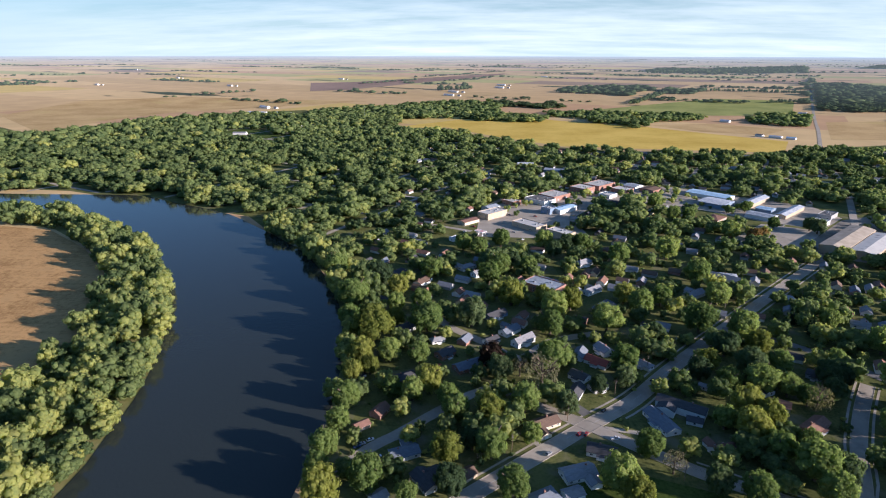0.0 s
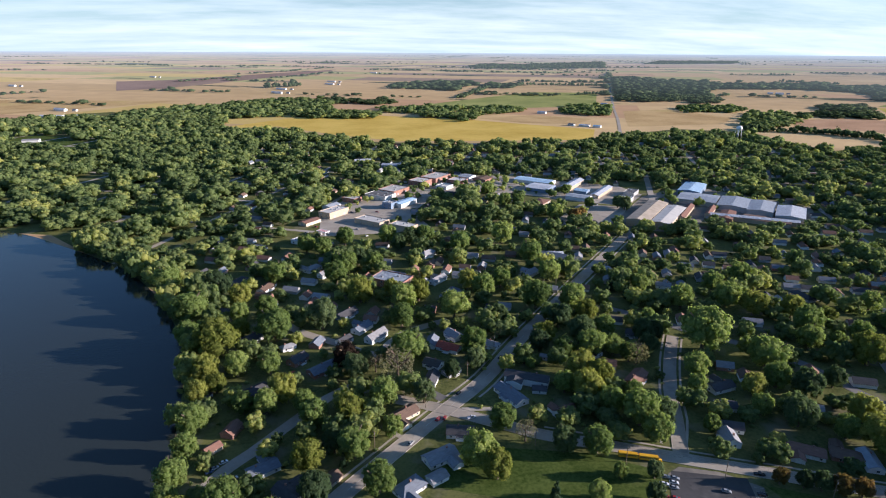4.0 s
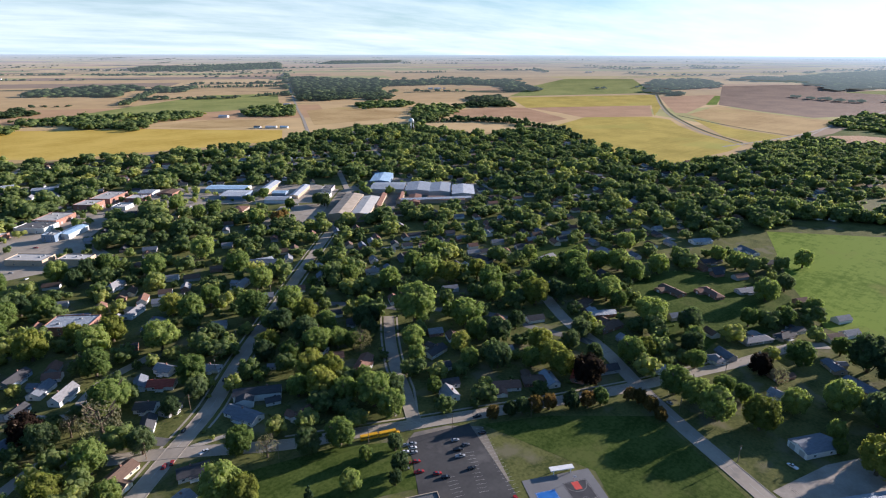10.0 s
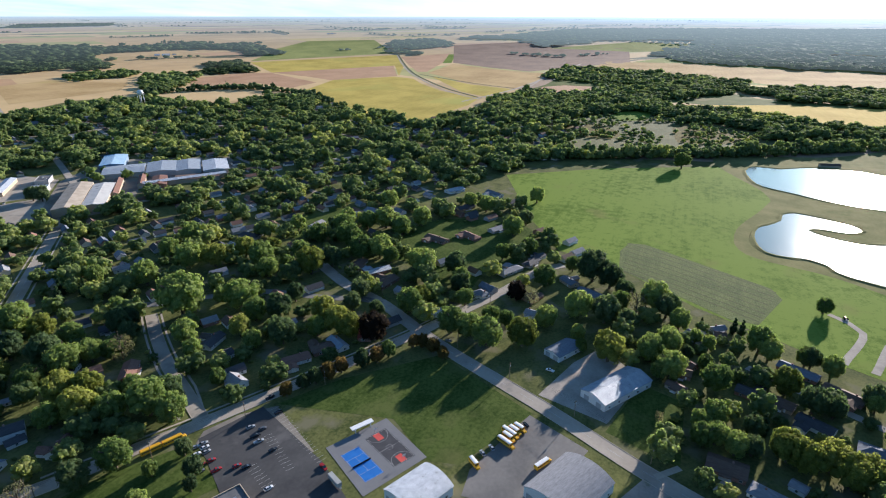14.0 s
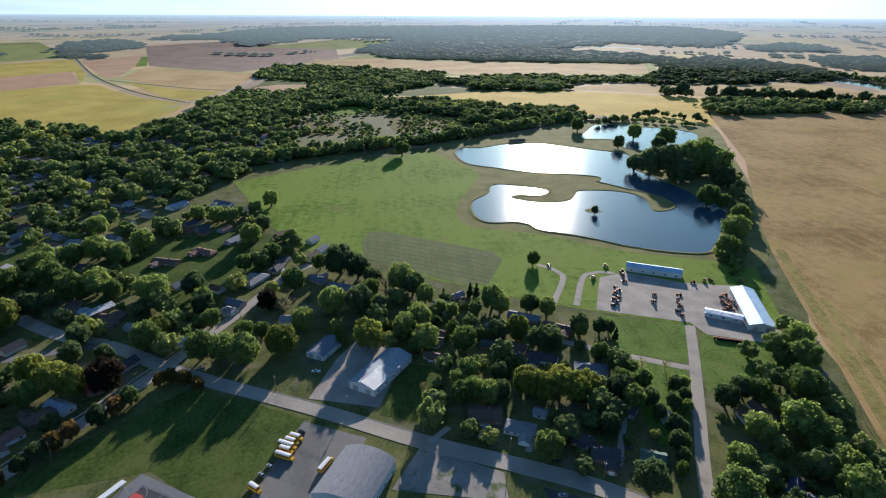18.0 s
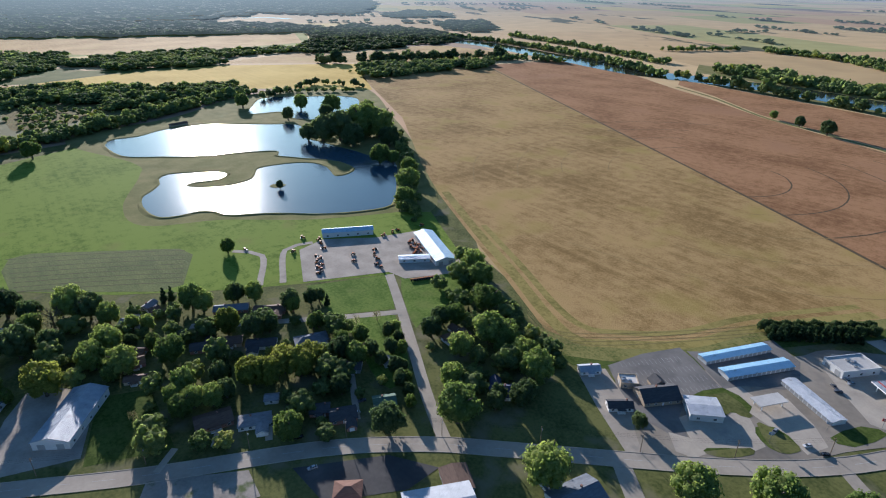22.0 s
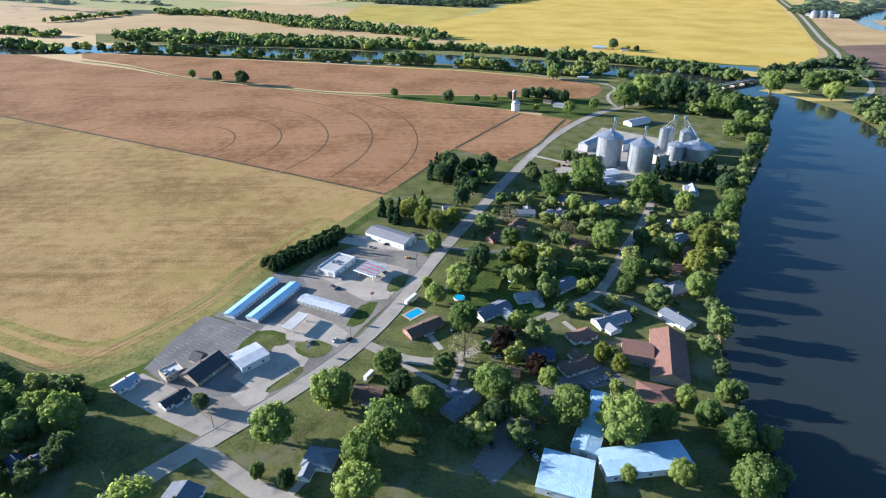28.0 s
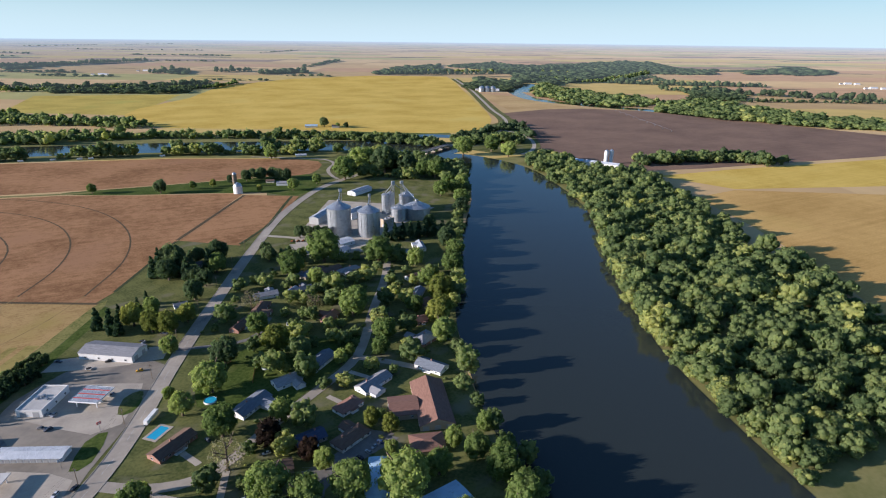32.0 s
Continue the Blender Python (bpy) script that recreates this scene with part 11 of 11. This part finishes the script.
woods([(311, -2711), (257, -2983), (-209, -2957), (-332, -3193), (-276, -2794), (-175, -2531), (80, -2574)], 32, 426)
woods([(-1332, -3573), (-1784, -4228), (-2384, -4599), (-1814, -3500), (-1306, -3454)], 48, 427)
woods([(-114, -3870), (-314, -4280), (-293, -3817)], 45, 428)
woods([(-720, -3753), (-922, -4194), (-947, -3686)], 45, 429)
woods([(-2310, -4396), (-3097, -4953), (-2990, -4234), (-3505, -4345), (-4752, -4933), (-4830, -4603), (-4058, -3550), (-3989, -3110), (-3423, -2751), (-3054, -2998), (-2476, -2743), (-1915, -2406), (-1783, -2372), (-2009, -2838), (-2295, -3743)], 54, 430)
woods([(-1325, -2353), (-1754, -2920), (-1755, -2631), (-2207, -3058), (-1914, -2623), (-1614, -2394), (-1426, -2156)], 35, 431)
woods([(-1580, -2163), (-1830, -2435), (-1700, -1908), (-1742, -1636), (-1542, -1444), (-1413, -1496), (-1350, -1657), (-1397, -1890)], 27, 432)
woods([(-1603, -1477), (-1835, -1531), (-1927, -1409), (-1832, -1272), (-1804, -1117), (-1829, -962), (-1868, -880), (-1672, -782), (-1541, -947), (-1491, -1117), (-1450, -1309)], 24, 433)
woods([(-2124, -1808), (-2444, -1953), (-2376, -1776), (-2045, -1449), (-1835, -1531)], 31, 434)
woods([(-3758, -2789), (-5262, -3347), (-4829, -2706), (-4101, -2478)], 60, 435)
woods([(792, -4961), (674, -5603), (415, -5663), (386, -5228), (743, -4638)], 60, 436)
pts = np.concatenate([
    belt([(-3144, 3796), (-3027, 3951)], 40, 26, 111),
    belt([(-194, 3527), (-26, 3654)], 60, 30, 112),
    belt([(1974, 6817), (3124, 7342), (4220, 7922)], 60, 30, 113),
    belt([(3214, 8245), (5304, 9994)], 60, 30, 114),
    belt([(-103, -3996), (-309, -4208)], 60, 28, 115),
    belt([(-492, -4016), (-680, -4106)], 60, 28, 116),
    belt([(-677, -3703), (-996, -3873)], 60, 28, 117),
    belt([(-2232, -2382), (-2460, -2137), (-2794, -1902)], 50, 26, 118),
    belt([(-2147, -1957), (-2222, -1772), (-2535, -1213)], 60, 26, 119),
    belt([(792, -4961), (430, -5339), (-127, -6076)], 60, 30, 120),
    belt([(1576, -755), (1518, -851), (1384, -1324)], 50, 30, 121),
    belt([(646, -3037), (42, -2796), (-277, -2896)], 50, 26, 122),
    belt([(-1412, -3489), (-2142, -3305), (-2987, -3673)], 40, 26, 123),
])
forest("far_belts", pts, 14, "thin lines of trees on the horizon plain", 111, 0.2)
plant("m", [(451.9, -1061.9, 6.5), (76.1, -917.5, 6), (-181.7, -819.1, 8), (-223.1, -843.3, 7), (-431.3, -1396.5, 5), (-52.4, -885.1, 5)], "trees of the farm lanes")
plant("d", [(397.7, -1037.2, 8), (344.2, -1008.7, 11), (-9.4, -879.4, 9), (-130.4, -903.9, 8), (-141.9, -918.3, 7), (-152.5, -903.3, 9), (-170.1, -907.8, 8), (-178.4, -897.5, 8), (-187.5, -887.2, 8), (-106.7, -896.8, 6), (-404.5, -1422.3, 11), (-447.9, -1383.1, 6)], "trees of the farm lanes")
plant("y", [(-80.1, -890.7, 4.5), (-136.8, -832.7, 4)], "trees of the farm lanes")
plant("d", [(125.3, -364.3, 2.0), (123.7, -366.3, 2.8), (122.1, -368.3, 2.4), (120.5, -370.3, 2.1), (118.9, -372.4, 2.9), (117.3, -374.4, 2.5), (115.7, -376.5, 2.2), (114.0, -378.6, 3.0), (112.3, -380.7, 2.7), (110.6, -382.9, 2.3), (108.9, -385.0, 2.0), (107.2, -387.2, 2.8), (105.5, -389.4, 2.4), (103.7, -391.6, 2.1), (101.9, -393.9, 2.9), (100.1, -396.1, 2.5), (98.3, -398.4, 2.2), (96.5, -400.7, 3.0), (94.7, -403.1, 2.7), (92.8, -405.4, 2.3), (90.9, -407.8, 2.0), (89.0, -410.2, 2.8), (87.1, -412.6, 2.4), (85.2, -415.1, 2.1), (83.2, -417.6, 2.9), (81.2, -420.1, 2.5), (131.0, -366.2, 2.2), (129.2, -368.6, 3.0), (127.3, -371.0, 2.7), (125.4, -373.4, 2.3), (123.5, -375.8, 2.0), (121.6, -378.2, 2.8), (119.7, -380.7, 2.4), (117.7, -383.2, 2.1), (115.7, -385.8, 2.9), (113.7, -388.3, 2.5), (111.7, -390.9, 2.2), (109.7, -393.5, 3.0), (107.6, -396.2, 2.7), (105.5, -398.8, 2.3), (103.4, -401.6, 2.0), (101.2, -404.3, 2.8), (99.1, -407.1, 2.4), (96.9, -409.9, 2.1), (94.7, -412.7, 2.9), (92.4, -415.6, 2.5), (90.2, -418.5, 2.2), (87.9, -421.4, 3.0), (85.5, -424.4, 2.7)], "tall hedge behind the yards")
lines = []
rng = random.Random(31)
for k in range(200):
    a, d = radians(rng.uniform(-200, 90)), 2500 * math.exp(rng.uniform(0.1, 2.3))
    x, y, turn, n = -d * math.sin(a), d * math.cos(a), radians(rng.choice((-28, -28, 62))), rng.uniform(0.08, 0.22) * d
    lines.append(belt([(x, y), (x + n * math.cos(turn), y + n * math.sin(turn))], rng.choice((20, 45, 90)), 30 + d / 400, 300 + k))
pts = glades(np.concatenate(lines), 300, 0.8, 9)
forest("far_belts", pts, 17, "thin dark lines of trees on the open plain", 131, 0.1, 0.42)
# farmsteads on the plain
far_barn(-1603, 3849)
far_barn(-1099, 4933)
far_barn(-103, 3325)
far_barn(201, 4063)
far_barn(-2551, 5033)
far_barn(-2554, 3915)
far_barn(664, 5572)
far_barn(-4346, 7529)
far_barn(2395, 2572)
far_barn(-824, 2296)
far_barn(-117, 3047)
far_barn(175, 3768)
far_barn(5759, 3689)
far_barn(14470, 12242)
far_barn(160, -3894)
far_barn(-1380, -2235)
far_barn(-3470, -1871)
far_barn(-3250, -1628)
far_barn(-75, -4241)
